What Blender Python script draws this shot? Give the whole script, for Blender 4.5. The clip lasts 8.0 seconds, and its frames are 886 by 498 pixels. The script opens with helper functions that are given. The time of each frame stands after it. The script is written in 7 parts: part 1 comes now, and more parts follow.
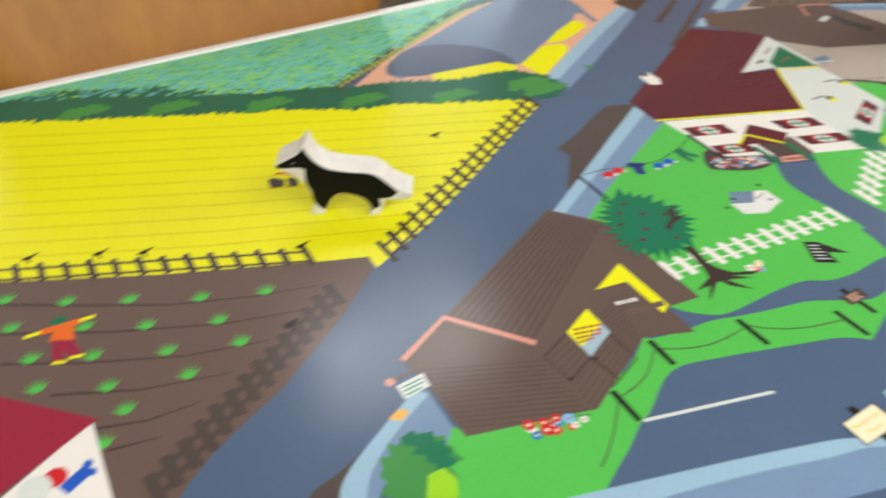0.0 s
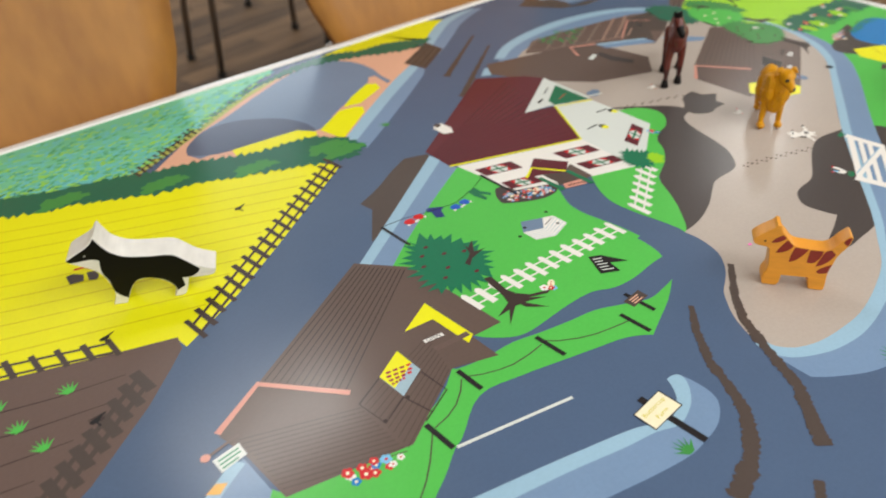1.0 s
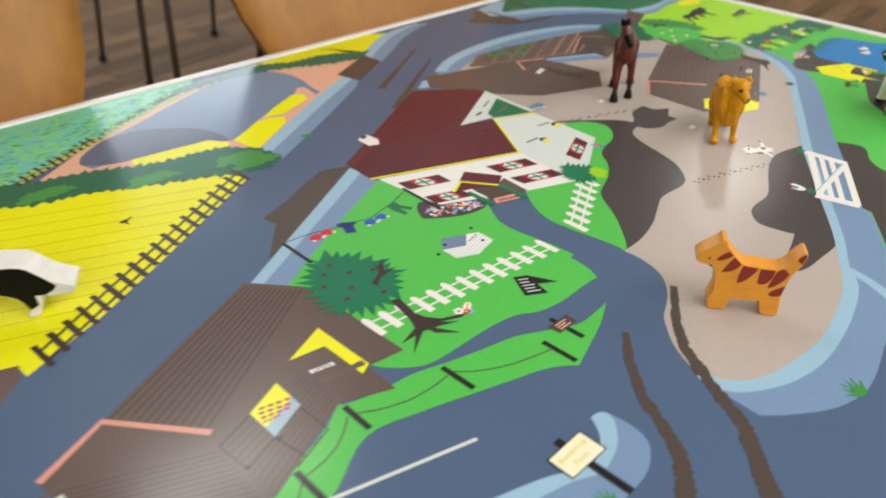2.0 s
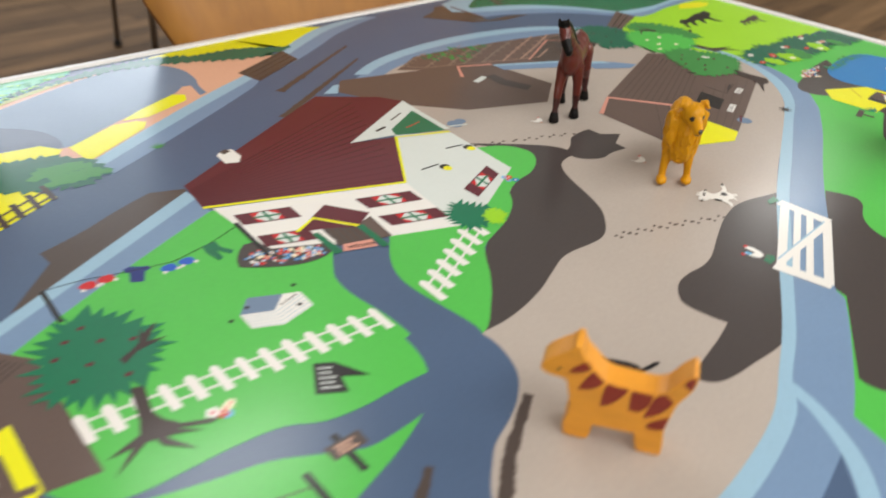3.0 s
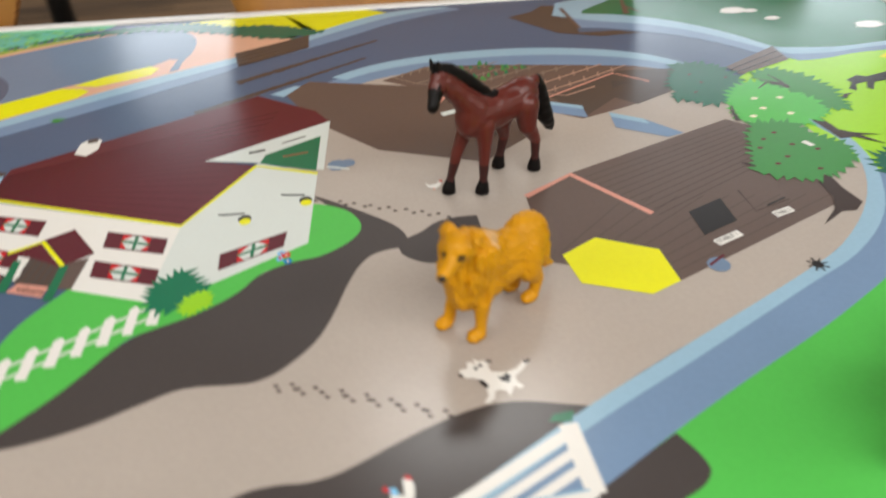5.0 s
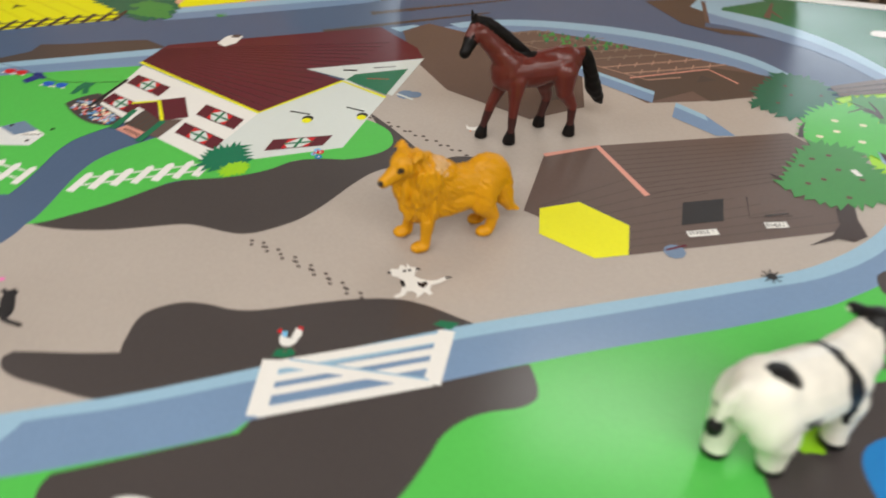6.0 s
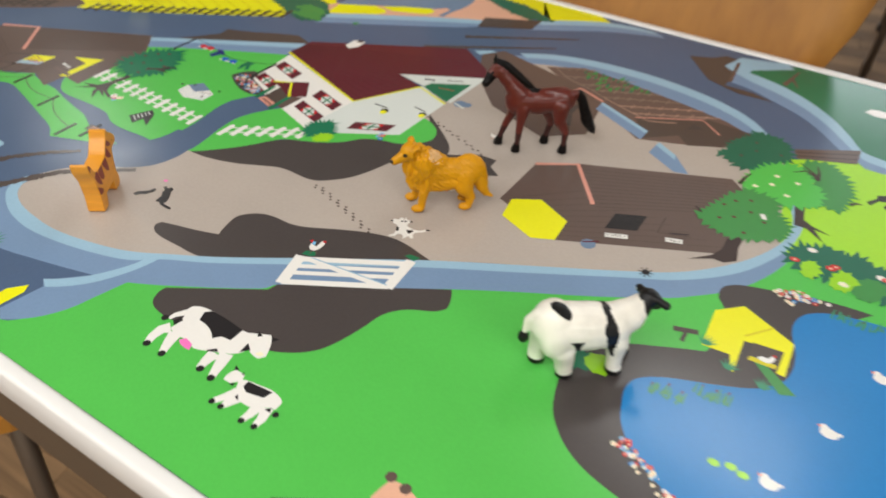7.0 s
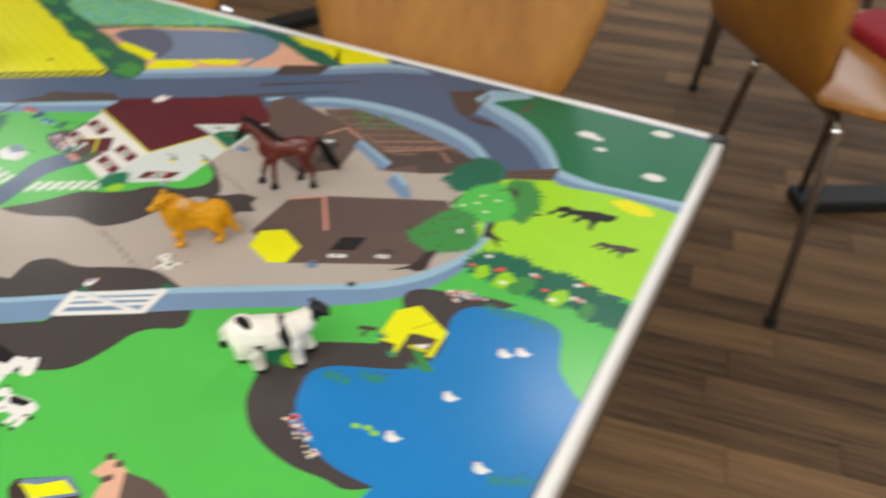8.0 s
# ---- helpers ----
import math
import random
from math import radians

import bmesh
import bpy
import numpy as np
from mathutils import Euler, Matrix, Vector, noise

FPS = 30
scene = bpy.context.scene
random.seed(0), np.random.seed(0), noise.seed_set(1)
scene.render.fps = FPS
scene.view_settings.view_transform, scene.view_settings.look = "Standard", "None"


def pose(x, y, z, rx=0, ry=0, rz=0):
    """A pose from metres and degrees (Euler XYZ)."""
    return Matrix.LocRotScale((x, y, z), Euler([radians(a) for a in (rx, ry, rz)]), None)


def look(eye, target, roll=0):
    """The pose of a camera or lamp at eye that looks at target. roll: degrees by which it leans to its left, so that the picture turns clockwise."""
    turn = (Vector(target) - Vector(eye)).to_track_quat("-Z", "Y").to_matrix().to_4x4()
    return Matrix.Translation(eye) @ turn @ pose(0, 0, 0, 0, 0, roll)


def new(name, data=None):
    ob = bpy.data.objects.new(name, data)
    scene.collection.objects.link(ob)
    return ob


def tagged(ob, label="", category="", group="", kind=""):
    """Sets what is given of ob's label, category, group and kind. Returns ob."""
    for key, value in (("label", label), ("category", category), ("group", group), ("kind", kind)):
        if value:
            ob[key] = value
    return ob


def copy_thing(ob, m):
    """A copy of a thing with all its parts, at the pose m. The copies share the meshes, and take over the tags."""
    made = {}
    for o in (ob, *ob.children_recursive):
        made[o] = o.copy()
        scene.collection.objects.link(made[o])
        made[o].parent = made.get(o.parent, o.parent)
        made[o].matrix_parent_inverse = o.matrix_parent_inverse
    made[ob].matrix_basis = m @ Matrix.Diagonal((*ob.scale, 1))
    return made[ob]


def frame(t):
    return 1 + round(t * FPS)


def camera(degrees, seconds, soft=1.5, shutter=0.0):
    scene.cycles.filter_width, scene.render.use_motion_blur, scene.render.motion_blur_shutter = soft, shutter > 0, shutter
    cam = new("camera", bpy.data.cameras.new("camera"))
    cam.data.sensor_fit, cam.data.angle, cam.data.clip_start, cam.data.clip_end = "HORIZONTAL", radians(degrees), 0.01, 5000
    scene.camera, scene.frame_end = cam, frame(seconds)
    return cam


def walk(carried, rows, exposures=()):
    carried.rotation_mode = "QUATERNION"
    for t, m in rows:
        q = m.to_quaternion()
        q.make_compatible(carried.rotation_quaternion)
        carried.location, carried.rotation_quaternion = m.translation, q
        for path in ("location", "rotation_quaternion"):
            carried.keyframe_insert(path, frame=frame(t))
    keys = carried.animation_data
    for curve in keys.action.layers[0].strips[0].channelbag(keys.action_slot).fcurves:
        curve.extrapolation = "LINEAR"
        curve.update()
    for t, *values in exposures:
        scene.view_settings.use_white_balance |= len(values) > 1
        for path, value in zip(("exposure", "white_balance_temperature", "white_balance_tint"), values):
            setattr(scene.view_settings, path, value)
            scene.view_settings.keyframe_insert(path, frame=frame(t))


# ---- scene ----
cam = camera(60.14, 8.0, soft=1.8, shutter=0.5)
cam.data.dof.use_dof, cam.data.dof.focus_distance, cam.data.dof.aperture_fstop = True, 0.56, 6.4
PATH = [
    (0, (-0.5047, -0.3073, 0.9203), (0.0738, 0.7587, -0.1232), 0.2),
    (0.5, (-0.4681, -0.3265, 0.9266), (0.2804, 0.6733, -0.0735), -0.19),
    (1, (-0.4778, -0.349, 0.9253), (0.3728, 0.6271, -0.0147), -0.98),
    (1.2, (-0.4728, -0.3488, 0.9205), (0.4005, 0.6228, -0.0032), -0.93),
    (2.3, (-0.3542, -0.3406, 0.8473), (0.5525, 0.6571, -0.0144), 0.85),
    (2.5, (-0.314, -0.3353, 0.8367), (0.5761, 0.6746, -0.028), 0.93),
    (3, (-0.1975, -0.3297, 0.8249), (0.6192, 0.7305, -0.0521), 1.13),
    (3.5, (-0.0934, -0.3211, 0.816), (0.6049, 0.8164, -0.0662), 0.88),
    (4, (-0.0066, -0.3105, 0.8345), (0.5389, 0.9044, -0.0522), -0.1),
    (4.5, (0.1098, -0.3089, 0.826), (0.4287, 0.9673, -0.0849), -1.95),
    (5, (0.2162, -0.3154, 0.816), (0.2863, 0.9739, -0.1289), -2.51),
    (5.2, (0.2434, -0.3209, 0.8061), (0.2138, 0.9611, -0.1508), -2.64),
    (6.3, (0.4091, -0.387, 0.8555), (-0.0668, 0.7764, -0.1345), 1.66),
    (6.5, (0.4474, -0.4068, 0.8857), (-0.0938, 0.7232, -0.1095), 2.12),
    (7, (0.5419, -0.4727, 0.9399), (-0.1227, 0.5827, -0.0623), 2.03),
    (7.5, (0.6358, -0.4844, 1.0063), (-0.0429, 0.5536, -0.0045), 0.67),
    (8, (0.7791, -0.4614, 1.0646), (0.1945, 0.6341, 0.0557), 0.49),
]
walk(cam, [(t, look(eye, target, roll)) for t, eye, target, roll in PATH], exposures=[(0, 0.08), (1.0, 0.02), (3.0, 0.0), (4.5, -0.06), (6.5, -0.11), (7.5, -0.13), (8, -0.08)])

# ---- light ----
world = bpy.data.worlds.new("world")
scene.world = world
world.use_nodes = True
wn = world.node_tree.nodes
sky = wn.new("ShaderNodeTexSky")
sky.sky_type, sky.sun_disc = "NISHITA", False
sky.sun_elevation, sky.sun_rotation = radians(40), radians(200)
world.node_tree.links.new(sky.outputs[0], wn["Background"].inputs[0])
wn["Background"].inputs[1].default_value = 0.12

HT = 0.56            # height of the play table's top
ROOM = (-5.2, 6.2, -4.2, 4.4, 2.75)   # x0, x1, y0, y1, ceiling


def area_lamp(name, m, sx, sy, watts, colour):
    data = bpy.data.lights.new(name, "AREA")
    data.shape, data.size, data.size_y, data.energy, data.color = "RECTANGLE", sx, sy, watts, colour
    ob = new(name, data)
    ob.matrix_world = m
    return ob


# the sky's light in the window opening of the far wall
area_lamp("window_daylight", pose(1.03, 4.36, 1.80, -90, 0, 0), 4.95, 1.14, 73, (0.92, 0.97, 1.0))
# x, y, half width, half depth, watts: small panels by the window, broad unseen ones added as soft fill over the other
# half of the room
CEILING_LIGHTS = [(-3.4, 1.78, 0.42, 0.24, 9), (0.42, 1.78, 0.42, 0.24, 12), (4.2, 1.78, 0.42, 0.24, 9), (-3.1, -1.9, 1.4, 0.7, 64), (0.5, -1.9, 1.4, 0.7, 76), (4.1, -1.9, 1.4, 0.7, 102)]
for lx, ly, hx, hy, watts in CEILING_LIGHTS:
    area_lamp("ceiling_lamp", pose(lx, ly, ROOM[4] - 0.05), 2 * hx - 0.05, 2 * hy - 0.05, watts, (0.985, 0.985, 0.955))

# ---- materials ----
def srgb(r, g, b):
    return tuple((c / 255 / 12.92) if c / 255 <= 0.04045 else ((c / 255 + 0.055) / 1.055) ** 2.4 for c in (r, g, b)) + (1.0,)


def shader(name, colour, rough=0.5, metal=0.0, coat=0.0):
    m = bpy.data.materials.new(name)
    m.use_nodes = True
    b = m.node_tree.nodes["Principled BSDF"]
    b.inputs["Base Color"].default_value = colour
    b.inputs["Roughness"].default_value = rough
    b.inputs["Metallic"].default_value = metal
    b.inputs["Coat Weight"].default_value = coat
    b.inputs["Coat Roughness"].default_value = 0.12
    return m, m.node_tree.nodes, m.node_tree.links, b


def ramp(nodes, links, source, stops):
    r = nodes.new("ShaderNodeValToRGB")
    while len(r.color_ramp.elements) < len(stops):
        r.color_ramp.elements.new(0.5)
    for e, (p, c) in zip(r.color_ramp.elements, stops):
        e.position, e.color = p, c
    links.new(source, r.inputs[0])
    return r.outputs[0]


def noise_tex(nodes, links, scale, detail=4, stretch=(1, 1, 1)):
    co = nodes.new("ShaderNodeTexCoord")
    mp = nodes.new("ShaderNodeMapping")
    mp.inputs["Scale"].default_value = stretch
    links.new(co.outputs["Object"], mp.inputs[0])
    n = nodes.new("ShaderNodeTexNoise")
    n.inputs["Scale"].default_value, n.inputs["Detail"].default_value = scale, detail
    links.new(mp.outputs[0], n.inputs[0])
    return n.outputs["Fac"]


def tint(c, k):
    return (min(c[0] * k, 1), min(c[1] * k, 1), min(c[2] * k, 1), 1)


def bump(nodes, links, b, height, strength, dist):
    bp = nodes.new("ShaderNodeBump")
    bp.inputs["Strength"].default_value, bp.inputs["Distance"].default_value = strength, dist
    links.new(height, bp.inputs["Height"])
    links.new(bp.outputs[0], b.inputs["Normal"])


def laminate(name, r, g, b_, vary=0.05):
    """Printed ink under the table's satin laminate: faint ink variation, smudges in the gloss."""
    c = srgb(r, g, b_)
    m, n, l, b = shader(name, c, 0.3)
    big, fine = noise_tex(n, l, 14, 3), noise_tex(n, l, 420, 2)
    mix = n.new("ShaderNodeMath")
    mix.operation = "ADD"
    l.new(big, mix.inputs[0]), l.new(fine, mix.inputs[1])
    half = n.new("ShaderNodeMath")
    half.operation = "MULTIPLY"
    half.inputs[1].default_value = 0.5
    l.new(mix.outputs[0], half.inputs[0])
    l.new(ramp(n, l, half.outputs[0], [(0.3, tint(c, 1 - vary)), (0.7, tint(c, 1 + vary))]), b.inputs["Base Color"])
    smudge = noise_tex(n, l, 9, 5)
    l.new(ramp(n, l, smudge, [(0.3, (0.17, 0.17, 0.17, 1)), (0.75, (0.27, 0.27, 0.27, 1))]), b.inputs["Roughness"])
    bump(n, l, b, noise_tex(n, l, 900, 2), 0.05, 0.0003)
    b.inputs["Specular IOR Level"].default_value = 0.32
    return m


INK = {
    "ROAD": laminate("ink_slate", 79, 98, 127), "YELLOW": laminate("ink_yellow", 232, 230, 24, 0.03),
    "GREEN": laminate("ink_grass_green", 84, 186, 80), "LIME": laminate("ink_lime", 160, 216, 48),
    "DKGREEN": laminate("ink_bottle_green", 36, 112, 78), "HEDGE": laminate("ink_hedge", 34, 102, 80),
    "LEAF": laminate("ink_leaf", 66, 140, 72), "SOIL": laminate("ink_soil", 104, 86, 80),
    "BARN": laminate("ink_barn_brown", 98, 82, 76), "MAROON": laminate("ink_maroon", 94, 36, 46),
    "WALL": laminate("ink_white", 232, 229, 224, 0.02), "WALLSHADE": laminate("ink_pale_grey", 212, 218, 214, 0.02),
    "BEIGE": laminate("ink_beige", 178, 167, 158), "TARMAC": laminate("ink_dark_grey", 72, 66, 65),
    "COPING": laminate("ink_pale_blue", 150, 184, 206), "FACE": laminate("ink_wall_blue", 118, 144, 176),
    "POND": laminate("ink_pond_blue", 34, 124, 190), "PEACH": laminate("ink_peach", 222, 172, 146),
    "TEAL": laminate("ink_mint", 114, 198, 156), "LAKE": laminate("ink_pond_slate", 112, 132, 158),
    "LAKEDARK": laminate("ink_pond_shadow", 88, 100, 124), "MUD": laminate("ink_mud", 80, 70, 66),
    "CRIMSON": laminate("ink_crimson", 150, 40, 64), "TRUNK": laminate("ink_trunk", 62, 50, 48), "LINESOFT": laminate("ink_soft_line", 82, 69, 64), "BLACK": laminate("ink_black", 38, 36, 38), "PINK": laminate("ink_pink", 214, 150, 134),
    "RED": laminate("ink_red", 200, 40, 44), "BLUE": laminate("ink_blue", 40, 90, 190),
    "ORANGE": laminate("ink_orange", 226, 108, 40), "BUSH": laminate("ink_bush", 28, 114, 82),
    "APPLE": laminate("ink_apple_lime", 150, 208, 40), "REED": laminate("ink_reed", 58, 140, 104), "NAVY": laminate("ink_navy", 40, 52, 120), "BOARD": laminate("ink_door_brown", 88, 66, 56),
    "HAZE": laminate("ink_haze_blue", 158, 184, 198), "AMBER": laminate("ink_amber", 232, 176, 84), "VERGE": laminate("ink_olive", 172, 178, 92), "STALK": laminate("ink_stalk", 138, 122, 110), "BUD": laminate("ink_rose_brown", 172, 138, 122), "MAUVE": laminate("ink_mauve", 240, 120, 190),
    "SKYBLUE": laminate("ink_sky", 120, 190, 230), "CREAM": laminate("ink_cream", 240, 232, 200),
    "LINE": laminate("ink_board_line", 62, 52, 49), "FURROW": laminate("ink_furrow", 66, 54, 52),
    "STRAWLINE": laminate("ink_straw_line", 206, 194, 22), "ROOFLINE": laminate("ink_roof_line", 74, 26, 36),
    "CROPDARK": laminate("ink_crop_dark", 84, 168, 120), "CROPLINE": laminate("ink_crop_green", 150, 214, 90), "SKYMINT": laminate("ink_crop_blue", 110, 196, 200),
}


# ---- building helpers ----
def part(name, bm, material, parent=None, label="", smooth=False):
    """Links a bmesh as one mesh object under a thing or a part."""
    me = bpy.data.meshes.new(name)
    bm.normal_update()
    bm.to_mesh(me)
    bm.free()
    for mt in (material if isinstance(material, (list, tuple)) else [material]):
        me.materials.append(mt)
    if smooth:
        for p in me.polygons:
            p.use_smooth = True
    ob = new(name, me)
    if parent is not None:
        ob.parent = parent
    if label:
        ob["label"] = label
    return ob


def thing(name, m, label, category, group="", kind=""):
    ob = new(name)
    ob.matrix_world = m
    ob.empty_display_size = 0.02
    return tagged(ob, label, category, group, kind)


def box(bm, x0, x1, y0, y1, z0, z1, bevel=0.0):
    r = bmesh.ops.create_cube(bm, size=1.0, matrix=Matrix.Translation(((x0 + x1) / 2, (y0 + y1) / 2, (z0 + z1) / 2)) @ Matrix.Diagonal((x1 - x0, y1 - y0, z1 - z0, 1)))
    if bevel:
        edges = {e for v in r["verts"] for e in v.link_edges}
        bmesh.ops.bevel(bm, geom=list(edges), offset=bevel, segments=2, affect="EDGES", profile=0.5)
    return bm


def capsule(bm, a, b, ra, rb, seg=14):
    """A tapered limb with round ends."""
    a, b = Vector(a), Vector(b)
    d = b - a
    turn = d.to_track_quat("Z", "Y").to_matrix().to_4x4()
    bmesh.ops.create_cone(bm, cap_ends=True, segments=seg, radius1=ra, radius2=rb, depth=d.length, matrix=Matrix.Translation((a + b) / 2) @ turn)
    for p, r in ((a, ra), (b, rb)):
        bmesh.ops.create_uvsphere(bm, u_segments=seg, v_segments=8, radius=r, matrix=Matrix.Translation(p))


def ball(bm, c, r, turn=(0, 0, 0)):
    m = pose(*c, *turn) @ Matrix.Diagonal((*r, 1))
    bmesh.ops.create_uvsphere(bm, u_segments=20, v_segments=12, radius=1.0, matrix=m)


def tube(bm, pts, r, seg=12):
    """A round tube through the points."""
    rings = []
    pts = [Vector(p) for p in pts]
    for i, p in enumerate(pts):
        d = (pts[min(i + 1, len(pts) - 1)] - pts[max(i - 1, 0)]).normalized()
        q = d.to_track_quat("Z", "Y").to_matrix()
        rings.append([bm.verts.new(p + q @ Vector((r * math.cos(k * math.tau / seg), r * math.sin(k * math.tau / seg), 0))) for k in range(seg)])
    for a, b in zip(rings, rings[1:]):
        for k in range(seg):
            bm.faces.new((a[k], a[(k + 1) % seg], b[(k + 1) % seg], b[k]))
    bm.faces.new(rings[0][::-1])
    bm.faces.new(rings[-1])


def rounded(pts, steps=4, corner=42):
    """A closed outline with its gentle bends rounded and its corners kept."""
    n, out = len(pts), []
    p = [Vector(q) for q in pts]
    sharp = []
    for i in range(n):
        a, b = p[i] - p[i - 1], p[(i + 1) % n] - p[i]
        sharp.append(a.length < 1e-6 or b.length < 1e-6 or math.degrees(a.angle(b)) > corner)
    for i in range(n):
        p0, p1, p2, p3 = p[i - 1], p[i], p[(i + 1) % n], p[(i + 2) % n]
        k = (p2 - p1).length
        t1 = Vector((0, 0)) if sharp[i] else (p2 - p0).normalized() * k
        t2 = Vector((0, 0)) if sharp[(i + 1) % n] else (p3 - p1).normalized() * k
        if sharp[i] and sharp[(i + 1) % n]:
            out.append(p1)
            continue
        if sharp[i]:
            t1 = (p2 - p1) * 2 - t2
        if sharp[(i + 1) % n]:
            t2 = (p2 - p1) * 2 - t1
        for s in range(steps):
            u = s / steps
            out.append(p1 * (2 * u ** 3 - 3 * u ** 2 + 1) + t1 * (u ** 3 - 2 * u ** 2 + u) + p2 * (3 * u ** 2 - 2 * u ** 3) + t2 * (u ** 3 - u ** 2))
    return [(v.x, v.y) for v in out]


def leafy(pts, depth, pitch, rng):
    """A closed outline with a toothed, leafy edge."""
    p, out = [Vector(q) for q in pts], []
    side = 1 if sum(a.x * b.y - b.x * a.y for a, b in zip(p, p[1:] + p[:1])) > 0 else -1
    for a, b in zip(p, p[1:] + p[:1]):
        k = max(1, round((b - a).length / pitch))
        d = (b - a) / k
        nrm = Vector((d.y, -d.x)).normalized() * side
        for i in range(k):
            out.append(a + d * (i + rng.uniform(-0.12, 0.12)) - nrm * depth * rng.uniform(0.0, 0.5))
            out.append(a + d * (i + rng.uniform(0.35, 0.95)) + nrm * depth * rng.uniform(0.35, 1.15))
    return [(v.x, v.y) for v in out]


LAYER = 0.00006
inked = [0]


TX0, TX1, TY0, TY1 = -0.80, 0.698, -0.346, 0.459   # outer edge of the play table


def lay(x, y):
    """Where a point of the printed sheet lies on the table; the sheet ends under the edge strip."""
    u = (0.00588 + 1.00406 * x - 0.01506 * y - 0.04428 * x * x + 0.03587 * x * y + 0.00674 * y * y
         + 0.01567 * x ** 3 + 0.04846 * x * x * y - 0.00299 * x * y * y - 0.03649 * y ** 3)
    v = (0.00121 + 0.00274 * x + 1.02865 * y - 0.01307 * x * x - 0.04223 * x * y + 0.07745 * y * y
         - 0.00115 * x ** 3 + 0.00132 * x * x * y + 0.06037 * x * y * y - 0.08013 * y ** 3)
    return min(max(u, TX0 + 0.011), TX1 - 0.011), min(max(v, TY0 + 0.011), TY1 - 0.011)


def flat(bm, pts, z, mat=0):
    """One filled flat outline."""
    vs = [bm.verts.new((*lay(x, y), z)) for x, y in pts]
    f = bm.faces.new(vs)
    f.material_index = mat
    f.normal_update()
    if f.normal.z < 0:
        f.normal_flip()


def strip(bm, pts, w, z, mat=0, w1=None):
    """A drawn line of the given width, tapering to w1."""
    w1 = w if w1 is None else w1
    p, left, right = [Vector(q) for q in pts], [], []
    n = len(p)
    for i in range(n):
        d = (p[min(i + 1, n - 1)] - p[max(i - 1, 0)]).normalized()
        nrm = Vector((-d.y, d.x)) * (w + (w1 - w) * i / max(1, n - 1)) / 2
        left.append(p[i] + nrm), right.append(p[i] - nrm)
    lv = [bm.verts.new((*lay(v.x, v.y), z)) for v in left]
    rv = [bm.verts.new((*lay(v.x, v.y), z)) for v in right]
    for i in range(n - 1):
        f = bm.faces.new((rv[i], rv[i + 1], lv[i + 1], lv[i]))
        f.material_index = mat


def level(layer):
    inked[0] += 1
    return HT + layer * LAYER + inked[0] * 8e-8


PRINT = {}
rng_ink = random.Random(7)


def ink(name, mat, layer, pts, soft=0, parent=None, jag=0, pitch=0.009):
    """One flat printed area of the table's picture."""
    if soft:
        pts = rounded(pts)
    if jag:
        pts = leafy(pts, jag, pitch, rng_ink)
    bm = bmesh.new()
    flat(bm, pts, level(layer))
    ob = part(name, bm, INK[mat], parent or play_table)
    PRINT[name] = ob
    return ob


# ---- the play table ----
play_table = thing("play_table", pose(0, 0, 0), "low children's play table with a printed farm picture top", "table")

bm = bmesh.new()
box(bm, TX0 + 0.012, TX1 - 0.012, TY0 + 0.012, TY1 - 0.012, HT - 0.025, HT)
tabletop = part("tabletop", bm, INK["ROAD"], play_table, "slate blue printed laminate top")
trim_mat, n_, l_, b_ = shader("white_edge_plastic", srgb(232, 230, 228), 0.35)
corner_mat = shader("black_corner_plastic", srgb(28, 28, 30), 0.4)[0]
apron_mat = shader("apron_board", srgb(92, 76, 60), 0.55)[0]
for x0, x1, y0, y1 in ((TX0 + 0.02, TX1 - 0.02, TY0, TY0 + 0.012), (TX0 + 0.02, TX1 - 0.02, TY1 - 0.012, TY1), (TX0, TX0 + 0.012, TY0 + 0.02, TY1 - 0.02), (TX1 - 0.012, TX1, TY0 + 0.02, TY1 - 0.02)):
    part("edge_trim", box(bmesh.new(), x0, x1, y0, y1, HT - 0.03, HT + 0.0022, 0.003), trim_mat, play_table, "white plastic edge strip", True)
for cx, cy in ((TX0, TY0), (TX1, TY0), (TX0, TY1), (TX1, TY1)):
    sx, sy = (1 if cx < 0 else -1), (1 if cy < 0 else -1)
    xs, ys = sorted((cx - 0.002 * sx, cx + 0.02 * sx)), sorted((cy - 0.002 * sy, cy + 0.02 * sy))
    part("corner_cap", box(bmesh.new(), xs[0], xs[1], ys[0], ys[1], HT - 0.032, HT + 0.003, 0.004), corner_mat, play_table, "black plastic corner guard", True)
    lx, ly = cx + 0.22 * sx, cy + 0.17 * sy
    part("leg", box(bmesh.new(), lx - 0.03, lx + 0.03, ly - 0.03, ly + 0.03, 0.0, HT - 0.025, 0.004), apron_mat, play_table)
for x0, x1, y0, y1 in ((TX0 + 0.02, TX1 - 0.02, TY0 + 0.004, TY0 + 0.022), (TX0 + 0.02, TX1 - 0.02, TY1 - 0.022, TY1 - 0.004), (TX0 + 0.004, TX0 + 0.022, TY0 + 0.022, TY1 - 0.022), (TX1 - 0.022, TX1 - 0.004, TY0 + 0.022, TY1 - 0.022)):
    part("apron", box(bmesh.new(), x0, x1, y0, y1, HT - 0.085, HT - 0.030, 0.002), apron_mat, play_table, "grey-brown board under the edge")


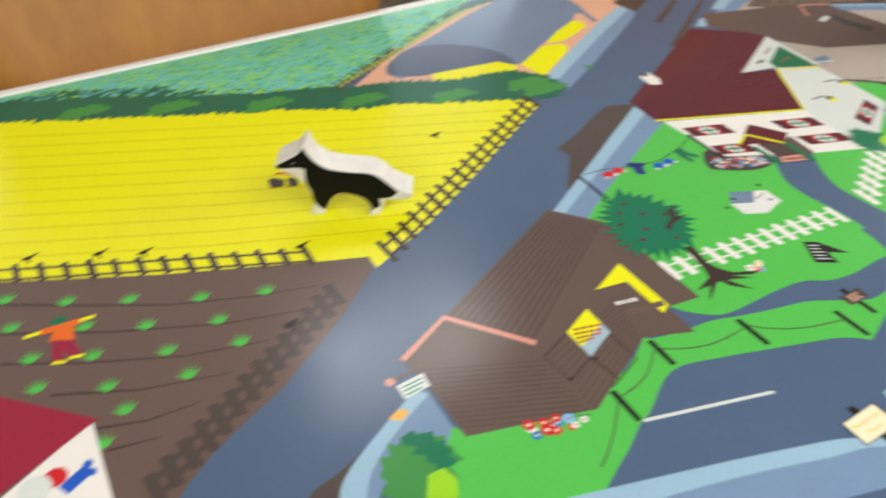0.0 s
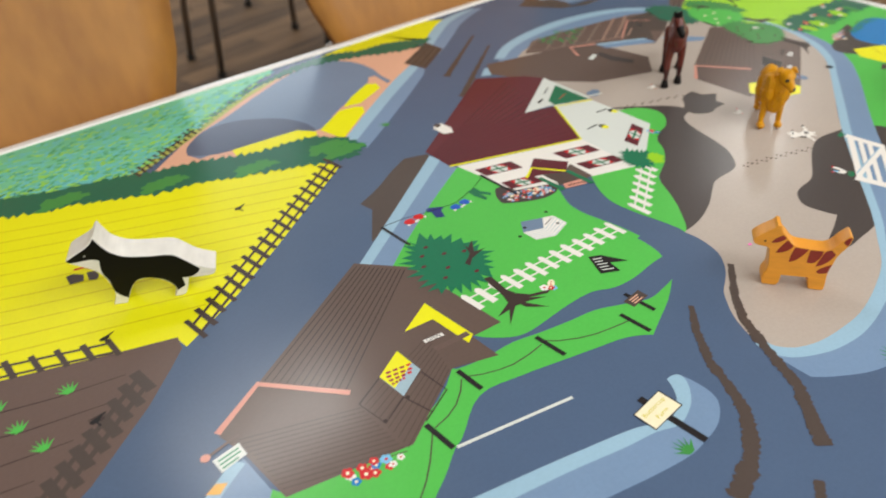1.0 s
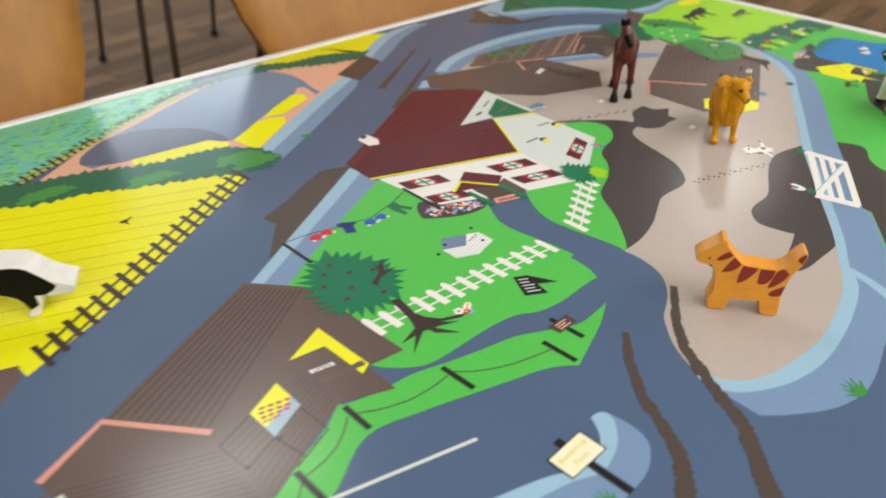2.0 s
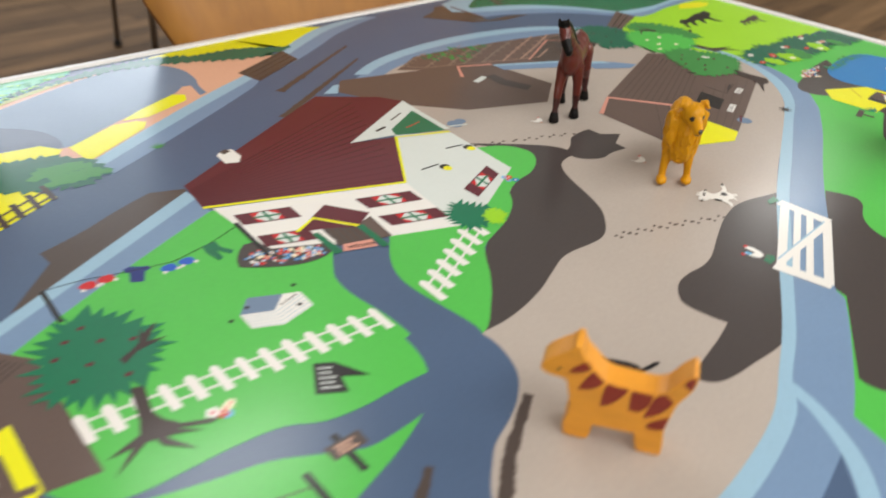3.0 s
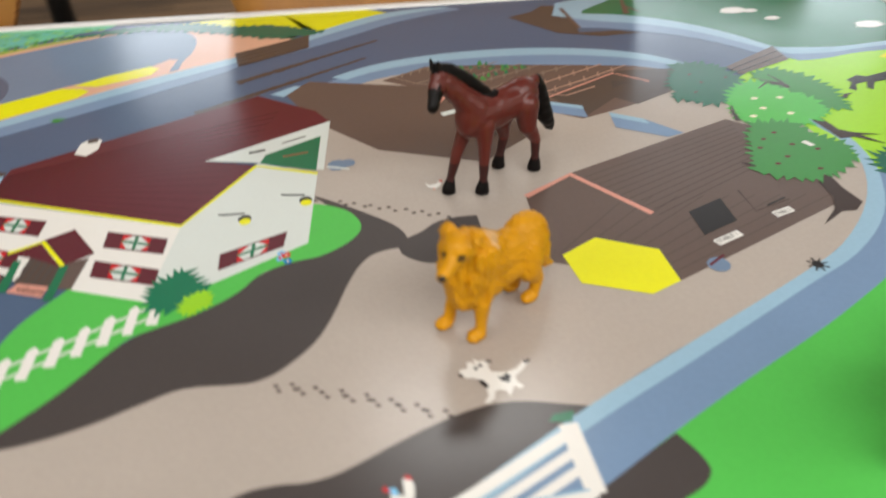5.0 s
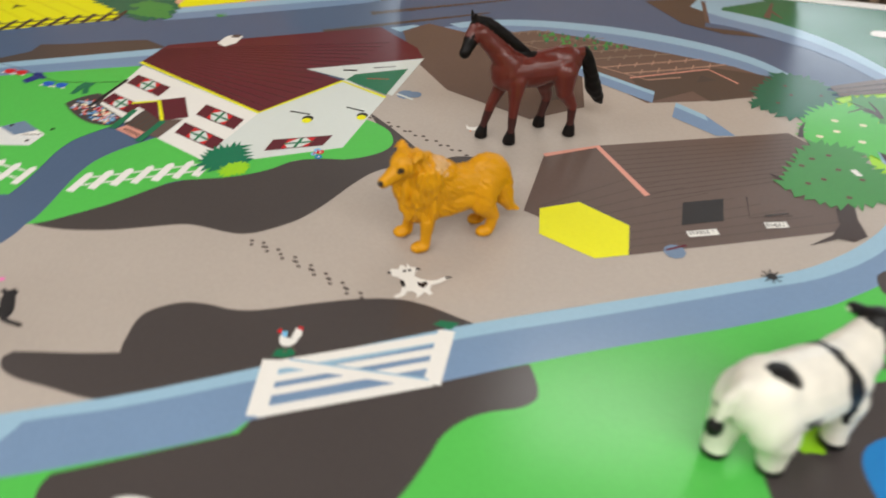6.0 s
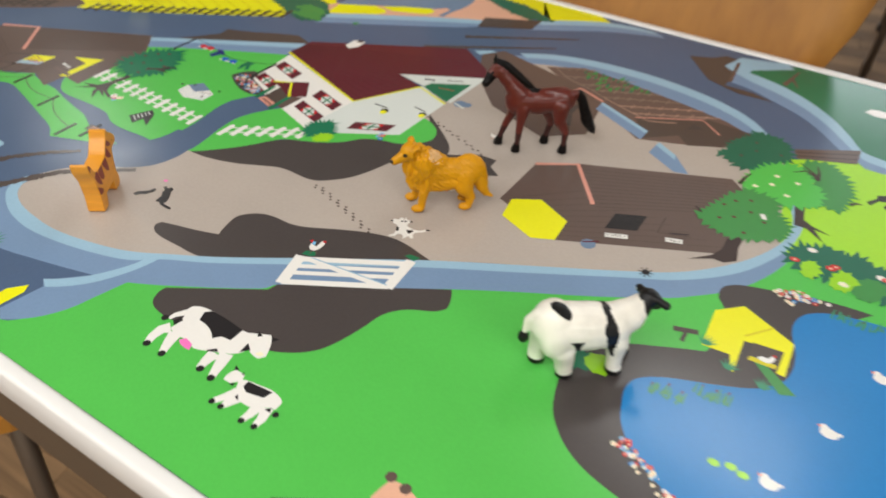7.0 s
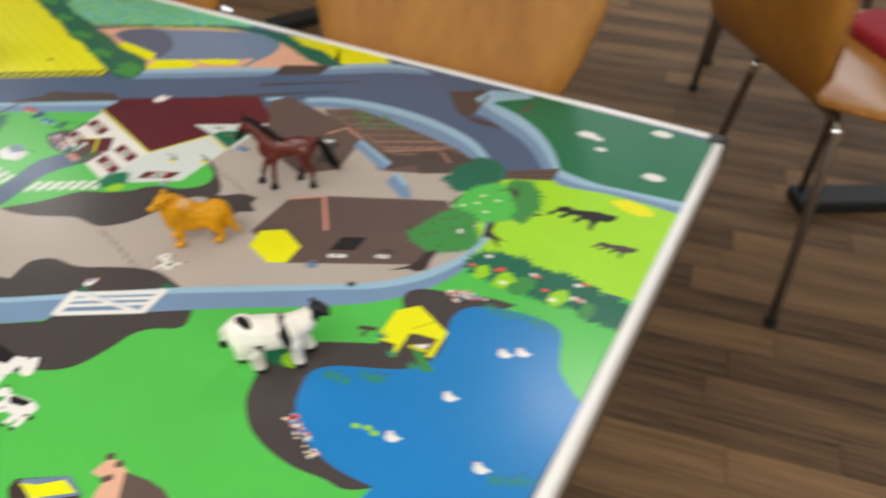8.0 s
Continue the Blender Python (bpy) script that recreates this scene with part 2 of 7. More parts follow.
# ---- the printed farm picture ----
ink("printed_crop_field", "TEAL", 1, [(-0.62, 0.427), (-0.3, 0.435), (-0.05, 0.435), (-0.0573, 0.4167), (-0.0951, 0.4041), (-0.1468, 0.3764), (-0.1945, 0.3491), (-0.2364, 0.3266), (-0.2753, 0.3043), (-0.346, 0.323), (-0.434, 0.369)])
ink("printed_stubble_field", "PEACH", 1, [(-0.2703, 0.2899), (-0.2006, 0.3379), (-0.1381, 0.3682), (-0.0708, 0.3962), (-0.0173, 0.4067), (0.0528, 0.3892), (0.1309, 0.3624), (0.0261, 0.2952), (-0.0781, 0.2241), (-0.0969, 0.2251), (-0.1192, 0.2426), (-0.1962, 0.2605), (-0.2258, 0.2808), (-0.2551, 0.2896)])
ink("printed_mill_pond", "LAKE", 2, [(-0.2241, 0.3031), (-0.2168, 0.3178), (-0.2002, 0.331), (-0.1856, 0.3388), (-0.1555, 0.3504), (-0.1103, 0.3719), (-0.0604, 0.3933), (-0.0308, 0.4033), (-0.0168, 0.4109), (0.0074, 0.4039), (0.0242, 0.3908), (0.0339, 0.3716), (0.0348, 0.3444), (0.0303, 0.3256), (0.0294, 0.3068), (0.0218, 0.304), (0.0245, 0.3294), (0.0169, 0.3313), (-0.0013, 0.3148), (-0.0599, 0.2856), (-0.0973, 0.2633), (-0.1069, 0.2634), (-0.1512, 0.2757), (-0.1845, 0.2821), (-0.2075, 0.2887), (-0.2189, 0.2891)], 1)
ink("printed_pond_shadow", "LAKEDARK", 3, [(-0.2241, 0.3031), (-0.2168, 0.3178), (-0.2002, 0.331), (-0.1856, 0.3388), (-0.1576, 0.338), (-0.1328, 0.325), (-0.1121, 0.3051), (-0.1035, 0.2827), (-0.1046, 0.2629), (-0.1512, 0.2757), (-0.1845, 0.2821), (-0.2075, 0.2887)], 1)
ink("printed_straw_strip", "YELLOW", 4, [(-0.1878, 0.2837), (-0.1913, 0.2686), (-0.1818, 0.2566), (-0.1548, 0.2506), (-0.1381, 0.2472), (-0.1127, 0.2505), (-0.106, 0.2608), (-0.1183, 0.276), (-0.1486, 0.2797)])
ink("printed_straw_strip", "YELLOW", 4, [(-0.1012, 0.2612), (-0.0973, 0.2366), (-0.0926, 0.2323), (-0.043, 0.2635), (-0.0363, 0.2749), (-0.0433, 0.281), (-0.0607, 0.2834)])
ink("printed_straw_strip", "YELLOW", 4, [(-0.0526, 0.2873), (-0.0323, 0.2831), (0.0076, 0.2996), (0.0119, 0.3122), (0.0027, 0.3183), (-0.0309, 0.3019)])
ink("printed_yellow_meadow", "YELLOW", 1, [(0.0117, 0.413), (0.0693, 0.399), (0.0978, 0.401), (0.1491, 0.372), (0.1393, 0.3665), (0.1793, 0.3967), (0.2116, 0.4137), (0.1902, 0.4301), (0.1093, 0.4304), (0.0432, 0.4237), (0.0116, 0.4177)])
ink("printed_far_hedge", "HEDGE", 5, [(-0.1001, 0.3962), (-0.0269, 0.4157), (0.023, 0.4171), (0.0619, 0.4008), (0.1042, 0.3977), (0.1508, 0.3759), (0.1369, 0.3676), (0.1155, 0.3678), (0.1283, 0.3596), (0.0897, 0.3699), (0.0505, 0.3864), (0.0172, 0.3981), (-0.0193, 0.4039), (-0.0617, 0.3985)], jag=0.004)
ink("printed_yellow_field", "YELLOW", 1, [(-0.79, 0.427), (-0.547, 0.392), (-0.42, 0.33), (-0.279, 0.266), (-0.147, 0.214), (-0.1295, 0.1902), (-0.1851, 0.1564), (-0.2466, 0.1187), (-0.2981, 0.0886), (-0.352, 0.0632), (-0.353, 0.075), (-0.385, 0.088), (-0.481, 0.125), (-0.572, 0.167), (-0.79, 0.25)])
ink("printed_hedge", "HEDGE", 5, [(-0.62, 0.427), (-0.517, 0.415), (-0.498, 0.413), (-0.417, 0.378), (-0.38, 0.348), (-0.342, 0.334), (-0.265, 0.296), (-0.224, 0.286), (-0.177, 0.264), (-0.119, 0.256), (-0.096, 0.235), (-0.087, 0.206), (-0.109, 0.194), (-0.15, 0.21), (-0.242, 0.251), (-0.281, 0.261), (-0.333, 0.288), (-0.421, 0.324), (-0.485, 0.352), (-0.548, 0.381), (-0.64, 0.4)], jag=0.005)
ink("printed_ploughed_field", "SOIL", 1, [(-0.79, 0.25), (-0.572, 0.168), (-0.481, 0.126), (-0.385, 0.088), (-0.352, 0.076), (-0.3549, 0.0641), (-0.3692, 0.0513), (-0.3944, 0.0301), (-0.4177, 0.0142), (-0.4437, -0.0036), (-0.4672, -0.0147), (-0.4894, -0.0263), (-0.5071, -0.0394), (-0.545, -0.075), (-0.56, -0.12), (-0.79, -0.12)])
ink("printed_road_wall", "FACE", 2, [(-0.0933, 0.2299), (0.0215, 0.2995), (0.1086, 0.3448), (0.1376, 0.3702), (0.1803, 0.3996), (0.2122, 0.4152), (0.261, 0.4216), (0.2825, 0.4124), (0.217, 0.3872), (0.1795, 0.3629), (0.1388, 0.3376), (0.0801, 0.3061), (0.0683, 0.2952), (-0.0206, 0.2403), (-0.0902, 0.2001)], 1)
ink("printed_wall_coping", "COPING", 3, [(-0.0933, 0.2299), (0.0215, 0.2995), (0.1086, 0.3448), (0.1376, 0.3702), (0.1803, 0.3996), (0.2122, 0.4152), (0.261, 0.4216), (0.2707, 0.4175), (0.2144, 0.4026), (0.1799, 0.3831), (0.1381, 0.3555), (0.0905, 0.3225), (0.0026, 0.2729), (-0.0919, 0.2165)], 1)
ink("printed_road_shadow", "MUD", 2, [(-0.056, 0.152), (-0.078, 0.16), (-0.104, 0.149), (-0.129, 0.136), (-0.158, 0.125), (-0.156, 0.111), (-0.186, 0.074), (-0.173, 0.078), (-0.159, 0.083), (-0.061, 0.142)], 1)
ink("printed_garden_wall", "FACE", 2, [(-0.057, 0.148), (-0.054, 0.114), (-0.14, 0.069), (-0.177, 0.044), (-0.195, 0.032), (-0.212, 0.057)], 1)
ink("printed_wall_coping", "COPING", 3, [(-0.057, 0.148), (-0.055, 0.135), (-0.205, 0.051), (-0.212, 0.057)], 1)
ink("printed_lawn", "GREEN", 3, [(-0.054, 0.114), (-0.021, 0.08), (-0.0134, 0.0312), (-0.0212, 0.0144), (-0.0272, 0.0021), (-0.0285, -0.0139), (-0.0253, -0.0339), (-0.023, -0.0497), (-0.0224, -0.0659), (-0.027, -0.067), (-0.0283, -0.0824), (-0.033, -0.095), (-0.048, -0.0948), (-0.0716, -0.0961), (-0.0915, -0.0934), (-0.1079, -0.0853), (-0.1314, -0.0829), (-0.1527, -0.0832), (-0.1727, -0.0832), (-0.1846, -0.08), (-0.1986, -0.0684), (-0.2049, -0.0584), (-0.206, -0.06), (-0.2, -0.035), (-0.199, 0.035), (-0.144, 0.068)], 1)
ink("printed_house_lawn", "GREEN", 3, [(0.154, 0.086), (0.1529, 0.0878), (0.1737, 0.0788), (0.1829, 0.0655), (0.1829, 0.0543), (0.1737, 0.0423), (0.1601, 0.0336), (0.1479, 0.0307), (0.1358, 0.026), (0.1272, 0.0202), (0.1194, 0.0092), (0.1091, -0.0005), (0.0956, -0.0092), (0.0828, -0.015), (0.068, -0.0222), (0.0588, -0.0333), (0.0516, -0.0446), (0.0412, -0.0586), (0.0298, -0.0711), (0.0171, -0.0838), (0.0089, -0.0882), (0.0102, -0.0807), (0.0082, -0.0649), (0.0052, -0.0488), (0.0029, -0.0308), (0.0037, -0.0173), (0.0094, -0.0019), (0.0205, 0.0152), (0.039, 0.04), (0.108, 0.033)], 1)
ink("printed_verge", "GREEN", 3, [(-0.0521, -0.1165), (-0.0642, -0.1182), (-0.0841, -0.1187), (-0.1033, -0.1093), (-0.1225, -0.0999), (-0.1457, -0.0948), (-0.1705, -0.0885), (-0.1908, -0.0826), (-0.2146, -0.0805), (-0.2354, -0.0754), (-0.237, -0.073), (-0.291, -0.094), (-0.368, -0.082), (-0.374, -0.071), (-0.402, -0.064), (-0.42, -0.08), (-0.42, -0.098), (-0.43, -0.19), (-0.3342, -0.1527), (-0.323, -0.1454), (-0.31, -0.1384), (-0.297, -0.1319), (-0.2809, -0.1222), (-0.2729, -0.1195), (-0.2405, -0.1021), (-0.2078, -0.1085), (-0.1756, -0.1183), (-0.1543, -0.1249), (-0.1307, -0.1326), (-0.1149, -0.1436), (-0.0962, -0.1367), (-0.0739, -0.1282)], 1)
ink("printed_yard", "BEIGE", 1, [(0.0089, -0.0882), (0.0091, -0.1038), (0.0029, -0.1225), (-0.0092, -0.1355), (-0.021, -0.1433), (-0.0364, -0.1509), (-0.0434, -0.1567), (-0.057, -0.1713), (-0.0681, -0.1913), (-0.0645, -0.1971), (-0.065, -0.2058), (-0.061, -0.2128), (-0.0538, -0.2193), (-0.0391, -0.2258), (-0.0189, -0.2298), (0.0119, -0.232), (0.0477, -0.2269), (0.0835, -0.217), (0.1148, -0.2002), (0.1367, -0.1881), (0.1581, -0.1749), (0.2009, -0.1462), (0.2456, -0.1167), (0.2868, -0.09), (0.3478, -0.0546), (0.381, -0.04), (0.456, 0.011), (0.49, 0.047), (0.511, 0.086), (0.514, 0.125), (0.504, 0.152), (0.445, 0.175), (0.401, 0.189), (0.359, 0.197), (0.307, 0.249), (0.176, 0.283), (0.145, 0.169), (0.121, 0.096), (0.089, 0.014), (0.07, -0.055)], 1)
ink("printed_drive", "TARMAC", 2, [(0.151, 0.099), (0.195, 0.067), (0.209, 0.051), (0.21, 0.036), (0.193, 0.033), (0.184, 0.024), (0.177, 0.008), (0.169, -0.018), (0.161, -0.036), (0.149, -0.05), (0.14, -0.057), (0.13, -0.06), (0.101, -0.06), (0.082, -0.068), (0.061, -0.078), (0.033, -0.086), (0.009, -0.087), (0.026, -0.068), (0.068, -0.023), (0.131, 0.023), (0.182, 0.062)], 1)
ink("printed_puddle", "TARMAC", 2, [(0.204, 0.042), (0.219, 0.05), (0.231, 0.06), (0.254, 0.063), (0.255, 0.051), (0.269, 0.042), (0.252, 0.032), (0.252, 0.021), (0.236, 0.022), (0.222, 0.02), (0.207, 0.03)], 1)
ink("printed_drive", "TARMAC", 2, [(0.0781, -0.1868), (0.0733, -0.1802), (0.0755, -0.176), (0.0887, -0.1723), (0.1078, -0.1673), (0.1255, -0.1613), (0.1224, -0.1523), (0.1201, -0.1359), (0.1261, -0.1268), (0.1359, -0.1203), (0.1483, -0.118), (0.1624, -0.1179), (0.1758, -0.1142), (0.1994, -0.1018), (0.2238, -0.0903), (0.2438, -0.0847), (0.259, -0.085), (0.2752, -0.0884), (0.2864, -0.0907), (0.2357, -0.1251), (0.2026, -0.1488), (0.16, -0.1773), (0.1406, -0.1882), (0.1276, -0.1908), (0.1085, -0.1904), (0.0891, -0.19)], 1)
ink("printed_field", "GREEN", 1, [(-0.2, -0.34), (0.0698, -0.3206), (0.0869, -0.3052), (0.0992, -0.2858), (0.1049, -0.2654), (0.1105, -0.2414), (0.1543, -0.215), (0.2044, -0.1757), (0.2751, -0.1329), (0.3172, -0.1051), (0.3554, -0.0802), (0.4129, -0.0468), (0.467, -0.012), (0.498, 0.022), (0.518, 0.078), (0.521, 0.052), (0.575, 0.062), (0.646, 0.052), (0.695, 0.12), (0.695, -0.347)], 1)
ink("printed_field_track", "TARMAC", 2, [(0.3189, -0.1095), (0.3255, -0.1216), (0.3272, -0.1295), (0.3214, -0.1368), (0.307, -0.1445), (0.2977, -0.1525), (0.2914, -0.1631), (0.2889, -0.1773), (0.2855, -0.192), (0.2815, -0.2046), (0.2765, -0.2148), (0.2672, -0.2246), (0.2541, -0.2328), (0.2319, -0.2409), (0.2079, -0.2468), (0.1804, -0.251), (0.1662, -0.252), (0.1529, -0.2506), (0.144, -0.246), (0.1398, -0.2367), (0.1407, -0.23), (0.2045, -0.1885), (0.2067, -0.179), (0.2763, -0.1355)], 1)
ink("printed_yard_wall", "FACE", 2, [(-0.072, -0.1965), (-0.0739, -0.2135), (-0.0755, -0.2381), (-0.0614, -0.2509), (-0.0373, -0.266), (-0.009, -0.2719), (0.034, -0.264), (0.0844, -0.2515), (0.0588, -0.2764), (0.0649, -0.2809), (0.0594, -0.3134), (0.0698, -0.3206), (0.0879, -0.3059), (0.1002, -0.2865), (0.1059, -0.2662), (0.112, -0.2427), (0.141, -0.2273), (0.2006, -0.1899), (0.2071, -0.1797), (0.2767, -0.1362), (0.3187, -0.1091), (0.3571, -0.0857), (0.414, -0.0528), (0.4546, -0.0264), (0.467, -0.017), (0.5, 0.018), (0.521, 0.067), (0.522, 0.112), (0.505, 0.158), (0.501, 0.15), (0.512, 0.123), (0.51, 0.09), (0.49, 0.049), (0.456, 0.011), (0.42, -0.013), (0.3478, -0.0546), (0.2868, -0.09), (0.2456, -0.1167), (0.2009, -0.1462), (0.1581, -0.1749), (0.1367, -0.1881), (0.1148, -0.2002), (0.0835, -0.217), (0.0477, -0.2269), (0.0119, -0.232), (-0.0189, -0.2298), (-0.0391, -0.2258), (-0.0538, -0.2193), (-0.061, -0.2128), (-0.065, -0.2058), (-0.0645, -0.1971)], 1)
ink("printed_wall_coping", "COPING", 3, [(0.501, 0.15), (0.512, 0.123), (0.51, 0.09), (0.49, 0.049), (0.456, 0.011), (0.42, -0.013), (0.3478, -0.0546), (0.2868, -0.09), (0.2456, -0.1167), (0.2009, -0.1462), (0.1581, -0.1749), (0.1367, -0.1881), (0.1148, -0.2002), (0.0835, -0.217), (0.0477, -0.2269), (0.0119, -0.232), (-0.0189, -0.2298), (-0.0391, -0.2258), (-0.0538, -0.2193), (-0.061, -0.2128), (-0.065, -0.2058), (-0.0645, -0.1971), (-0.072, -0.1965), (-0.0739, -0.2038), (-0.0712, -0.2149), (-0.0647, -0.2231), (-0.0501, -0.2324), (-0.0348, -0.2387), (-0.0097, -0.2433), (0.02, -0.2421), (0.0574, -0.2354), (0.092, -0.2244), (0.1121, -0.2096), (0.1416, -0.1938), (0.1627, -0.1807), (0.2027, -0.1545), (0.2497, -0.1243), (0.2903, -0.0982), (0.3504, -0.0634), (0.42, -0.022), (0.46, 0.002), (0.494, 0.036), (0.514, 0.075), (0.52, 0.102), (0.519, 0.133), (0.507, 0.157)], 1)
ink("printed_wall_coping", "COPING", 4, [(0.1019, -0.2138), (0.098, -0.2282), (0.0844, -0.2515), (0.072, -0.2649), (0.0577, -0.2756), (0.0664, -0.2806), (0.0824, -0.2679), (0.0949, -0.2522), (0.1058, -0.2293), (0.1107, -0.2085)], 1)
ink("printed_pond_path", "TARMAC", 2, [(0.446, -0.0904), (0.4722, -0.0751), (0.5014, -0.0609), (0.5123, -0.0301), (0.4965, -0.0079), (0.4898, 0.0004), (0.4891, 0.0131), (0.4986, 0.0222), (0.5218, 0.0307), (0.5542, 0.0412), (0.5926, 0.0468), (0.5689, 0.0161), (0.5777, -0.0318), (0.5667, -0.0745), (0.5084, -0.114), (0.4893, -0.1337), (0.5017, -0.1643), (0.5444, -0.1831), (0.5866, -0.1898), (0.5643, -0.205), (0.5468, -0.2047), (0.5168, -0.2074), (0.4917, -0.2044), (0.4675, -0.1968), (0.449, -0.184), (0.4342, -0.164), (0.4237, -0.1207)], 1)
ink("printed_pond", "POND", 3, [(0.4786, -0.1542), (0.4719, -0.1386), (0.4682, -0.1236), (0.4718, -0.1119), (0.4862, -0.1008), (0.5026, -0.0933), (0.5231, -0.0845), (0.5425, -0.0736), (0.5549, -0.058), (0.5576, -0.0417), (0.5546, -0.025), (0.5482, -0.0099), (0.5458, 0.0045), (0.5504, 0.0183), (0.564, 0.0291), (0.5864, 0.036), (0.6096, 0.0396), (0.6332, 0.0398), (0.6454, 0.0327), (0.6538, 0.0126), (0.6629, -0.0091), (0.6772, -0.0227), (0.6973, -0.0374), (0.695, -0.115), (0.695, -0.34), (0.56, -0.34), (0.5834, -0.1919), (0.5491, -0.1922), (0.5288, -0.1879), (0.5117, -0.182), (0.493, -0.1702)], 1)
ink("printed_paddock", "LIME", 2, [(0.481, 0.225), (0.5315, 0.2624), (0.5444, 0.2511), (0.5653, 0.2523), (0.6037, 0.2608), (0.6867, 0.2632), (0.695, 0.21), (0.695, 0.06), (0.691, 0.107), (0.647, 0.102), (0.578, 0.082), (0.513, 0.085), (0.501, 0.128)], 1)
ink("printed_corner_field", "DKGREEN", 2, [(0.3951, 0.3816), (0.4047, 0.4078), (0.4328, 0.4267), (0.44, 0.43), (0.695, 0.427), (0.695, 0.235), (0.6851, 0.2873), (0.6219, 0.2784), (0.5861, 0.274), (0.5435, 0.2783), (0.5354, 0.2819), (0.5182, 0.3059), (0.4943, 0.3324), (0.4651, 0.3551), (0.4329, 0.3716)], 1)
ink("printed_field_wall", "FACE", 3, [(0.3764, 0.4141), (0.3665, 0.3818), (0.3773, 0.3465), (0.4071, 0.3428), (0.4384, 0.3295), (0.4696, 0.3144), (0.4956, 0.2936), (0.5169, 0.2718), (0.5315, 0.2624), (0.5444, 0.2511), (0.5653, 0.2523), (0.6037, 0.2608), (0.6867, 0.2632), (0.6851, 0.2873), (0.6219, 0.2784), (0.5861, 0.274), (0.5435, 0.2783), (0.5354, 0.2819), (0.5182, 0.3059), (0.4943, 0.3324), (0.4651, 0.3551), (0.4329, 0.3716), (0.3951, 0.3816)], 1)
ink("printed_wall_coping", "COPING", 4, [(0.3665, 0.3818), (0.3764, 0.4141), (0.4261, 0.4302), (0.436, 0.4195), (0.3965, 0.3893), (0.3951, 0.3816), (0.4329, 0.3716), (0.4651, 0.3551), (0.4943, 0.3324), (0.5182, 0.3059), (0.5354, 0.2819), (0.5435, 0.2783), (0.5861, 0.274), (0.6219, 0.2784), (0.6851, 0.2873), (0.6859, 0.2752), (0.6128, 0.2696), (0.5757, 0.2631), (0.5439, 0.2647), (0.5334, 0.2722), (0.5175, 0.2888), (0.495, 0.313), (0.4674, 0.3347), (0.4356, 0.3506), (0.4011, 0.3622)], 1)
ink("printed_outer_wall", "FACE", 2, [(0.153, 0.261), (0.211, 0.29), (0.277, 0.3), (0.347, 0.292), (0.409, 0.275), (0.452, 0.248), (0.438, 0.241), (0.403, 0.257), (0.357, 0.266), (0.291, 0.27), (0.221, 0.271), (0.174, 0.25)], 1)
ink("printed_wall_coping", "COPING", 3, [(0.16, 0.272), (0.207, 0.297), (0.273, 0.309), (0.341, 0.307), (0.41, 0.289), (0.452, 0.258), (0.446, 0.251), (0.409, 0.275), (0.348, 0.291), (0.28, 0.294), (0.214, 0.285), (0.172, 0.266)], 1)
ink("printed_barn", "BARN", 4, [(-0.214, 0.061), (-0.185, 0.028), (-0.181, -0.063), (-0.206, -0.06), (-0.206, -0.085), (-0.237, -0.073), (-0.296, -0.103), (-0.37, -0.083), (-0.371, -0.043), (-0.375, -0.02), (-0.336, 0.001)])
ink("printed_farmhouse", "WALL", 4, [(-0.052, 0.116), (0.075, 0.072), (0.069, 0.005), (0.026, 0.02), (-0.044, 0.044)])
ink("printed_farmhouse_end", "WALLSHADE", 4, [(0.075, 0.072), (0.114, 0.142), (0.155, 0.124), (0.153, 0.047), (0.101, 0.015), (0.069, 0.005)])
ink("roof", "MAROON", 5, [(-0.055, 0.156), (0.103, 0.246), (0.149, 0.214), (0.161, 0.195), (0.078, 0.149), (0.113, 0.139), (0.075, 0.072), (-0.057, 0.12)], parent=PRINT["printed_farmhouse"])
ink("printed_barn", "BARN", 3, [(0.124, 0.246), (0.142, 0.267), (0.257, 0.239), (0.288, 0.225), (0.302, 0.154), (0.267, 0.124), (0.196, 0.149), (0.149, 0.197)])
ink("printed_vegetable_garden", "SOIL", 2, [(0.201, 0.26), (0.237, 0.282), (0.287, 0.279), (0.356, 0.269), (0.408, 0.26), (0.442, 0.245), (0.423, 0.209), (0.382, 0.189), (0.346, 0.175), (0.292, 0.211), (0.248, 0.231)])
ink("printed_stable", "BARN", 4, [(0.287, 0.079), (0.319, 0.102), (0.447, 0.161), (0.462, 0.148), (0.484, 0.067), (0.483, 0.055), (0.355, -0.011), (0.288, 0.013)])
ink("printed_hay_bale", "YELLOW", 7, [(0.297, 0.018), (0.319, 0.032), (0.352, 0.017), (0.355, -0.011), (0.337, -0.02), (0.302, -0.007)])
ink("printed_hen_house", "YELLOW", 5, [(0.493, -0.016), (0.51, 0.001), (0.552, -0.018), (0.555, -0.053), (0.549, -0.053), (0.546, -0.031), (0.521, -0.035), (0.524, -0.069), (0.52, -0.068), (0.517, -0.054), (0.497, -0.056)])


# ---- details of the printed picture ----
def v2(a, b):
    return (b[0] - a[0], b[1] - a[1])


def mix2(a, b, u):
    return (a[0] + (b[0] - a[0]) * u, a[1] + (b[1] - a[1]) * u)


def quad_at(q, u, v):
    """A point in a drawn four-cornered panel: q is its corners, going round."""
    return mix2(mix2(q[0], q[1], u), mix2(q[3], q[2], u), v)


def sub_quad(q, u0, u1, v0, v1):
    return [quad_at(q, u0, v0), quad_at(q, u1, v0), quad_at(q, u1, v1), quad_at(q, u0, v1)]


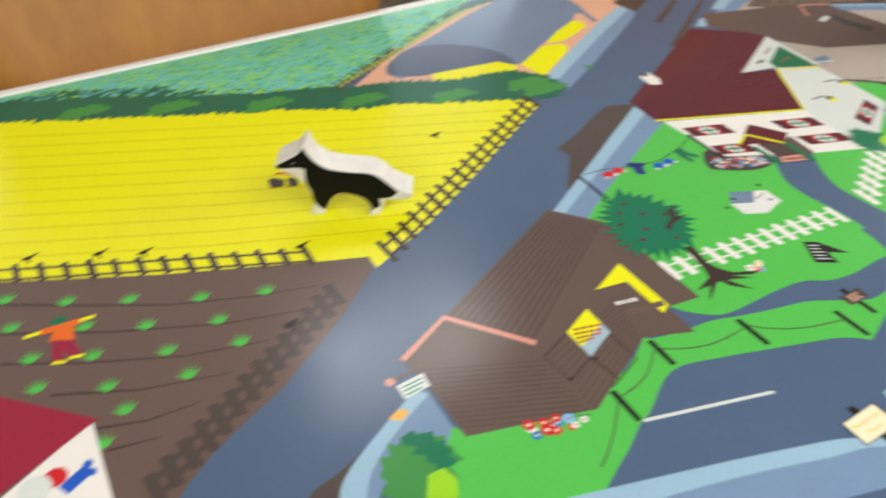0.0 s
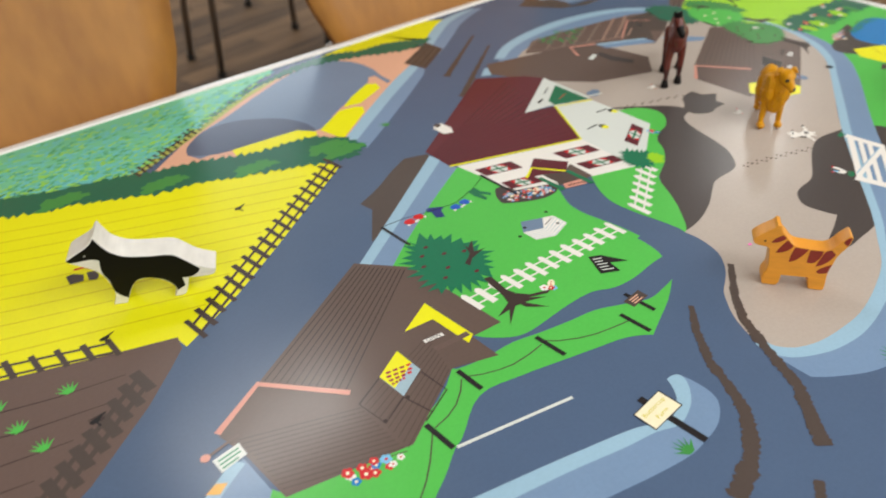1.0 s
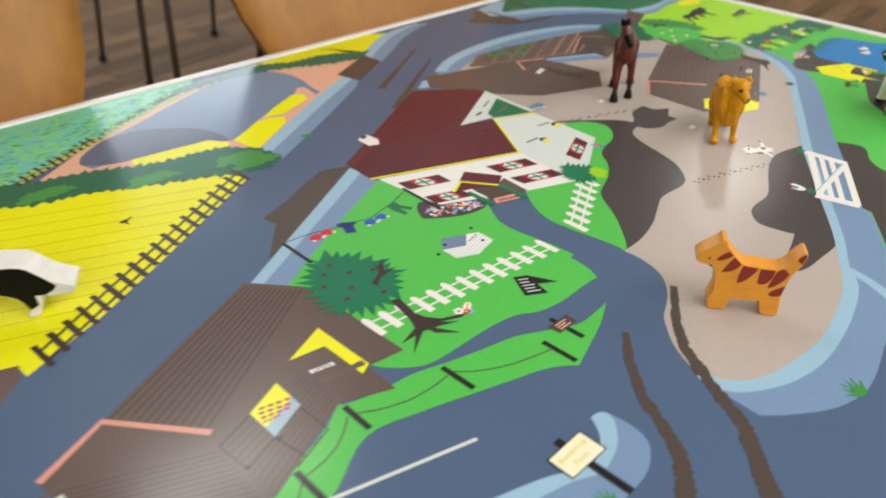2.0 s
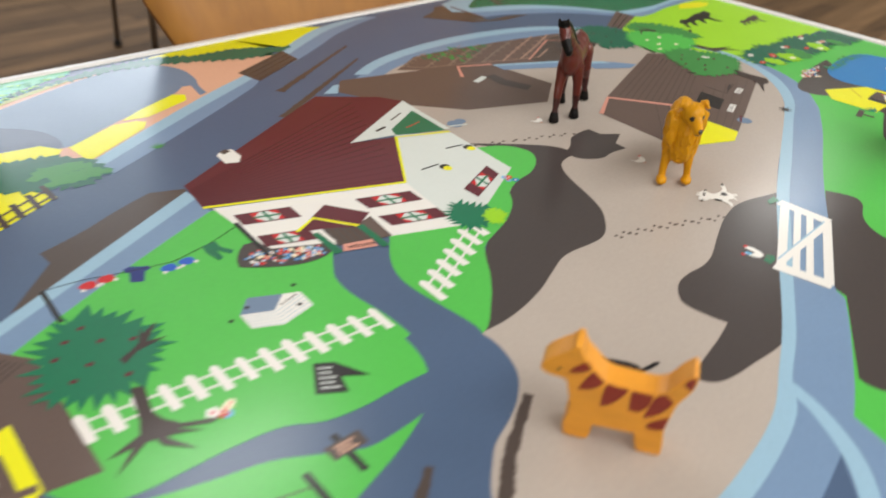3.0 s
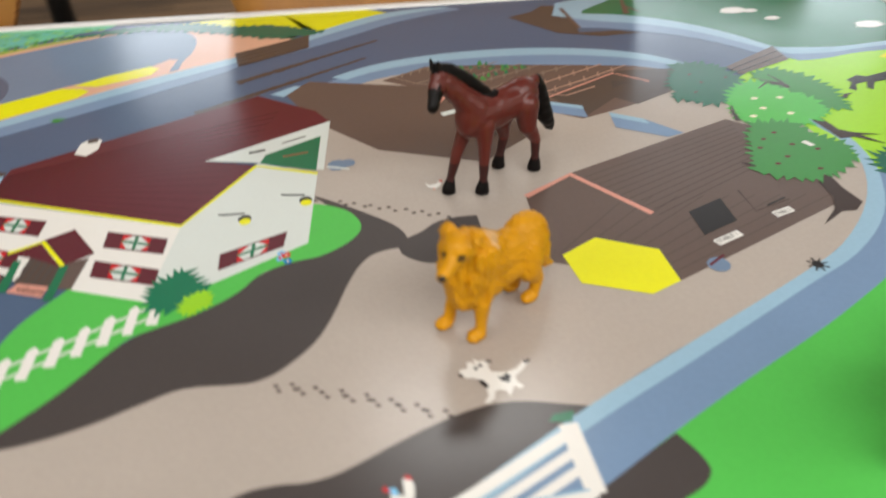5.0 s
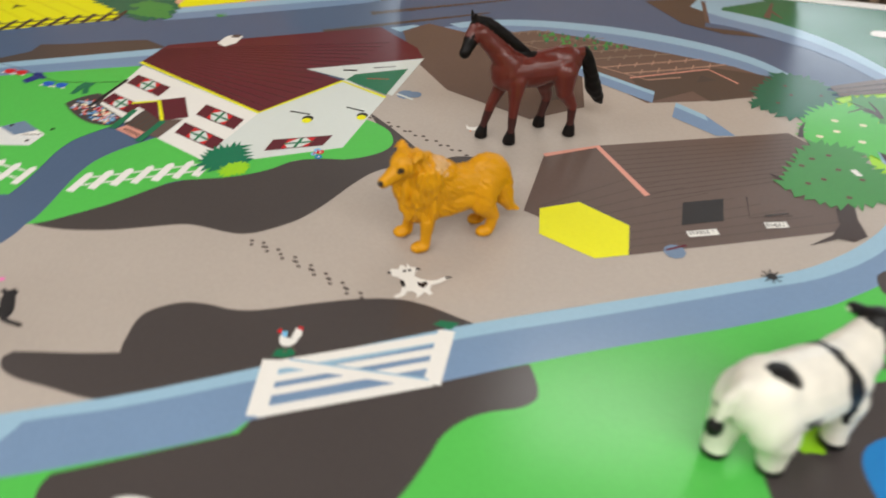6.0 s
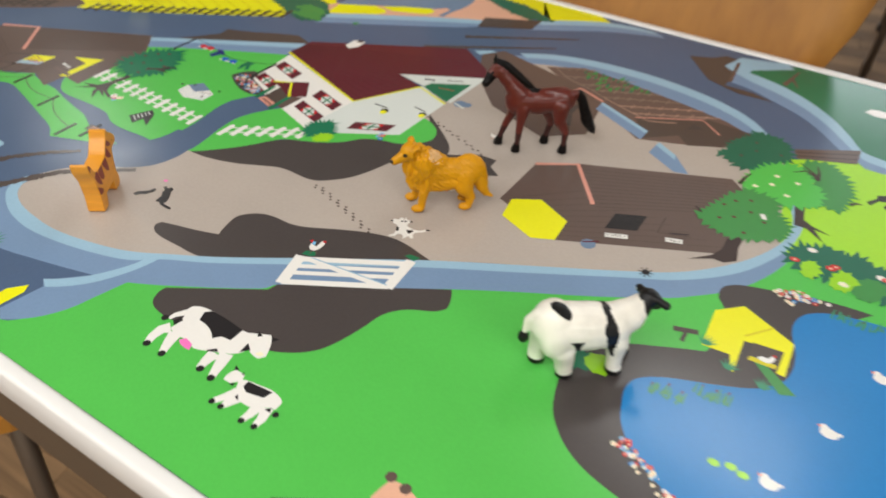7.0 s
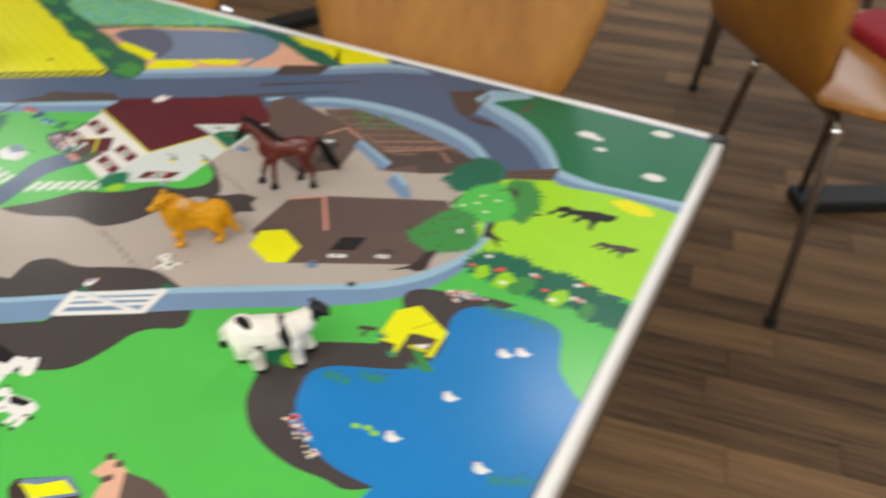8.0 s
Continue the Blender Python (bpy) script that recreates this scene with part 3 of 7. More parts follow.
def drawing(name, mats, layer, parent=None, label=""):
    """Starts a drawing of several inks; returns a function that adds outlines and one that closes it."""
    bm = bmesh.new()
    z = [level(layer)]

    def fill(pts, m=0, soft=False, jag=0):
        z[0] += 1e-6
        if soft:
            pts = rounded(pts)
        if jag:
            pts = leafy(pts, jag, 0.007, rng_ink)
        flat(bm, pts, z[0], m)

    def line(pts, w, m=0, w1=None):
        z[0] += 3e-7
        strip(bm, pts, w, z[0], m, w1)

    def dot(c, r, m=0, n=9, squash=1.0):
        z[0] += 1e-7
        flat(bm, [(c[0] + r * math.cos(k * math.tau / n), c[1] + r * squash * math.sin(k * math.tau / n)) for k in range(n)], z[0], m)

    def done():
        ob = part(name, bm, [INK[k] for k in mats], parent or play_table, label)
        return ob

    return fill, line, dot, done


def fence(name, a, b, n, post, wide, rails, mat, layer=6, rail=0.0022, taper=1.0):
    """A drawn fence: n posts from a to b, each leaning along post, and rails at the given heights."""
    body = None
    for r in rails:
        fill, line, dot, done = drawing("rail" if body else name, [mat], layer, body)
        o = (post[0] * (r - 0.5), post[1] * (r - 0.5))
        line([(a[0] + o[0], a[1] + o[1]), (b[0] + o[0], b[1] + o[1])], rail)
        ob = done()
        body = body or ob
    for i in range(n):
        fill, line, dot, done = drawing("post", [mat], layer, body)
        c = mix2(a, b, i / (n - 1))
        k = (1 + (taper - 1) * i / (n - 1)) * rng_ink.uniform(0.92, 1.08)
        s = rng_ink.uniform(-0.08, 0.08) * wide
        line([(c[0] - post[0] / 2 * k, c[1] - post[1] / 2 * k), (c[0] + post[0] / 2 * k + s, c[1] + post[1] / 2 * k - s)], wide * rng_ink.uniform(0.9, 1.08))
        done()
    return body


def picket_fence(a, b, n, post):
    """A drawn white fence of n pickets with pointed tops on two thin rails."""
    body = None
    for r in (-0.2, 0.22):
        fill, line, dot, done = drawing("rail" if body else "printed_picket_fence", ["WALL"], 7, body)
        line([(a[0] + post[0] * r, a[1] + post[1] * r), (b[0] + post[0] * r, b[1] + post[1] * r)], 0.0015)
        ob = done()
        body = body or ob
    k = math.hypot(*post)
    e, f = (post[0] / k, post[1] / k), (-post[1] / k, post[0] / k)
    for i in range(n):
        fill, line, dot, done = drawing("picket", ["WALL"], 7, body)
        c = mix2(a, b, i / (n - 1))
        h, w = k / 2 * rng_ink.uniform(0.94, 1.06), 0.0027 * rng_ink.uniform(0.9, 1.1)
        fill([(c[0] + e[0] * u * h + f[0] * v * w, c[1] + e[1] * u * h + f[1] * v * w) for u, v in ((-1, 0), (-0.82, 0.8), (-0.7, 1), (1, 1), (1, -1), (-0.7, -1), (-0.82, -0.8))])
        done()
    return body


def flowers(name, area, n, layer, size=0.0022, parent=None):
    """A clump of small drawn flowers inside a four-cornered area."""
    fill, line, dot, done = drawing(name, ["CREAM", "RED", "SKYBLUE", "WALL", "POND"], layer, parent)
    for i in range(n):
        c = quad_at(area, rng_ink.random(), rng_ink.random())
        m, r, a0 = rng_ink.choice((0, 0, 1, 1, 2, 3, 4)), size * rng_ink.uniform(0.55, 0.95), rng_ink.random()
        for k in range(5):
            a = a0 + k * math.tau / 5
            dot((c[0] + 0.6 * r * math.cos(a), c[1] + 0.6 * r * math.sin(a)), r * 0.48, m, 6)
        dot(c, r * 0.34, 0 if m in (1, 4) else 1, 5)
    return tagged(done(), kind="stuff")


def furrows(name, mat, layer, a0, a1, b0, b1, n, w, bow=0.0, parent=None):
    """n drawn lines, from a0-a1 to b0-b1."""
    for i in range(n):
        fill, line, dot, done = drawing(name, [mat], layer, parent)
        u = (i + 0.5) / n
        p, q = mix2(a0, b0, u), mix2(a1, b1, u)
        m = mix2(p, q, 0.5)
        line([p, (m[0], m[1] - bow), q], w)
        done()


def ragged(pts, w, w1, name="tyre_mark", mat="MUD", layer=4):
    """A muddy drawn mark with a broken edge, w wide at its start and w1 at its end."""
    p, left, right = [Vector(q) for q in pts], [], []
    fine = []
    for a, b in zip(p, p[1:]):
        k = max(1, round((b - a).length / 0.0016))
        fine += [a.lerp(b, i / k) for i in range(k)]
    fine.append(p[-1])
    for i, c in enumerate(fine):
        d = (fine[min(i + 5, len(fine) - 1)] - fine[max(i - 5, 0)]).normalized()
        half = (w + (w1 - w) * i / len(fine)) / 2
        nrm = Vector((-d.y, d.x))
        half *= 1 + 0.3 * noise.noise(Vector((c.x * 90, c.y * 90, 0)))
        left.append(c + nrm * half * rng_ink.uniform(0.7, 1.15))
        right.append(c - nrm * half * rng_ink.uniform(0.7, 1.15))
    fill, line, dot, done = drawing(name, [mat], layer)
    fill([(v.x, v.y) for v in left + right[::-1]])
    return done()


def tuft(name, c, r, mat, layer, parent=None):
    """A drawn tuft: one outline of six pointed blades fanning out from c."""
    fill, line, dot, done = drawing(name, [mat], layer, parent)
    pts = []
    for k in range(6):
        a, b = 0.5 + k * 0.42, 0.71 + k * 0.42
        pts.append((c[0] + r * math.cos(a), c[1] + r * math.sin(a) * 1.2))
        pts.append((c[0] + 0.42 * r * math.cos(b), c[1] + 0.42 * r * math.sin(b)))
    fill(pts[:-1] + [(c[0] - 0.22 * r, c[1] - 0.12 * r), (c[0] + 0.22 * r, c[1] - 0.12 * r)])
    return done()


def lettering(text, name, origin, along, up, mat, layer, parent=None):
    """Printed words: origin is the middle of the line, along its whole width, up its letter height."""
    cu = bpy.data.curves.new(name, "FONT")
    cu.body, cu.align_x, cu.align_y, cu.size, cu.resolution_u = text, "CENTER", "CENTER", 1.0, 3
    tmp = new(name + "_curve", cu)
    bpy.context.view_layer.update()
    me = bpy.data.meshes.new_from_object(tmp.evaluated_get(bpy.context.evaluated_depsgraph_get()))
    bpy.data.objects.remove(tmp)
    xs = [v.co.x for v in me.vertices]
    wide = max(xs) - min(xs)
    z = level(layer)
    for v in me.vertices:
        u, w = v.co.x / wide, v.co.y / 0.7
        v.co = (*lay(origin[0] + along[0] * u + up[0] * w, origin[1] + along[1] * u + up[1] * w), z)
    me.name = name
    me.materials.clear()
    me.materials.append(INK[mat])
    ob = new(name, me)
    ob.parent = parent or play_table
    return ob


# fields at the far left
furrows("straw_line", "STRAWLINE", 2, (-0.55, 0.363), (-0.156, 0.201), (-0.57, 0.185), (-0.329, 0.089), 11, 0.0011, 0.004)
for pts in ([(-0.5745, 0.1456), (-0.5285, 0.1195), (-0.4822, 0.0944), (-0.4331, 0.0761), (-0.3927, 0.066)], [(-0.5772, 0.1185), (-0.5178, 0.0876), (-0.4561, 0.0615), (-0.4119, 0.0499)], [(-0.5797, 0.0929), (-0.5371, 0.0701), (-0.4843, 0.0471), (-0.4382, 0.0354)], [(-0.5577, 0.0547), (-0.5132, 0.0343), (-0.4652, 0.0217)], [(-0.5416, 0.0195), (-0.5154, 0.0111), (-0.4866, 0.0095)], [(-0.5377, 0.0018), (-0.5114, -0.0033)]):
    fill, line, dot, done = drawing("soil_furrow", ["FURROW"], 2)
    line(pts, 0.0017, 0, 0.0006)
    done()
fence("printed_rail_fence", (-0.591, 0.184), (-0.388, 0.096), 15, v2((-0.473, 0.141), (-0.473, 0.121)), 0.0042, (0.25, 0.8), "MUD")
fence("printed_rail_fence", (-0.339, 0.075), (-0.133, 0.198), 19, v2((-0.301, 0.104), (-0.299, 0.081)), 0.0042, (0.3, 0.75), "FURROW")
fence("printed_field_fence", (-0.3876, 0.0529), (-0.5217, -0.0341), 14, v2((-0.458, 0.029), (-0.456, 0.007)), 0.0070, (0.3, 0.72), "MUD", 6, 0.0034)
fill, line, dot, done = drawing("crop_verge", ["VERGE"], 4)
line([(-0.277, 0.303), (-0.2097, 0.3335), (-0.1205, 0.3778), (-0.055, 0.4037)], 0.0085, 0, 0.0060)
done()
fence("printed_crop_fence", (-0.275, 0.304), (-0.19, 0.349), 13, v2((-0.226, 0.326), (-0.224, 0.311)), 0.0030, (0.5,), "FURROW", 6, 0.0012)
fence("printed_crop_fence", (-0.184, 0.352), (-0.10, 0.395), 12, v2((-0.226, 0.324), (-0.224, 0.313)), 0.0026, (0.5,), "LEAF", 6, 0.0010)
fill, line, dot, done = drawing("crop_stroke", ["CROPLINE", "SKYMINT", "CROPDARK"], 2, PRINT["printed_crop_field"])
crop = [(-0.56, 0.424), (-0.345, 0.326), (-0.275, 0.304), (-0.057, 0.417)]
for i in range(1500):
    c = quad_at(crop, rng_ink.random(), rng_ink.random())
    line([c, (c[0] + rng_ink.uniform(0.004, 0.008), c[1] + rng_ink.uniform(-0.004, 0.004))], 0.0030, rng_ink.choice((0, 1, 1, 2)), 0.0010)
done()
for p in ((-0.571, 0.149), (-0.538, 0.129), (-0.503, 0.112), (-0.463, 0.092), (-0.425, 0.078), (-0.571, 0.121), (-0.532, 0.101), (-0.499, 0.084), (-0.459, 0.067), (-0.564, 0.089), (-0.532, 0.074), (-0.493, 0.057), (-0.453, 0.043), (-0.564, 0.064), (-0.529, 0.046), (-0.487, 0.033), (-0.524, 0.025), (-0.539, 0.008)):
    tuft("seedling", (p[0], p[1] - 0.003), 0.0085, "GREEN", 4, PRINT["printed_ploughed_field"])
for p in ((-0.238, 0.189), (-0.389, 0.108), (-0.423, 0.041), (-0.554, 0.184), (-0.512, 0.166), (-0.485, 0.153)):
    fill, line, dot, done = drawing("printed_bird", ["BLACK"], 7)
    dot(p, 0.0035, 0, 8, 0.6)
    line([p, (p[0] + 0.008, p[1] + 0.003)], 0.003, 0, 0.0006)
    line([p, (p[0] + 0.001, p[1] - 0.006)], 0.0012)
    done()
# light patches in the hedge
for a in ((-0.418, 0.338), (-0.487, 0.366), (-0.343, 0.303), (-0.266, 0.271), (-0.191, 0.24), (-0.119, 0.228), (-0.111, 0.212)):
    ink("hedge_patch", "LEAF", 6, [(a[0] - 0.022, a[1] - 0.006), (a[0], a[1] - 0.008), (a[0] + 0.024, a[1] - 0.006), (a[0] + 0.014, a[1] + 0.007), (a[0] - 0.012, a[1] + 0.009)], 0, PRINT["printed_hedge"], 0.003)
# scarecrow shape and the red-roofed shed
fill, line, dot, done = drawing("printed_scarecrow", ["ORANGE", "CRIMSON", "YELLOW", "DKGREEN"], 7)
line([(-0.5652, 0.1081), (-0.5248, 0.1067)], 0.0030, 2)
line([(-0.5559, 0.1077), (-0.5334, 0.1065)], 0.0052, 0)
fill([(-0.5473, 0.1093), (-0.5372, 0.1075), (-0.5393, 0.0906), (-0.5525, 0.0974)], 0)
fill([(-0.5509, 0.0976), (-0.5397, 0.0923), (-0.537, 0.0765), (-0.5443, 0.0791), (-0.5463, 0.0867), (-0.5477, 0.0775), (-0.5532, 0.0801)], 1)
line([(-0.5534, 0.0787), (-0.5461, 0.0761)], 0.0024, 2)
line([(-0.5445, 0.0782), (-0.5363, 0.0766)], 0.0024, 2)
dot([(-0.5449, 0.1129)][0], 0.0050, 3, 8, 0.7)
done()
fill, line, dot, done = drawing("printed_crate", ["FURROW", "BARN"], 6)
fill([(-0.4259, 0.0443), (-0.4179, 0.0442), (-0.4178, 0.0387), (-0.4258, 0.0387)])
line([(-0.4257, 0.043), (-0.4172, 0.0422)], 0.0010, 1)
done()
shed = ink("printed_shed", "WALL", 4, [(-0.541, 0.025), (-0.541, -0.031)] + [(-0.62, -0.12), (-0.70, -0.10), (-0.588, -0.001)])
ink("roof", "CRIMSON", 5, [(-0.583, 0.068), (-0.538, 0.025), (-0.591, 0), (-0.72, 0.02), (-0.66, 0.10)], 0, shed)
fill, line, dot, done = drawing("shed_mural", ["RED", "BLUE", "WALLSHADE"], 6, shed)
line([(-0.5614, -0.0122), (-0.5473, -0.0046)], 0.0075, 1)
fill([(-0.5504, -0.0005), (-0.5468, 0.0014), (-0.5451, -0.0019), (-0.5473, -0.0046), (-0.5444, -0.007), (-0.5457, -0.0108), (-0.5496, -0.0086)], 1)
dot([(-0.5636, -0.0021)][0], 0.0062, 0, 8)
dot([(-0.5735, -0.0047)][0], 0.0085, 2)
done()
# a drawn tractor by the fence
fill, line, dot, done = drawing("printed_tractor", ["RED", "TARMAC", "YELLOW"], 7)
fill([(-0.376, 0.1962), (-0.3643, 0.191), (-0.3608, 0.1849), (-0.3664, 0.1778), (-0.3767, 0.1818), (-0.3804, 0.1871)], 2)
fill([(-0.3816, 0.1938), (-0.3762, 0.1935), (-0.3709, 0.1876), (-0.3736, 0.1799), (-0.3831, 0.1823)], 1, True)
fill([(-0.3682, 0.1889), (-0.3627, 0.1866), (-0.3625, 0.1798), (-0.3657, 0.1753), (-0.3706, 0.178)], 1, True)
line([(-0.374, 0.1981), (-0.3666, 0.1961), (-0.3615, 0.1874)], 0.0022, 0)
done()

# the road
for a, b in (((0.058, 0.222), (0.188, 0.308)), ((0.083, 0.273), (0.199, 0.346))):
    ragged([a, mix2(a, b, 0.5), b], 0.008, 0.003, layer=3)
fill, line, dot, done = drawing("printed_gate", ["MUD", "FURROW"], 5)
q = [(0.073, 0.335), (0.137, 0.368), (0.138, 0.338), (0.08, 0.305)]
fill(q)
for k in range(4):
    line([quad_at(q, 0.0, (k + 0.5) / 4), quad_at(q, 1.0, (k + 0.5) / 4)], 0.0012, 1)
done()
ragged([(-0.069, -0.144), (-0.09, -0.162), (-0.111, -0.186), (-0.121, -0.206), (-0.132, -0.223), (-0.148, -0.237), (-0.166, -0.247), (-0.178, -0.25), (-0.194, -0.254)], 0.0042, 0.013)
ragged([(-0.003, -0.137), (-0.035, -0.159), (-0.054, -0.177), (-0.067, -0.197), (-0.079, -0.218), (-0.089, -0.236), (-0.106, -0.253), (-0.117, -0.263), (-0.124, -0.271)], 0.0055, 0.011, layer=5)
ragged([(-0.15, -0.28), (-0.161, -0.287), (-0.175, -0.289)], 0.006, 0.009)
fill, line, dot, done = drawing("lane_line", ["WALLSHADE"], 4)
line([(-0.279, -0.122), (-0.2, -0.143)], 0.0022)
done()

tuft("grass_tuft", (-0.0462, 0.2235), 0.008, "LEAF", 6)
ink("wall_end", "COPING", 4, [(0.1122, 0.247), (0.1299, 0.2596), (0.1357, 0.2592), (0.1233, 0.2413)])

# the barn with the shop
barn = PRINT["printed_barn"]
furrows("barn_board", "LINE", 5, (-0.2155, 0.058), (-0.3332, 0.002), (-0.190, 0.027), (-0.2976, -0.0434), 12, 0.0008, 0, barn)
furrows("barn_board", "LINESOFT", 5, (-0.3679, -0.0285), (-0.3007, -0.0577), (-0.3686, -0.079), (-0.3019, -0.1062), 13, 0.0007, 0, barn)
furrows("barn_board", "LINESOFT", 5, (-0.2274, -0.0369), (-0.2976, -0.057), (-0.2396, -0.0739), (-0.2996, -0.105), 10, 0.0006, 0, barn)
fill, line, dot, done = drawing("barn_door", ["LINE"], 6, barn)
for pts in ([(-0.2536, -0.0615), (-0.2524, -0.0845), (-0.279, -0.0949)], [(-0.2761, -0.0707), (-0.2712, -0.0928)], [(-0.256, -0.0392), (-0.2999, -0.0566), (-0.2975, -0.0796), (-0.2761, -0.0707)]):
    line(pts, 0.0010)
for p in [(-0.2743, -0.0724), (-0.2968, -0.0781)]:
    dot(p, 0.0016, 0, 8)
done()
fill, line, dot, done = drawing("barn_ridge", ["PINK"], 6)
line([(-0.375, -0.018), (-0.336, 0.001), (-0.298, -0.045)], 0.0042)
done()
fill, line, dot, done = drawing("shop_awning", ["YELLOW", "SOIL"], 6)
fill([(-0.2062, -0.0114), (-0.2041, -0.0587), (-0.2122, -0.0631), (-0.2136, -0.0284), (-0.2366, -0.025)])
line([(-0.2331, -0.052), (-0.2131, -0.0549), (-0.2055, -0.0556)], 0.0046, 1)
done()
fill, line, dot, done = drawing("shop_window", ["YELLOW", "HAZE", "CRIMSON", "RED"], 6)
fill([(-0.2526, -0.0359), (-0.2525, -0.0596), (-0.2756, -0.0701), (-0.2762, -0.0468)], 1)
fill([(-0.2526, -0.0359), (-0.2526, -0.0511), (-0.2754, -0.0612), (-0.2762, -0.0468)], 0)
for row in ([(-0.271, -0.0472), (-0.2523, -0.0518)], [(-0.273, -0.0502), (-0.2543, -0.0554)], [(-0.2738, -0.0539), (-0.2568, -0.0576)], [(-0.2744, -0.0573), (-0.2638, -0.0585)]):
    for i in range(4):
        line([mix2(row[0], row[1], i / 4), mix2(row[0], row[1], i / 4 + 0.17)], 0.0019, 2 if i < 3 else 3)
done()
fill, line, dot, done = drawing("open_sign", ["WALL", "MUD"], 7)
fill([(-0.2331, -0.0399), (-0.2188, -0.0427), (-0.2189, -0.0462), (-0.2337, -0.0433)])
done()
lettering("OPEN", "open_lettering", [(-0.2262, -0.0431)][0], v2([(-0.2313, -0.042)][0], [(-0.2207, -0.0441)][0]), v2([(-0.2267, -0.0449)][0], [(-0.2252, -0.0413)][0]), "BLACK", 8)
fill, line, dot, done = drawing("barn_sign", ["WALLSHADE", "PINK", "REED", "SOIL"], 7)
fill([(-0.387, -0.0337), (-0.3691, -0.0324), (-0.3698, -0.0428), (-0.3869, -0.0448)])
line([(-0.3879, -0.0296), (-0.3659, -0.0269)], 0.0020, 3)
dot([(-0.3888, -0.0294)][0], 0.0030, 1)
for row in ([(-0.3847, -0.0364), (-0.371, -0.0356)], [(-0.3851, -0.0393), (-0.3713, -0.0384)], [(-0.3852, -0.0424), (-0.3745, -0.0416)]):
    line(row, 0.0012, 2)
done()
flowers("flower_clump", [(-0.336, -0.092), (-0.298, -0.1), (-0.303, -0.110), (-0.338, -0.102)], 15, 7, 0.0042)
# the wired verge
posts = ((-0.236, -0.077), (-0.236, -0.099)), ((-0.281, -0.097), (-0.281, -0.121)), ((-0.175, -0.09), (-0.174, -0.115)), ((-0.114, -0.115), (-0.113, -0.14))
for a, b in posts:
    fill, line, dot, done = drawing("fence_post", ["BLACK"], 6)
    line([a, b], 0.0038)
    done()
fill, line, dot, done = drawing("fence_wire", ["MUD"], 5)
line([(-0.174, -0.096), (-0.166, -0.1035), (-0.155, -0.1105), (-0.143, -0.1160), (-0.131, -0.1195), (-0.112, -0.124)], 0.0009)
for pts in ([(-0.2346, -0.0852), (-0.2261, -0.0903), (-0.2165, -0.0945), (-0.2056, -0.0976), (-0.1919, -0.0984), (-0.1777, -0.0975)], [(-0.2394, -0.0843), (-0.247, -0.0913), (-0.2567, -0.0976), (-0.2669, -0.101), (-0.2786, -0.1025)], [(-0.2799, -0.1019), (-0.2885, -0.1105), (-0.2972, -0.1189), (-0.308, -0.1277), (-0.3184, -0.1344)]):
    line(pts, 0.0009)
done()
fill, line, dot, done = drawing("signpost", ["BLACK", "MUD", "PEACH"], 7)
line([(-0.093, -0.103), (-0.092, -0.129)], 0.0038)
fill([(-0.101, -0.108), (-0.082, -0.107), (-0.082, -0.116), (-0.1, -0.117)], 1)
for k in range(3):
    line([(-0.0965, -0.1102 - 0.0022 * k), (-0.0865 - 0.002 * (k == 1), -0.1100 - 0.0022 * k)], 0.0010, 2)
done()
# lane wall and the farm sign
ink("printed_lane_wall", "FACE", 3, [(-0.1349, -0.1782), (-0.1331, -0.1939), (-0.1356, -0.2052), (-0.1426, -0.2123), (-0.1545, -0.218), (-0.1697, -0.2198), (-0.1859, -0.2198), (-0.2116, -0.2139), (-0.2442, -0.2044), (-0.2736, -0.1966), (-0.3376, -0.1526), (-0.244, -0.177), (-0.2061, -0.1886), (-0.1839, -0.1945), (-0.1697, -0.2001), (-0.1562, -0.1972), (-0.1483, -0.1929), (-0.14, -0.1846)], 1)
ink("printed_wall_coping", "COPING", 4, [(-0.1444, -0.1747), (-0.1378, -0.1754), (-0.1349, -0.1782), (-0.1371, -0.1852), (-0.1468, -0.1944), (-0.1561, -0.1992), (-0.1709, -0.2021), (-0.1857, -0.1958), (-0.2082, -0.1901), (-0.2458, -0.1785), (-0.2803, -0.1694), (-0.3389, -0.1543), (-0.3693, -0.1344), (-0.3416, -0.1411), (-0.2564, -0.165), (-0.224, -0.1748), (-0.1932, -0.1848), (-0.1715, -0.1953), (-0.1599, -0.1924), (-0.151, -0.1856)], 1)
ink("printed_lane_wall", "FACE", 3, [(-0.373, -0.044), (-0.373, -0.074), (-0.382, -0.083), (-0.397, -0.079), (-0.414, -0.081), (-0.427, -0.094), (-0.47, -0.20), (-0.444, -0.085), (-0.423, -0.065), (-0.395, -0.05)], 0)
ink("printed_wall_coping", "COPING", 4, [(-0.378, -0.041), (-0.374, -0.048), (-0.401, -0.062), (-0.422, -0.077), (-0.432, -0.091), (-0.475, -0.20), (-0.444, -0.085), (-0.436, -0.074), (-0.414, -0.06)], 1)
ink("lane_shadow", "MUD", 2, [(-0.416, -0.062), (-0.438, -0.07), (-0.458, -0.077), (-0.52, -0.17), (-0.442, -0.086), (-0.434, -0.072)], 1)
ink("printed_bush", "LEAF", 6, [(-0.405, -0.07), (-0.386, -0.073), (-0.38, -0.089), (-0.391, -0.102), (-0.407, -0.111), (-0.422, -0.097), (-0.418, -0.079)], 0, None, 0.006)
ink("bush_top", "BUSH", 7, [(-0.402, -0.066), (-0.391, -0.068), (-0.385, -0.077), (-0.381, -0.082), (-0.385, -0.096), (-0.393, -0.09), (-0.397, -0.077)], 0, None, 0.004)
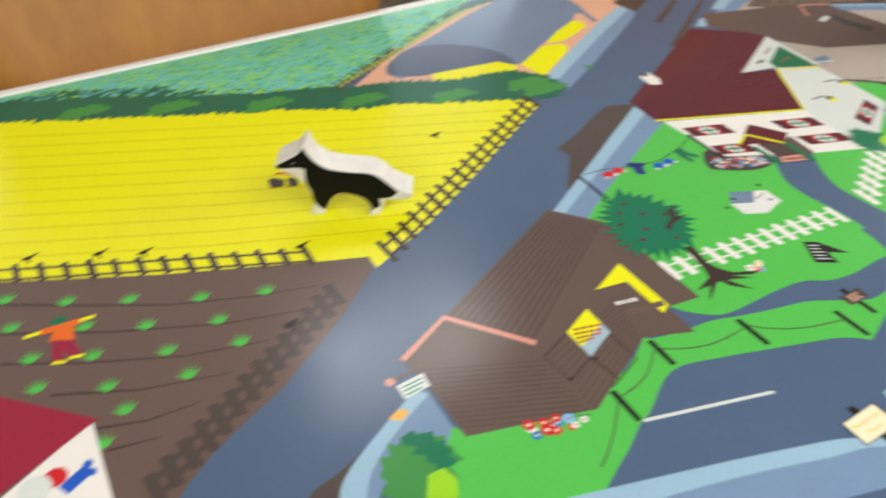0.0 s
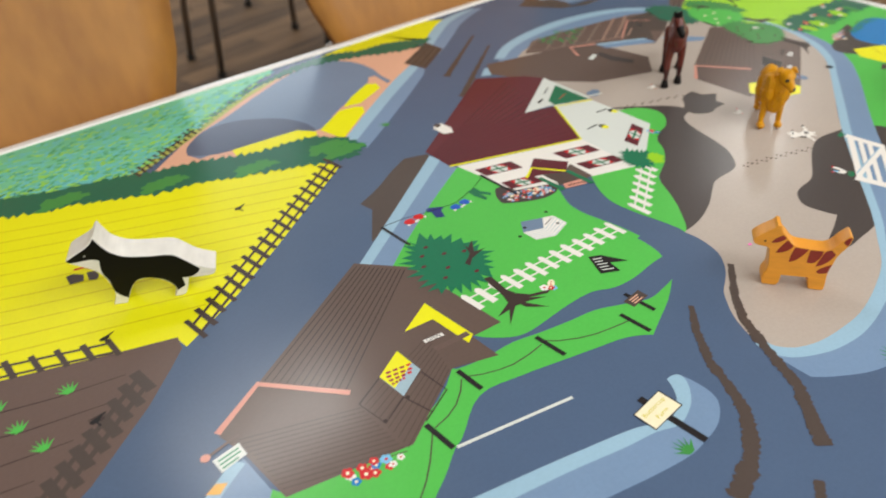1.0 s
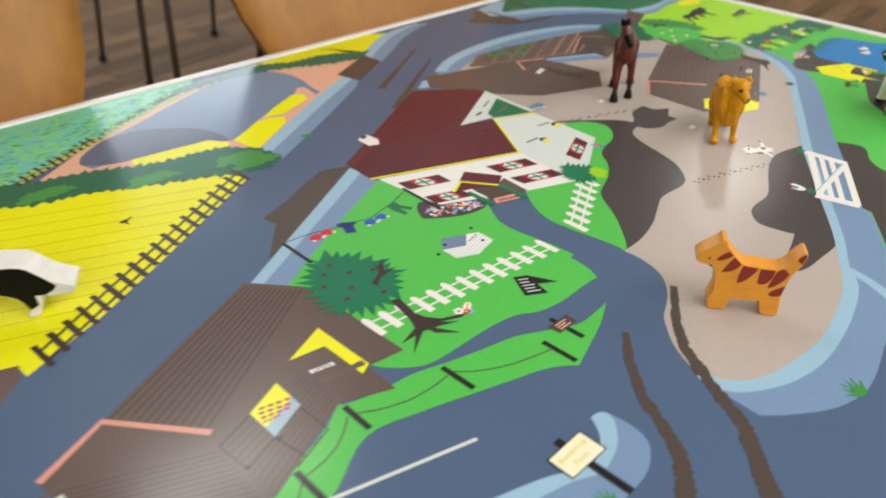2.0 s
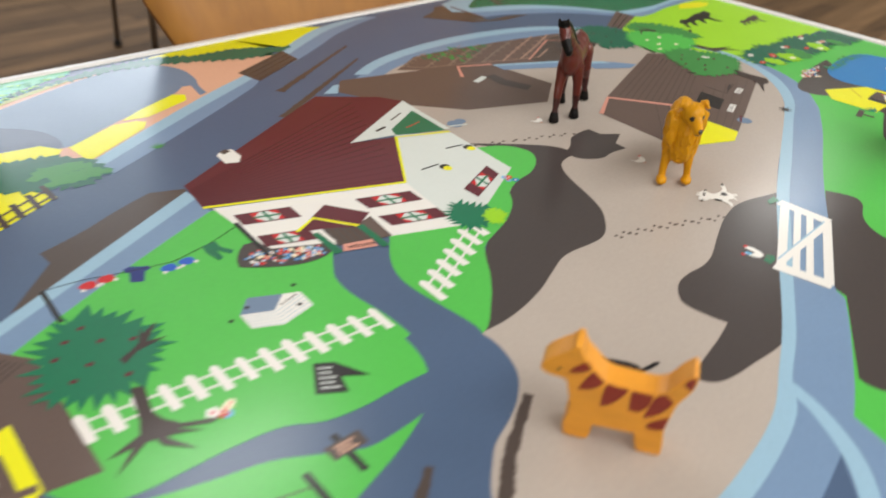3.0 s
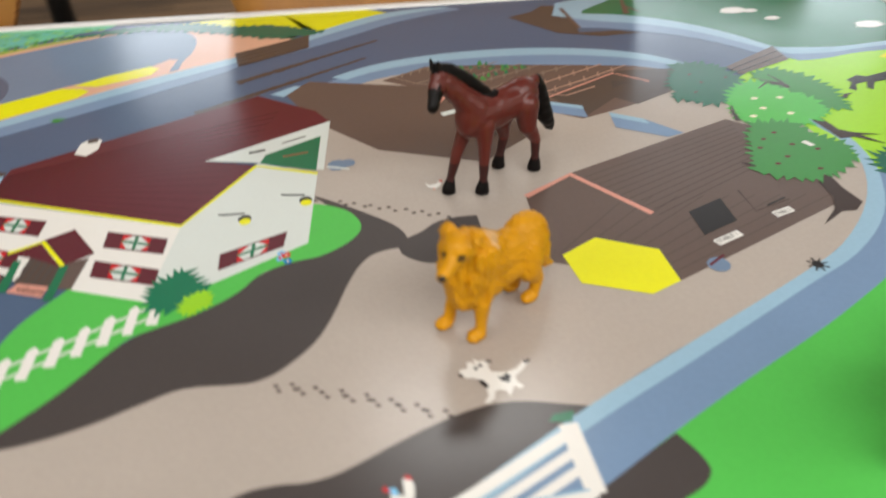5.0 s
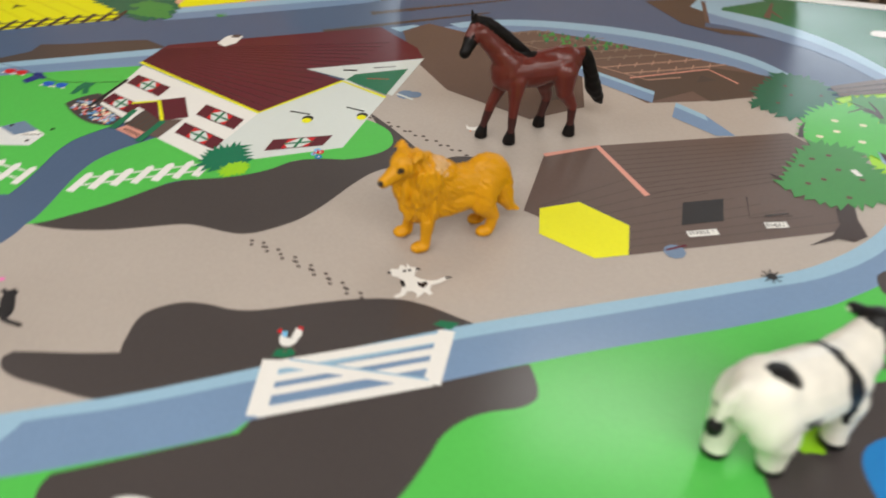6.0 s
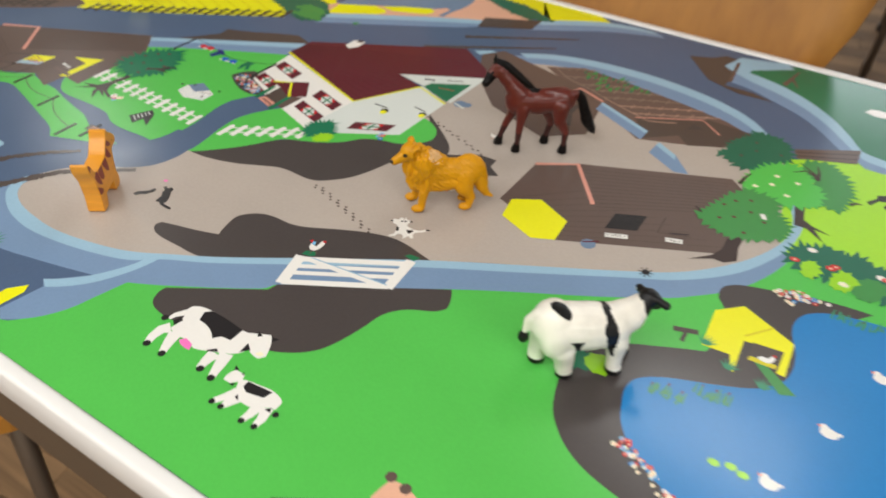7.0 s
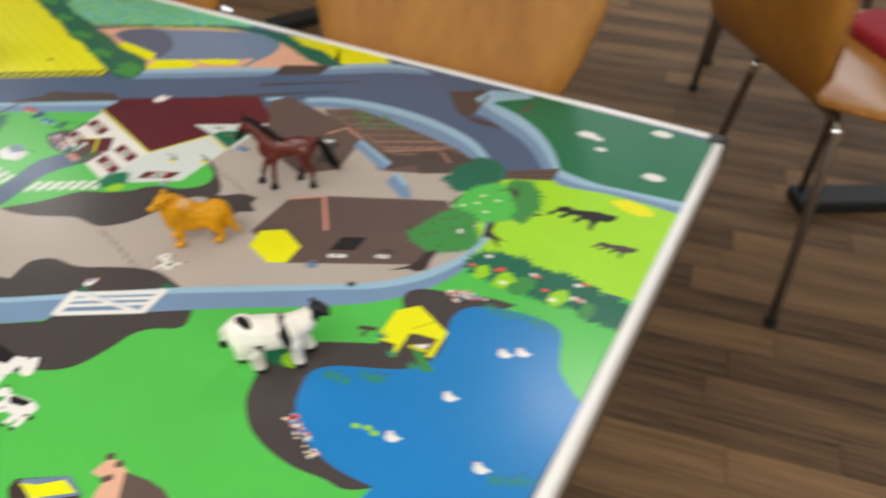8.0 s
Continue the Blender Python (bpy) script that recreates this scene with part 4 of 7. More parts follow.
ink("printed_apple_bush", "APPLE", 8, [(-0.399, -0.094), (-0.39, -0.094), (-0.387, -0.103), (-0.391, -0.112), (-0.401, -0.115), (-0.406, -0.105)], 1)
ink("printed_lamp", "AMBER", 6, [(-0.401, -0.052), (-0.393, -0.049), (-0.388, -0.053), (-0.395, -0.057)], 0)
fill, line, dot, done = drawing("farm_sign", ["BLACK", "CREAM"], 7)
line([(-0.171, -0.1724), (-0.1701, -0.22)], 0.0052)
fill([(-0.1564, -0.1767), (-0.1561, -0.1944), (-0.1852, -0.1949), (-0.1851, -0.178)], 0)
fill([(-0.1574, -0.1773), (-0.1571, -0.1938), (-0.1842, -0.1943), (-0.1841, -0.1786)], 1)
done()
al, upv = (0.0218, 0.0010), (-0.0001, 0.0032)
lettering("Buttercup", "farm_lettering", (-0.1708, -0.1831), al, upv, "STRAWLINE", 8)
lettering("Farm", "farm_lettering", (-0.1706, -0.1894), (al[0] * 0.5, al[1] * 0.5), upv, "STRAWLINE", 8)
tuft("grass_tuft", (-0.1840, -0.2182), 0.010, "LEAF", 7)
tuft("grass_tuft", (-0.0157, -0.2717), 0.012, "LEAF", 7)

# the lawn: tree, fence, beehive, sundial board, washing line
lawn_tree = ink("tree_crown", "BUSH", 9, [(-0.171, 0.044), (-0.161, 0.051), (-0.151, 0.048), (-0.142, 0.039), (-0.133, 0.023), (-0.131, 0.008), (-0.135, -0.005), (-0.143, -0.015), (-0.153, -0.019), (-0.166, -0.019), (-0.178, -0.014), (-0.188, -0.006), (-0.188, 0.006), (-0.186, 0.02), (-0.18, 0.034)], 0, None, 0.009, 0.008)
ink("tree_trunk", "TRUNK", 8, [(-0.155, -0.02), (-0.149, -0.022), (-0.152, -0.041), (-0.15, -0.048), (-0.144, -0.056), (-0.128, -0.063), (-0.133, -0.064), (-0.147, -0.058), (-0.137, -0.066), (-0.149, -0.061), (-0.153, -0.06), (-0.144, -0.075), (-0.156, -0.064), (-0.157, -0.059), (-0.161, -0.058), (-0.179, -0.07), (-0.167, -0.058), (-0.17, -0.058), (-0.179, -0.058), (-0.162, -0.052), (-0.159, -0.044)])
ink("branch", "TRUNK", 10, [(-0.152, 0.003), (-0.144, 0.007), (-0.14, 0.01), (-0.135, 0.022), (-0.136, 0.016), (-0.126, 0.022), (-0.136, 0.009), (-0.126, 0.007), (-0.143, 0.004), (-0.151, -0.002)], 0, lawn_tree)
for p in [(-0.16, 0.039), (-0.17, 0.032), (-0.155, 0.023), (-0.141, 0.015), (-0.178, 0.021), (-0.165, 0.008), (-0.175, -0), (-0.152, -0.01)]:
    ink("apple", "MAROON", 10, [(p[0] + 0.0024 * math.cos(k), p[1] + 0.0016 * math.sin(k)) for k in range(6)], 0, lawn_tree)
picket_fence((-0.1804, -0.0334), (-0.0280, -0.0450), 13, (0.0008, -0.0206))
picket_fence((0.0111, -0.0410), (0.0762, -0.0026), 7, (0.0004, -0.0215))
fill, line, dot, done = drawing("printed_beehive", ["WALL", "LAKE", "HAZE", "BLACK"], 7)
fill([(-0.088, 0.001), (-0.078, 0.013), (-0.051, 0.001), (-0.051, -0.014), (-0.072, -0.02), (-0.088, -0.013)], 0)
fill([(-0.088, 0.001), (-0.078, 0.013), (-0.06, 0.005), (-0.071, -0.006)], 1)
for k in range(5):
    line([mix2((-0.0875, -0.0015), (-0.0878, -0.0120), k / 4), mix2((-0.0713, -0.0078), (-0.0720, -0.0188), k / 4), mix2((-0.0514, -0.0010), (-0.0512, -0.0132), k / 4)], 0.0005, 2)
    dot(mix2((-0.065, -0.003), (-0.055, -0), k / 4), 0.0009, 3, 6)
for p in ((-0.051, 0.009), (-0.094, -0.001), (-0.057, -0.009), (-0.082, 0.005)):
    dot(p, 0.0016, 3, 6)
done()
board = ink("printed_board", "BLACK", 7, [(-0.076, -0.056), (-0.067, -0.061), (-0.072, -0.084), (-0.086, -0.076)])
ink("board_roof", "BLACK", 7, [(-0.067, -0.061), (-0.057, -0.08), (-0.07, -0.072)])
q = [(-0.076, -0.056), (-0.067, -0.061), (-0.072, -0.084), (-0.086, -0.076)]
for k in range(5):
    fill, line, dot, done = drawing("chalk_bar", ["WALLSHADE"], 8, board)
    line([quad_at(q, 0.18, 0.18 + 0.16 * k), quad_at(q, 0.82 - 0.12 * (k % 2), 0.18 + 0.16 * k)], 0.0010)
    done()
fill, line, dot, done = drawing("washing_line", ["BLACK"], 7)
line([(-0.1674, 0.0846), (-0.1667, 0.0503)], 0.0028)
line([(-0.1674, 0.0846), (-0.1453, 0.0825), (-0.1211, 0.0755), (-0.0969, 0.071), (-0.071, 0.0773), (-0.0505, 0.0858)], 0.0006)
done()
for pair, cloth in ([(-0.1447, 0.0754), (-0.1345, 0.076)], "RED"), ([(-0.1011, 0.0663), (-0.0901, 0.067)], "BLUE"):
    fill, line, dot, done = drawing("printed_bathing_suit", [cloth, "WALL"], 7)
    for p in pair:
        fill([(p[0] - 0.0055, p[1] + 0.001), (p[0] - 0.002, p[1] + 0.0035), (p[0] + 0.0035, p[1] + 0.003), (p[0] + 0.0045, p[1] - 0.002), (p[0] + 0.001, p[1] - 0.0045), (p[0] - 0.004, p[1] - 0.003)], 0, True)
        dot((p[0] - 0.004, p[1] - 0.0035), 0.0014, 1, 7)
        dot((p[0] + 0.004, p[1] - 0.0035), 0.0014, 1, 7)
    done()
ink("printed_shirt", "NAVY", 7, [(-0.124, 0.0796), (-0.1193, 0.0805), (-0.1147, 0.0772), (-0.11, 0.0747), (-0.1104, 0.0716), (-0.114, 0.0709), (-0.1182, 0.0612), (-0.1249, 0.0648), (-0.122, 0.0741), (-0.1242, 0.0756)])
fill, line, dot, done = drawing("printed_trousers", ["DKGREEN"], 7)
fill([(-0.0767, 0.0767), (-0.0676, 0.0776), (-0.0677, 0.0703), (-0.0627, 0.0622), (-0.0656, 0.0589), (-0.0712, 0.0673), (-0.071, 0.0583), (-0.0745, 0.0564), (-0.0773, 0.0681)])
done()
flowers("flower_clump", [(-0.134, -0.0545), (-0.120, -0.0550), (-0.119, -0.0640), (-0.129, -0.0635)], 7, 8, 0.0040)

# the farmhouse
house = PRINT["printed_farmhouse"]
furrows("roof_line", "ROOFLINE", 6, (-0.054, 0.148), (0.123, 0.221), (-0.056, 0.123), (0.078, 0.077), 16, 0.0005, 0, house)
fill, line, dot, done = drawing("roof_trim", ["YELLOW"], 8, house)
line([(-0.057, 0.12), (0.075, 0.073), (0.113, 0.138), (0.155, 0.123)], 0.0026)
done()
fill, line, dot, done = drawing("dormer", ["WALLSHADE", "DKGREEN", "BLACK", "RED"], 7, house)
fill([(0.077, 0.149), (0.161, 0.196), (0.159, 0.127), (0.114, 0.142)])
fill([(0.118, 0.152), (0.155, 0.174), (0.154, 0.127), (0.115, 0.141)], 1)
line([(0.106, 0.156), (0.117, 0.159)], 0.0028, 2)
line([(0.128, 0.167), (0.144, 0.175)], 0.0014, 2)
line([(0.13, 0.148), (0.147, 0.152)], 0.0008, 3)
done()
fill, line, dot, done = drawing("chimney", ["WALL", "MUD"], 8, house)
fill([(-0.017, 0.186), (-0.011, 0.192), (-0.003, 0.19), (-0.002, 0.176), (-0.008, 0.167), (-0.017, 0.171)])
fill([(-0.013, 0.191), (-0.007, 0.193), (-0.005, 0.187), (-0.012, 0.185)], 1)
done()


def window_drawing(q):
    fill, line, dot, done = drawing("window", ["MAROON", "WALLSHADE", "DKGREEN", "RED"], 7, house)
    fill(q)
    fill(sub_quad(q, 0.27, 0.73, 0.08, 0.92), 1)
    for u in (0.27, 0.73):
        s = 0.16 if u < 0.5 else -0.16
        fill([quad_at(q, u, 0.08), quad_at(q, u + s, 0.08), quad_at(q, u, 0.5)], 3)
        fill([quad_at(q, u, 0.92), quad_at(q, u, 0.5), quad_at(q, u + s * 0.7, 0.92)], 3)
    line([quad_at(q, 0.5, 0.08), quad_at(q, 0.5, 0.92)], 0.0020, 2)
    line([quad_at(q, 0.27, 0.5), quad_at(q, 0.73, 0.5)], 0.0020, 2)
    return done()


for q in ([(-0.045, 0.1), (-0.009, 0.089), (-0.009, 0.073), (-0.045, 0.085)], [(0.032, 0.073), (0.07, 0.061), (0.07, 0.046), (0.033, 0.057)], [(-0.044, 0.068), (-0.014, 0.058), (-0.013, 0.043), (-0.045, 0.054)], [(0.032, 0.045), (0.071, 0.032), (0.071, 0.018), (0.033, 0.03)], [(0.103, 0.042), (0.14, 0.06), (0.139, 0.045), (0.104, 0.027)]):
    window_drawing(q)
porch = ink("porch", "MUD", 8, [(-0.006, 0.054), (0.016, 0.044), (0.015, 0.023), (-0.008, 0.029)])
for nm, m, pts in (("porch_side", "BARN", [(0.016, 0.044), (0.028, 0.048), (0.026, 0.02), (0.015, 0.022)]), ("door_mat", "PINK", [(-0.005, 0.029), (0.013, 0.024), (0.012, 0.015), (-0.009, 0.022)]),
                   ("porch_roof", "MAROON", [(-0.021, 0.058), (0.011, 0.078), (0.03, 0.052), (0.015, 0.042), (-0.003, 0.067)])):
    ink(nm, m, 9, pts, 0, porch)
for nm, m, pts, w in (("porch_trim", "YELLOW", [(-0.021, 0.058), (-0.004, 0.067), (0.015, 0.042)], 0.0026), ("porch_post", "DKGREEN", [(-0.012, 0.05), (-0.012, 0.022)], 0.0055),
                      ("porch_post", "DKGREEN", [(0.016, 0.042), (0.016, 0.012)], 0.0050), ("door_frame", "WALL", [(-0.009, 0.052), (-0.008, 0.034)], 0.0030)):
    fill, line, dot, done = drawing(nm, [m], 10, porch)
    line(pts, w)
    done()
ink("porch_gable", "MAROON", 9, [(-0.0207, 0.0572), (-0.0046, 0.0657), (0.0134, 0.0413), (-0.0033, 0.0509)], 0, porch)
for u in (0.2, 0.4, 0.6, 0.8):
    fill, line, dot, done = drawing("door_board", ["BOARD"], 9, porch)
    line([mix2((-0.006, 0.052), (0.016, 0.042), u), mix2((-0.008, 0.030), (0.014, 0.024), u)], 0.0009)
    done()
lettering("welcome", "mat_lettering", (0.004, 0.022), v2((-0.004, 0.024), (0.012, 0.019)), v2((0.004, 0.019), (0.004, 0.024)), "BLACK", 11, house)
for a, b in (((0.096, 0.082), (0.112, 0.082)), ((0.133, 0.1), (0.148, 0.098))):
    fill, line, dot, done = drawing("lantern", ["BLACK", "YELLOW"], 8, house)
    line([a, b], 0.0016)
    dot((b[0] + 0.001, b[1] - 0.006), 0.0042, 0)
    dot((b[0] + 0.0015, b[1] - 0.009), 0.0036, 1)
    done()
bed = ink("printed_flower_bed", "TARMAC", 6, [(-0.068, 0.043), (-0.064, 0.054), (-0.055, 0.064), (-0.047, 0.063), (-0.043, 0.05), (-0.014, 0.037), (-0.013, 0.028), (-0.022, 0.024), (-0.036, 0.025), (-0.052, 0.032)], 1)
flowers("flower_clump", [(-0.061, 0.049), (-0.047, 0.057), (-0.046, 0.033), (-0.06, 0.039)], 40, 8, 0.0019, bed)
flowers("flower_clump", [(-0.046, 0.048), (-0.016, 0.036), (-0.02, 0.026), (-0.046, 0.032)], 80, 8, 0.0019, bed)
fill, line, dot, done = drawing("drainpipe", ["BLACK"], 9)
line([(-0.048, 0.09), (-0.048, 0.044)], 0.003)
done()
ink("printed_shrub", "BUSH", 8, [(0.0682, 0.0061), (0.0709, 0.0174), (0.0788, 0.0269), (0.0867, 0.0293), (0.0925, 0.0228), (0.0981, 0.0158), (0.101, 0.0115), (0.0898, 0.0036), (0.0859, -0.0035), (0.0752, -0.0022)], 0, None, 0.006, 0.0045)
ink("printed_apple_shrub", "APPLE", 9, [(0.0898, 0.0036), (0.0942, 0.0089), (0.1004, 0.0099), (0.1047, 0.0043), (0.1034, -0.0024), (0.0967, -0.0076), (0.0903, -0.0065), (0.0883, -0.0018)], 0, None, 0.003, 0.003)
flowers("printed_posy", [(0.136, 0.039), (0.147, 0.04), (0.143, 0.03), (0.136, 0.033)], 6, 8, 0.0028)
fill, line, dot, done = drawing("printed_churns", ["LAKE", "WALLSHADE"], 7)
dot((0.168, 0.132), 0.007, 0)
dot((0.175, 0.134), 0.005, 0)
line([(0.161, 0.131), (0.176, 0.126)], 0.002, 1)
done()

# the yard: prints, gate, cats, dog, hen
def paw_print(x, y, r):
    ink("paw_print", "MUD", 4, [(x + r * math.cos(k * 0.9), y + r * 0.75 * math.sin(k * 0.9)) for k in range(7)])


for i in range(14):
    u = i / 13
    p = mix2(mix2((0.146, -0.064), (0.182, -0.073), u), mix2((0.182, -0.073), (0.221, -0.089), u), u)
    side = 0.0013 if i % 2 else -0.0013
    for k in (-1, 1):
        paw_print(p[0] + side + k * 0.0010 + rng_ink.uniform(-0.0006, 0.0006), p[1] + side * 0.6 - k * 0.0016, 0.0014)
for i in range(17):
    p = mix2((0.155, 0.091), (0.236, 0.063), i / 16)
    paw_print(p[0] + rng_ink.uniform(-0.001, 0.001), p[1] + 0.0026 * (i % 2), 0.0016)
g = [(0.1988, -0.1442), (0.274, -0.0999), (0.2777, -0.1362), (0.2076, -0.1777)]
gate = None
for nm, a, b, w, m in (("field_gate", g[0], g[3], 0.009, "WALL"), ("gate_post", g[1], g[2], 0.0085, "WALL"), ("gate_bar", quad_at(g, 0, 0.12), quad_at(g, 1, 0.12), 0.0058, "WALL"),
                       ("gate_bar", quad_at(g, 0, 0.38), quad_at(g, 1, 0.38), 0.0045, "WALL"), ("gate_bar", quad_at(g, 0, 0.62), quad_at(g, 1, 0.62), 0.0045, "WALL"),
                       ("gate_bar", quad_at(g, 0, 0.95), quad_at(g, 1, 0.95), 0.0058, "WALL"), ("gate_brace", quad_at(g, 0.08, 0.1), quad_at(g, 0.95, 0.95), 0.0055, "WALL"),
                       ("brace_shadow", quad_at(g, 0.10, 0.05), quad_at(g, 0.97, 0.90), 0.0012, "COPING")):
    fill, line, dot, done = drawing(nm, [m], 7, gate)
    line([a, b], w)
    bar = done()
    gate = gate or bar
for pts in ([(0.1975, -0.1423), (0.1979, -0.1371), (0.2057, -0.1341), (0.2079, -0.1381), (0.2043, -0.1412)], [(0.2659, -0.0979), (0.2687, -0.094), (0.2783, -0.0928), (0.2758, -0.0991)]):
    ink("gate_cap", "DKGREEN", 8, pts)
fill, line, dot, done = drawing("printed_hen", ["WALL", "RED", "BARN", "SKYBLUE"], 9)
fill([(0.1964, -0.1317), (0.1952, -0.1278), (0.1985, -0.1286), (0.2012, -0.1285), (0.2008, -0.1245), (0.2005, -0.1212), (0.2026, -0.1203), (0.2049, -0.1234), (0.2051, -0.1278), (0.2044, -0.1318), (0.2018, -0.1345), (0.1987, -0.134)], 0, True)
fill([(0.1946, -0.125), (0.1975, -0.1245), (0.1989, -0.1284), (0.196, -0.1282)], 3)
fill([(0.2011, -0.1208), (0.2019, -0.1193), (0.2038, -0.1195), (0.2046, -0.1212), (0.2032, -0.1218)], 1, True)
fill([(0.192, -0.1262), (0.1934, -0.1232), (0.1957, -0.1268)], 1)
line([(0.2014, -0.1339), (0.2027, -0.1377), (0.2018, -0.1388)], 0.0008, 2)
line([(0.204, -0.132), (0.2062, -0.1354), (0.2078, -0.1354)], 0.0008, 2)
done()
fill, line, dot, done = drawing("printed_spotted_shape", ["WALL", "BLACK"], 9)
fill([(0.2298, -0.0664), (0.2304, -0.0631), (0.234, -0.0623), (0.2339, -0.0588), (0.2356, -0.0581), (0.238, -0.0601), (0.2371, -0.0561), (0.2397, -0.0584), (0.2435, -0.058), (0.2458, -0.0587), (0.2438, -0.0614), (0.2446, -0.0653), (0.2477, -0.0661), (0.2526, -0.0664), (0.2571, -0.0648), (0.2613, -0.0599), (0.2643, -0.0598), (0.2602, -0.0655), (0.2556, -0.0697), (0.2563, -0.0735), (0.2587, -0.0757), (0.2571, -0.0776), (0.2541, -0.0757), (0.2531, -0.0782), (0.2513, -0.0818), (0.2507, -0.0785), (0.2475, -0.077), (0.245, -0.0781), (0.2445, -0.0821), (0.2415, -0.0847), (0.2392, -0.0845), (0.2418, -0.08), (0.2411, -0.0753), (0.2392, -0.0703), (0.2361, -0.0687), (0.2333, -0.0687)])
fill([(0.2475, -0.0691), (0.2499, -0.0693), (0.2516, -0.0672), (0.2538, -0.0688), (0.2523, -0.0732), (0.2489, -0.0719)], 1, True)
fill([(0.2381, -0.0704), (0.2404, -0.0706), (0.2426, -0.0738), (0.2419, -0.0758), (0.2398, -0.0738)], 1, True)
for p in [(0.2304, -0.0666), (0.2379, -0.0627), (0.2403, -0.0612)]:
    dot(p, 0.0011, 1, 8)
line([(0.2611, -0.0613), (0.2643, -0.0598)], 0.0022, 1, 0.0012)
line([(0.2432, -0.0591), (0.2458, -0.0587)], 0.0016, 1)
done()
for pts in ([(0.0238, -0.1626), (0.0247, -0.1579), (0.0282, -0.1551), (0.0315, -0.1519), (0.0329, -0.1469), (0.0359, -0.1473), (0.0363, -0.1515), (0.0344, -0.154), (0.0335, -0.157), (0.0297, -0.1596), (0.0275, -0.1631)], [(0.0477, -0.159), (0.0471, -0.1551), (0.0464, -0.1512), (0.0427, -0.1469), (0.0421, -0.1436), (0.0377, -0.1412), (0.0388, -0.1389), (0.0419, -0.1402), (0.0439, -0.1375), (0.0481, -0.1392), (0.0481, -0.1418), (0.0512, -0.1456), (0.0549, -0.1508), (0.0565, -0.1551), (0.056, -0.1578), (0.0603, -0.1583), (0.0655, -0.1585), (0.068, -0.1598), (0.0663, -0.1613), (0.0598, -0.161), (0.0545, -0.1601), (0.0524, -0.1586)]):
    ink("printed_cat_shape", "BLACK", 5, pts)
ink("printed_petal", "MAUVE", 5, [(0.0318 + 0.0022 * math.cos(k), -0.1334 + 0.0015 * math.sin(k)) for k in range(6)])

for x, y, k in (0.2304, 0.0998, 0.9), (0.2439, 0.0017, 1.0):
    fill, line, dot, done = drawing("printed_chick", ["WALL", "RED", "ORANGE"], 5)
    fill([(x - 0.006 * k, y + 0.003 * k), (x - 0.003 * k, y), (x + 0.002 * k, y + 0.001 * k), (x + 0.004 * k, y + 0.004 * k), (x + 0.006 * k, y + 0.002 * k), (x + 0.004 * k, y - 0.003 * k), (x, y - 0.005 * k), (x - 0.004 * k, y - 0.003 * k)], 0, True)
    dot((x + 0.0055 * k, y + 0.0042 * k), 0.0012 * k, 1, 6)
    line([(x, y - 0.0045 * k), (x, y - 0.007 * k)], 0.0007, 2)
    done()

# stable
furrows("stable_board", "LINESOFT", 5, (0.327, 0.099), (0.449, 0.155), (0.363, 0.047), (0.446, 0.096), 11, 0.0007)
furrows("stable_board", "LINESOFT", 5, (0.293, 0.022), (0.341, 0.072), (0.356, -0.006), (0.482, 0.059), 9, 0.0005)
fill, line, dot, done = drawing("stable_ridge", ["PINK"], 6)
line([(0.287, 0.079), (0.32, 0.101), (0.359, 0.052)], 0.0040)
done()
fill, line, dot, done = drawing("stable_hatch", ["BLACK", "LINE"], 6)
fill([(0.381, 0.051), (0.405, 0.063), (0.406, 0.039), (0.382, 0.027)])
line([(0.419, 0.07), (0.421, 0.047), (0.446, 0.057)], 0.0007, 1)
line([(0.43, 0.052), (0.444, 0.059)], 0.0012)
done()
for c, w, txt in (((0.394, 0.023), ((0.386, 0.019), (0.403, 0.027)), "STABLE 1"), ((0.436, 0.044), ((0.43, 0.042), (0.443, 0.047)), "STABLE 2")):
    e = v2(w[0], w[1])
    n = math.hypot(*e)
    h = (-e[1] / n * 0.0028, e[0] / n * 0.0028)
    ink("stable_sign", "WALL", 6, [(w[0][0] - h[0], w[0][1] - h[1]), (w[1][0] - h[0], w[1][1] - h[1]), (w[1][0] + h[0], w[1][1] + h[1]), (w[0][0] + h[0], w[0][1] + h[1])])
    lettering(txt, "stable_lettering", c, (e[0] * 0.8, e[1] * 0.8), (h[0] * 1.1, h[1] * 1.1), "BLACK", 8)
fill, line, dot, done = drawing("printed_bucket", ["LAKE", "MAROON"], 7)
dot((0.38, 0), 0.0065, 0)
line([(0.375, 0), (0.386, 0.008)], 0.0018, 1)
done()
fill, line, dot, done = drawing("printed_spider", ["BLACK"], 7)
sp = (0.433, -0.006)
dot(sp, 0.0032)
for k in range(8):
    a = k * math.tau / 8 + 0.2
    line([sp, (sp[0] + 0.006 * math.cos(a), sp[1] + 0.006 * math.sin(a))], 0.0009)
done()
# barn behind the house, wall pieces and vegetable rows
fill, line, dot, done = drawing("barn_ridge", ["PINK"], 6)
line([(0.242, 0.212), (0.256, 0.236), (0.288, 0.223)], 0.0032)
done()
fill, line, dot, done = drawing("printed_pump", ["TARMAC", "WALLSHADE"], 6)
fill([(0.261, 0.201), (0.272, 0.201), (0.272, 0.183), (0.282, 0.16), (0.271, 0.154), (0.259, 0.178)])
line([(0.244, 0.195), (0.26, 0.201)], 0.006, 1)
done()
for q in ([(0.288, 0.222), (0.35, 0.195), (0.35, 0.176), (0.288, 0.205)], [(0.367, 0.182), (0.389, 0.169), (0.411, 0.145), (0.398, 0.141), (0.366, 0.159)]):
    ink("printed_wall_piece", "FACE", 5, q)
    ink("piece_coping", "COPING", 6, [q[0], q[1], mix2(q[1], q[2] if len(q) == 4 else q[3], 0.3), mix2(q[0], q[-1], 0.3)])
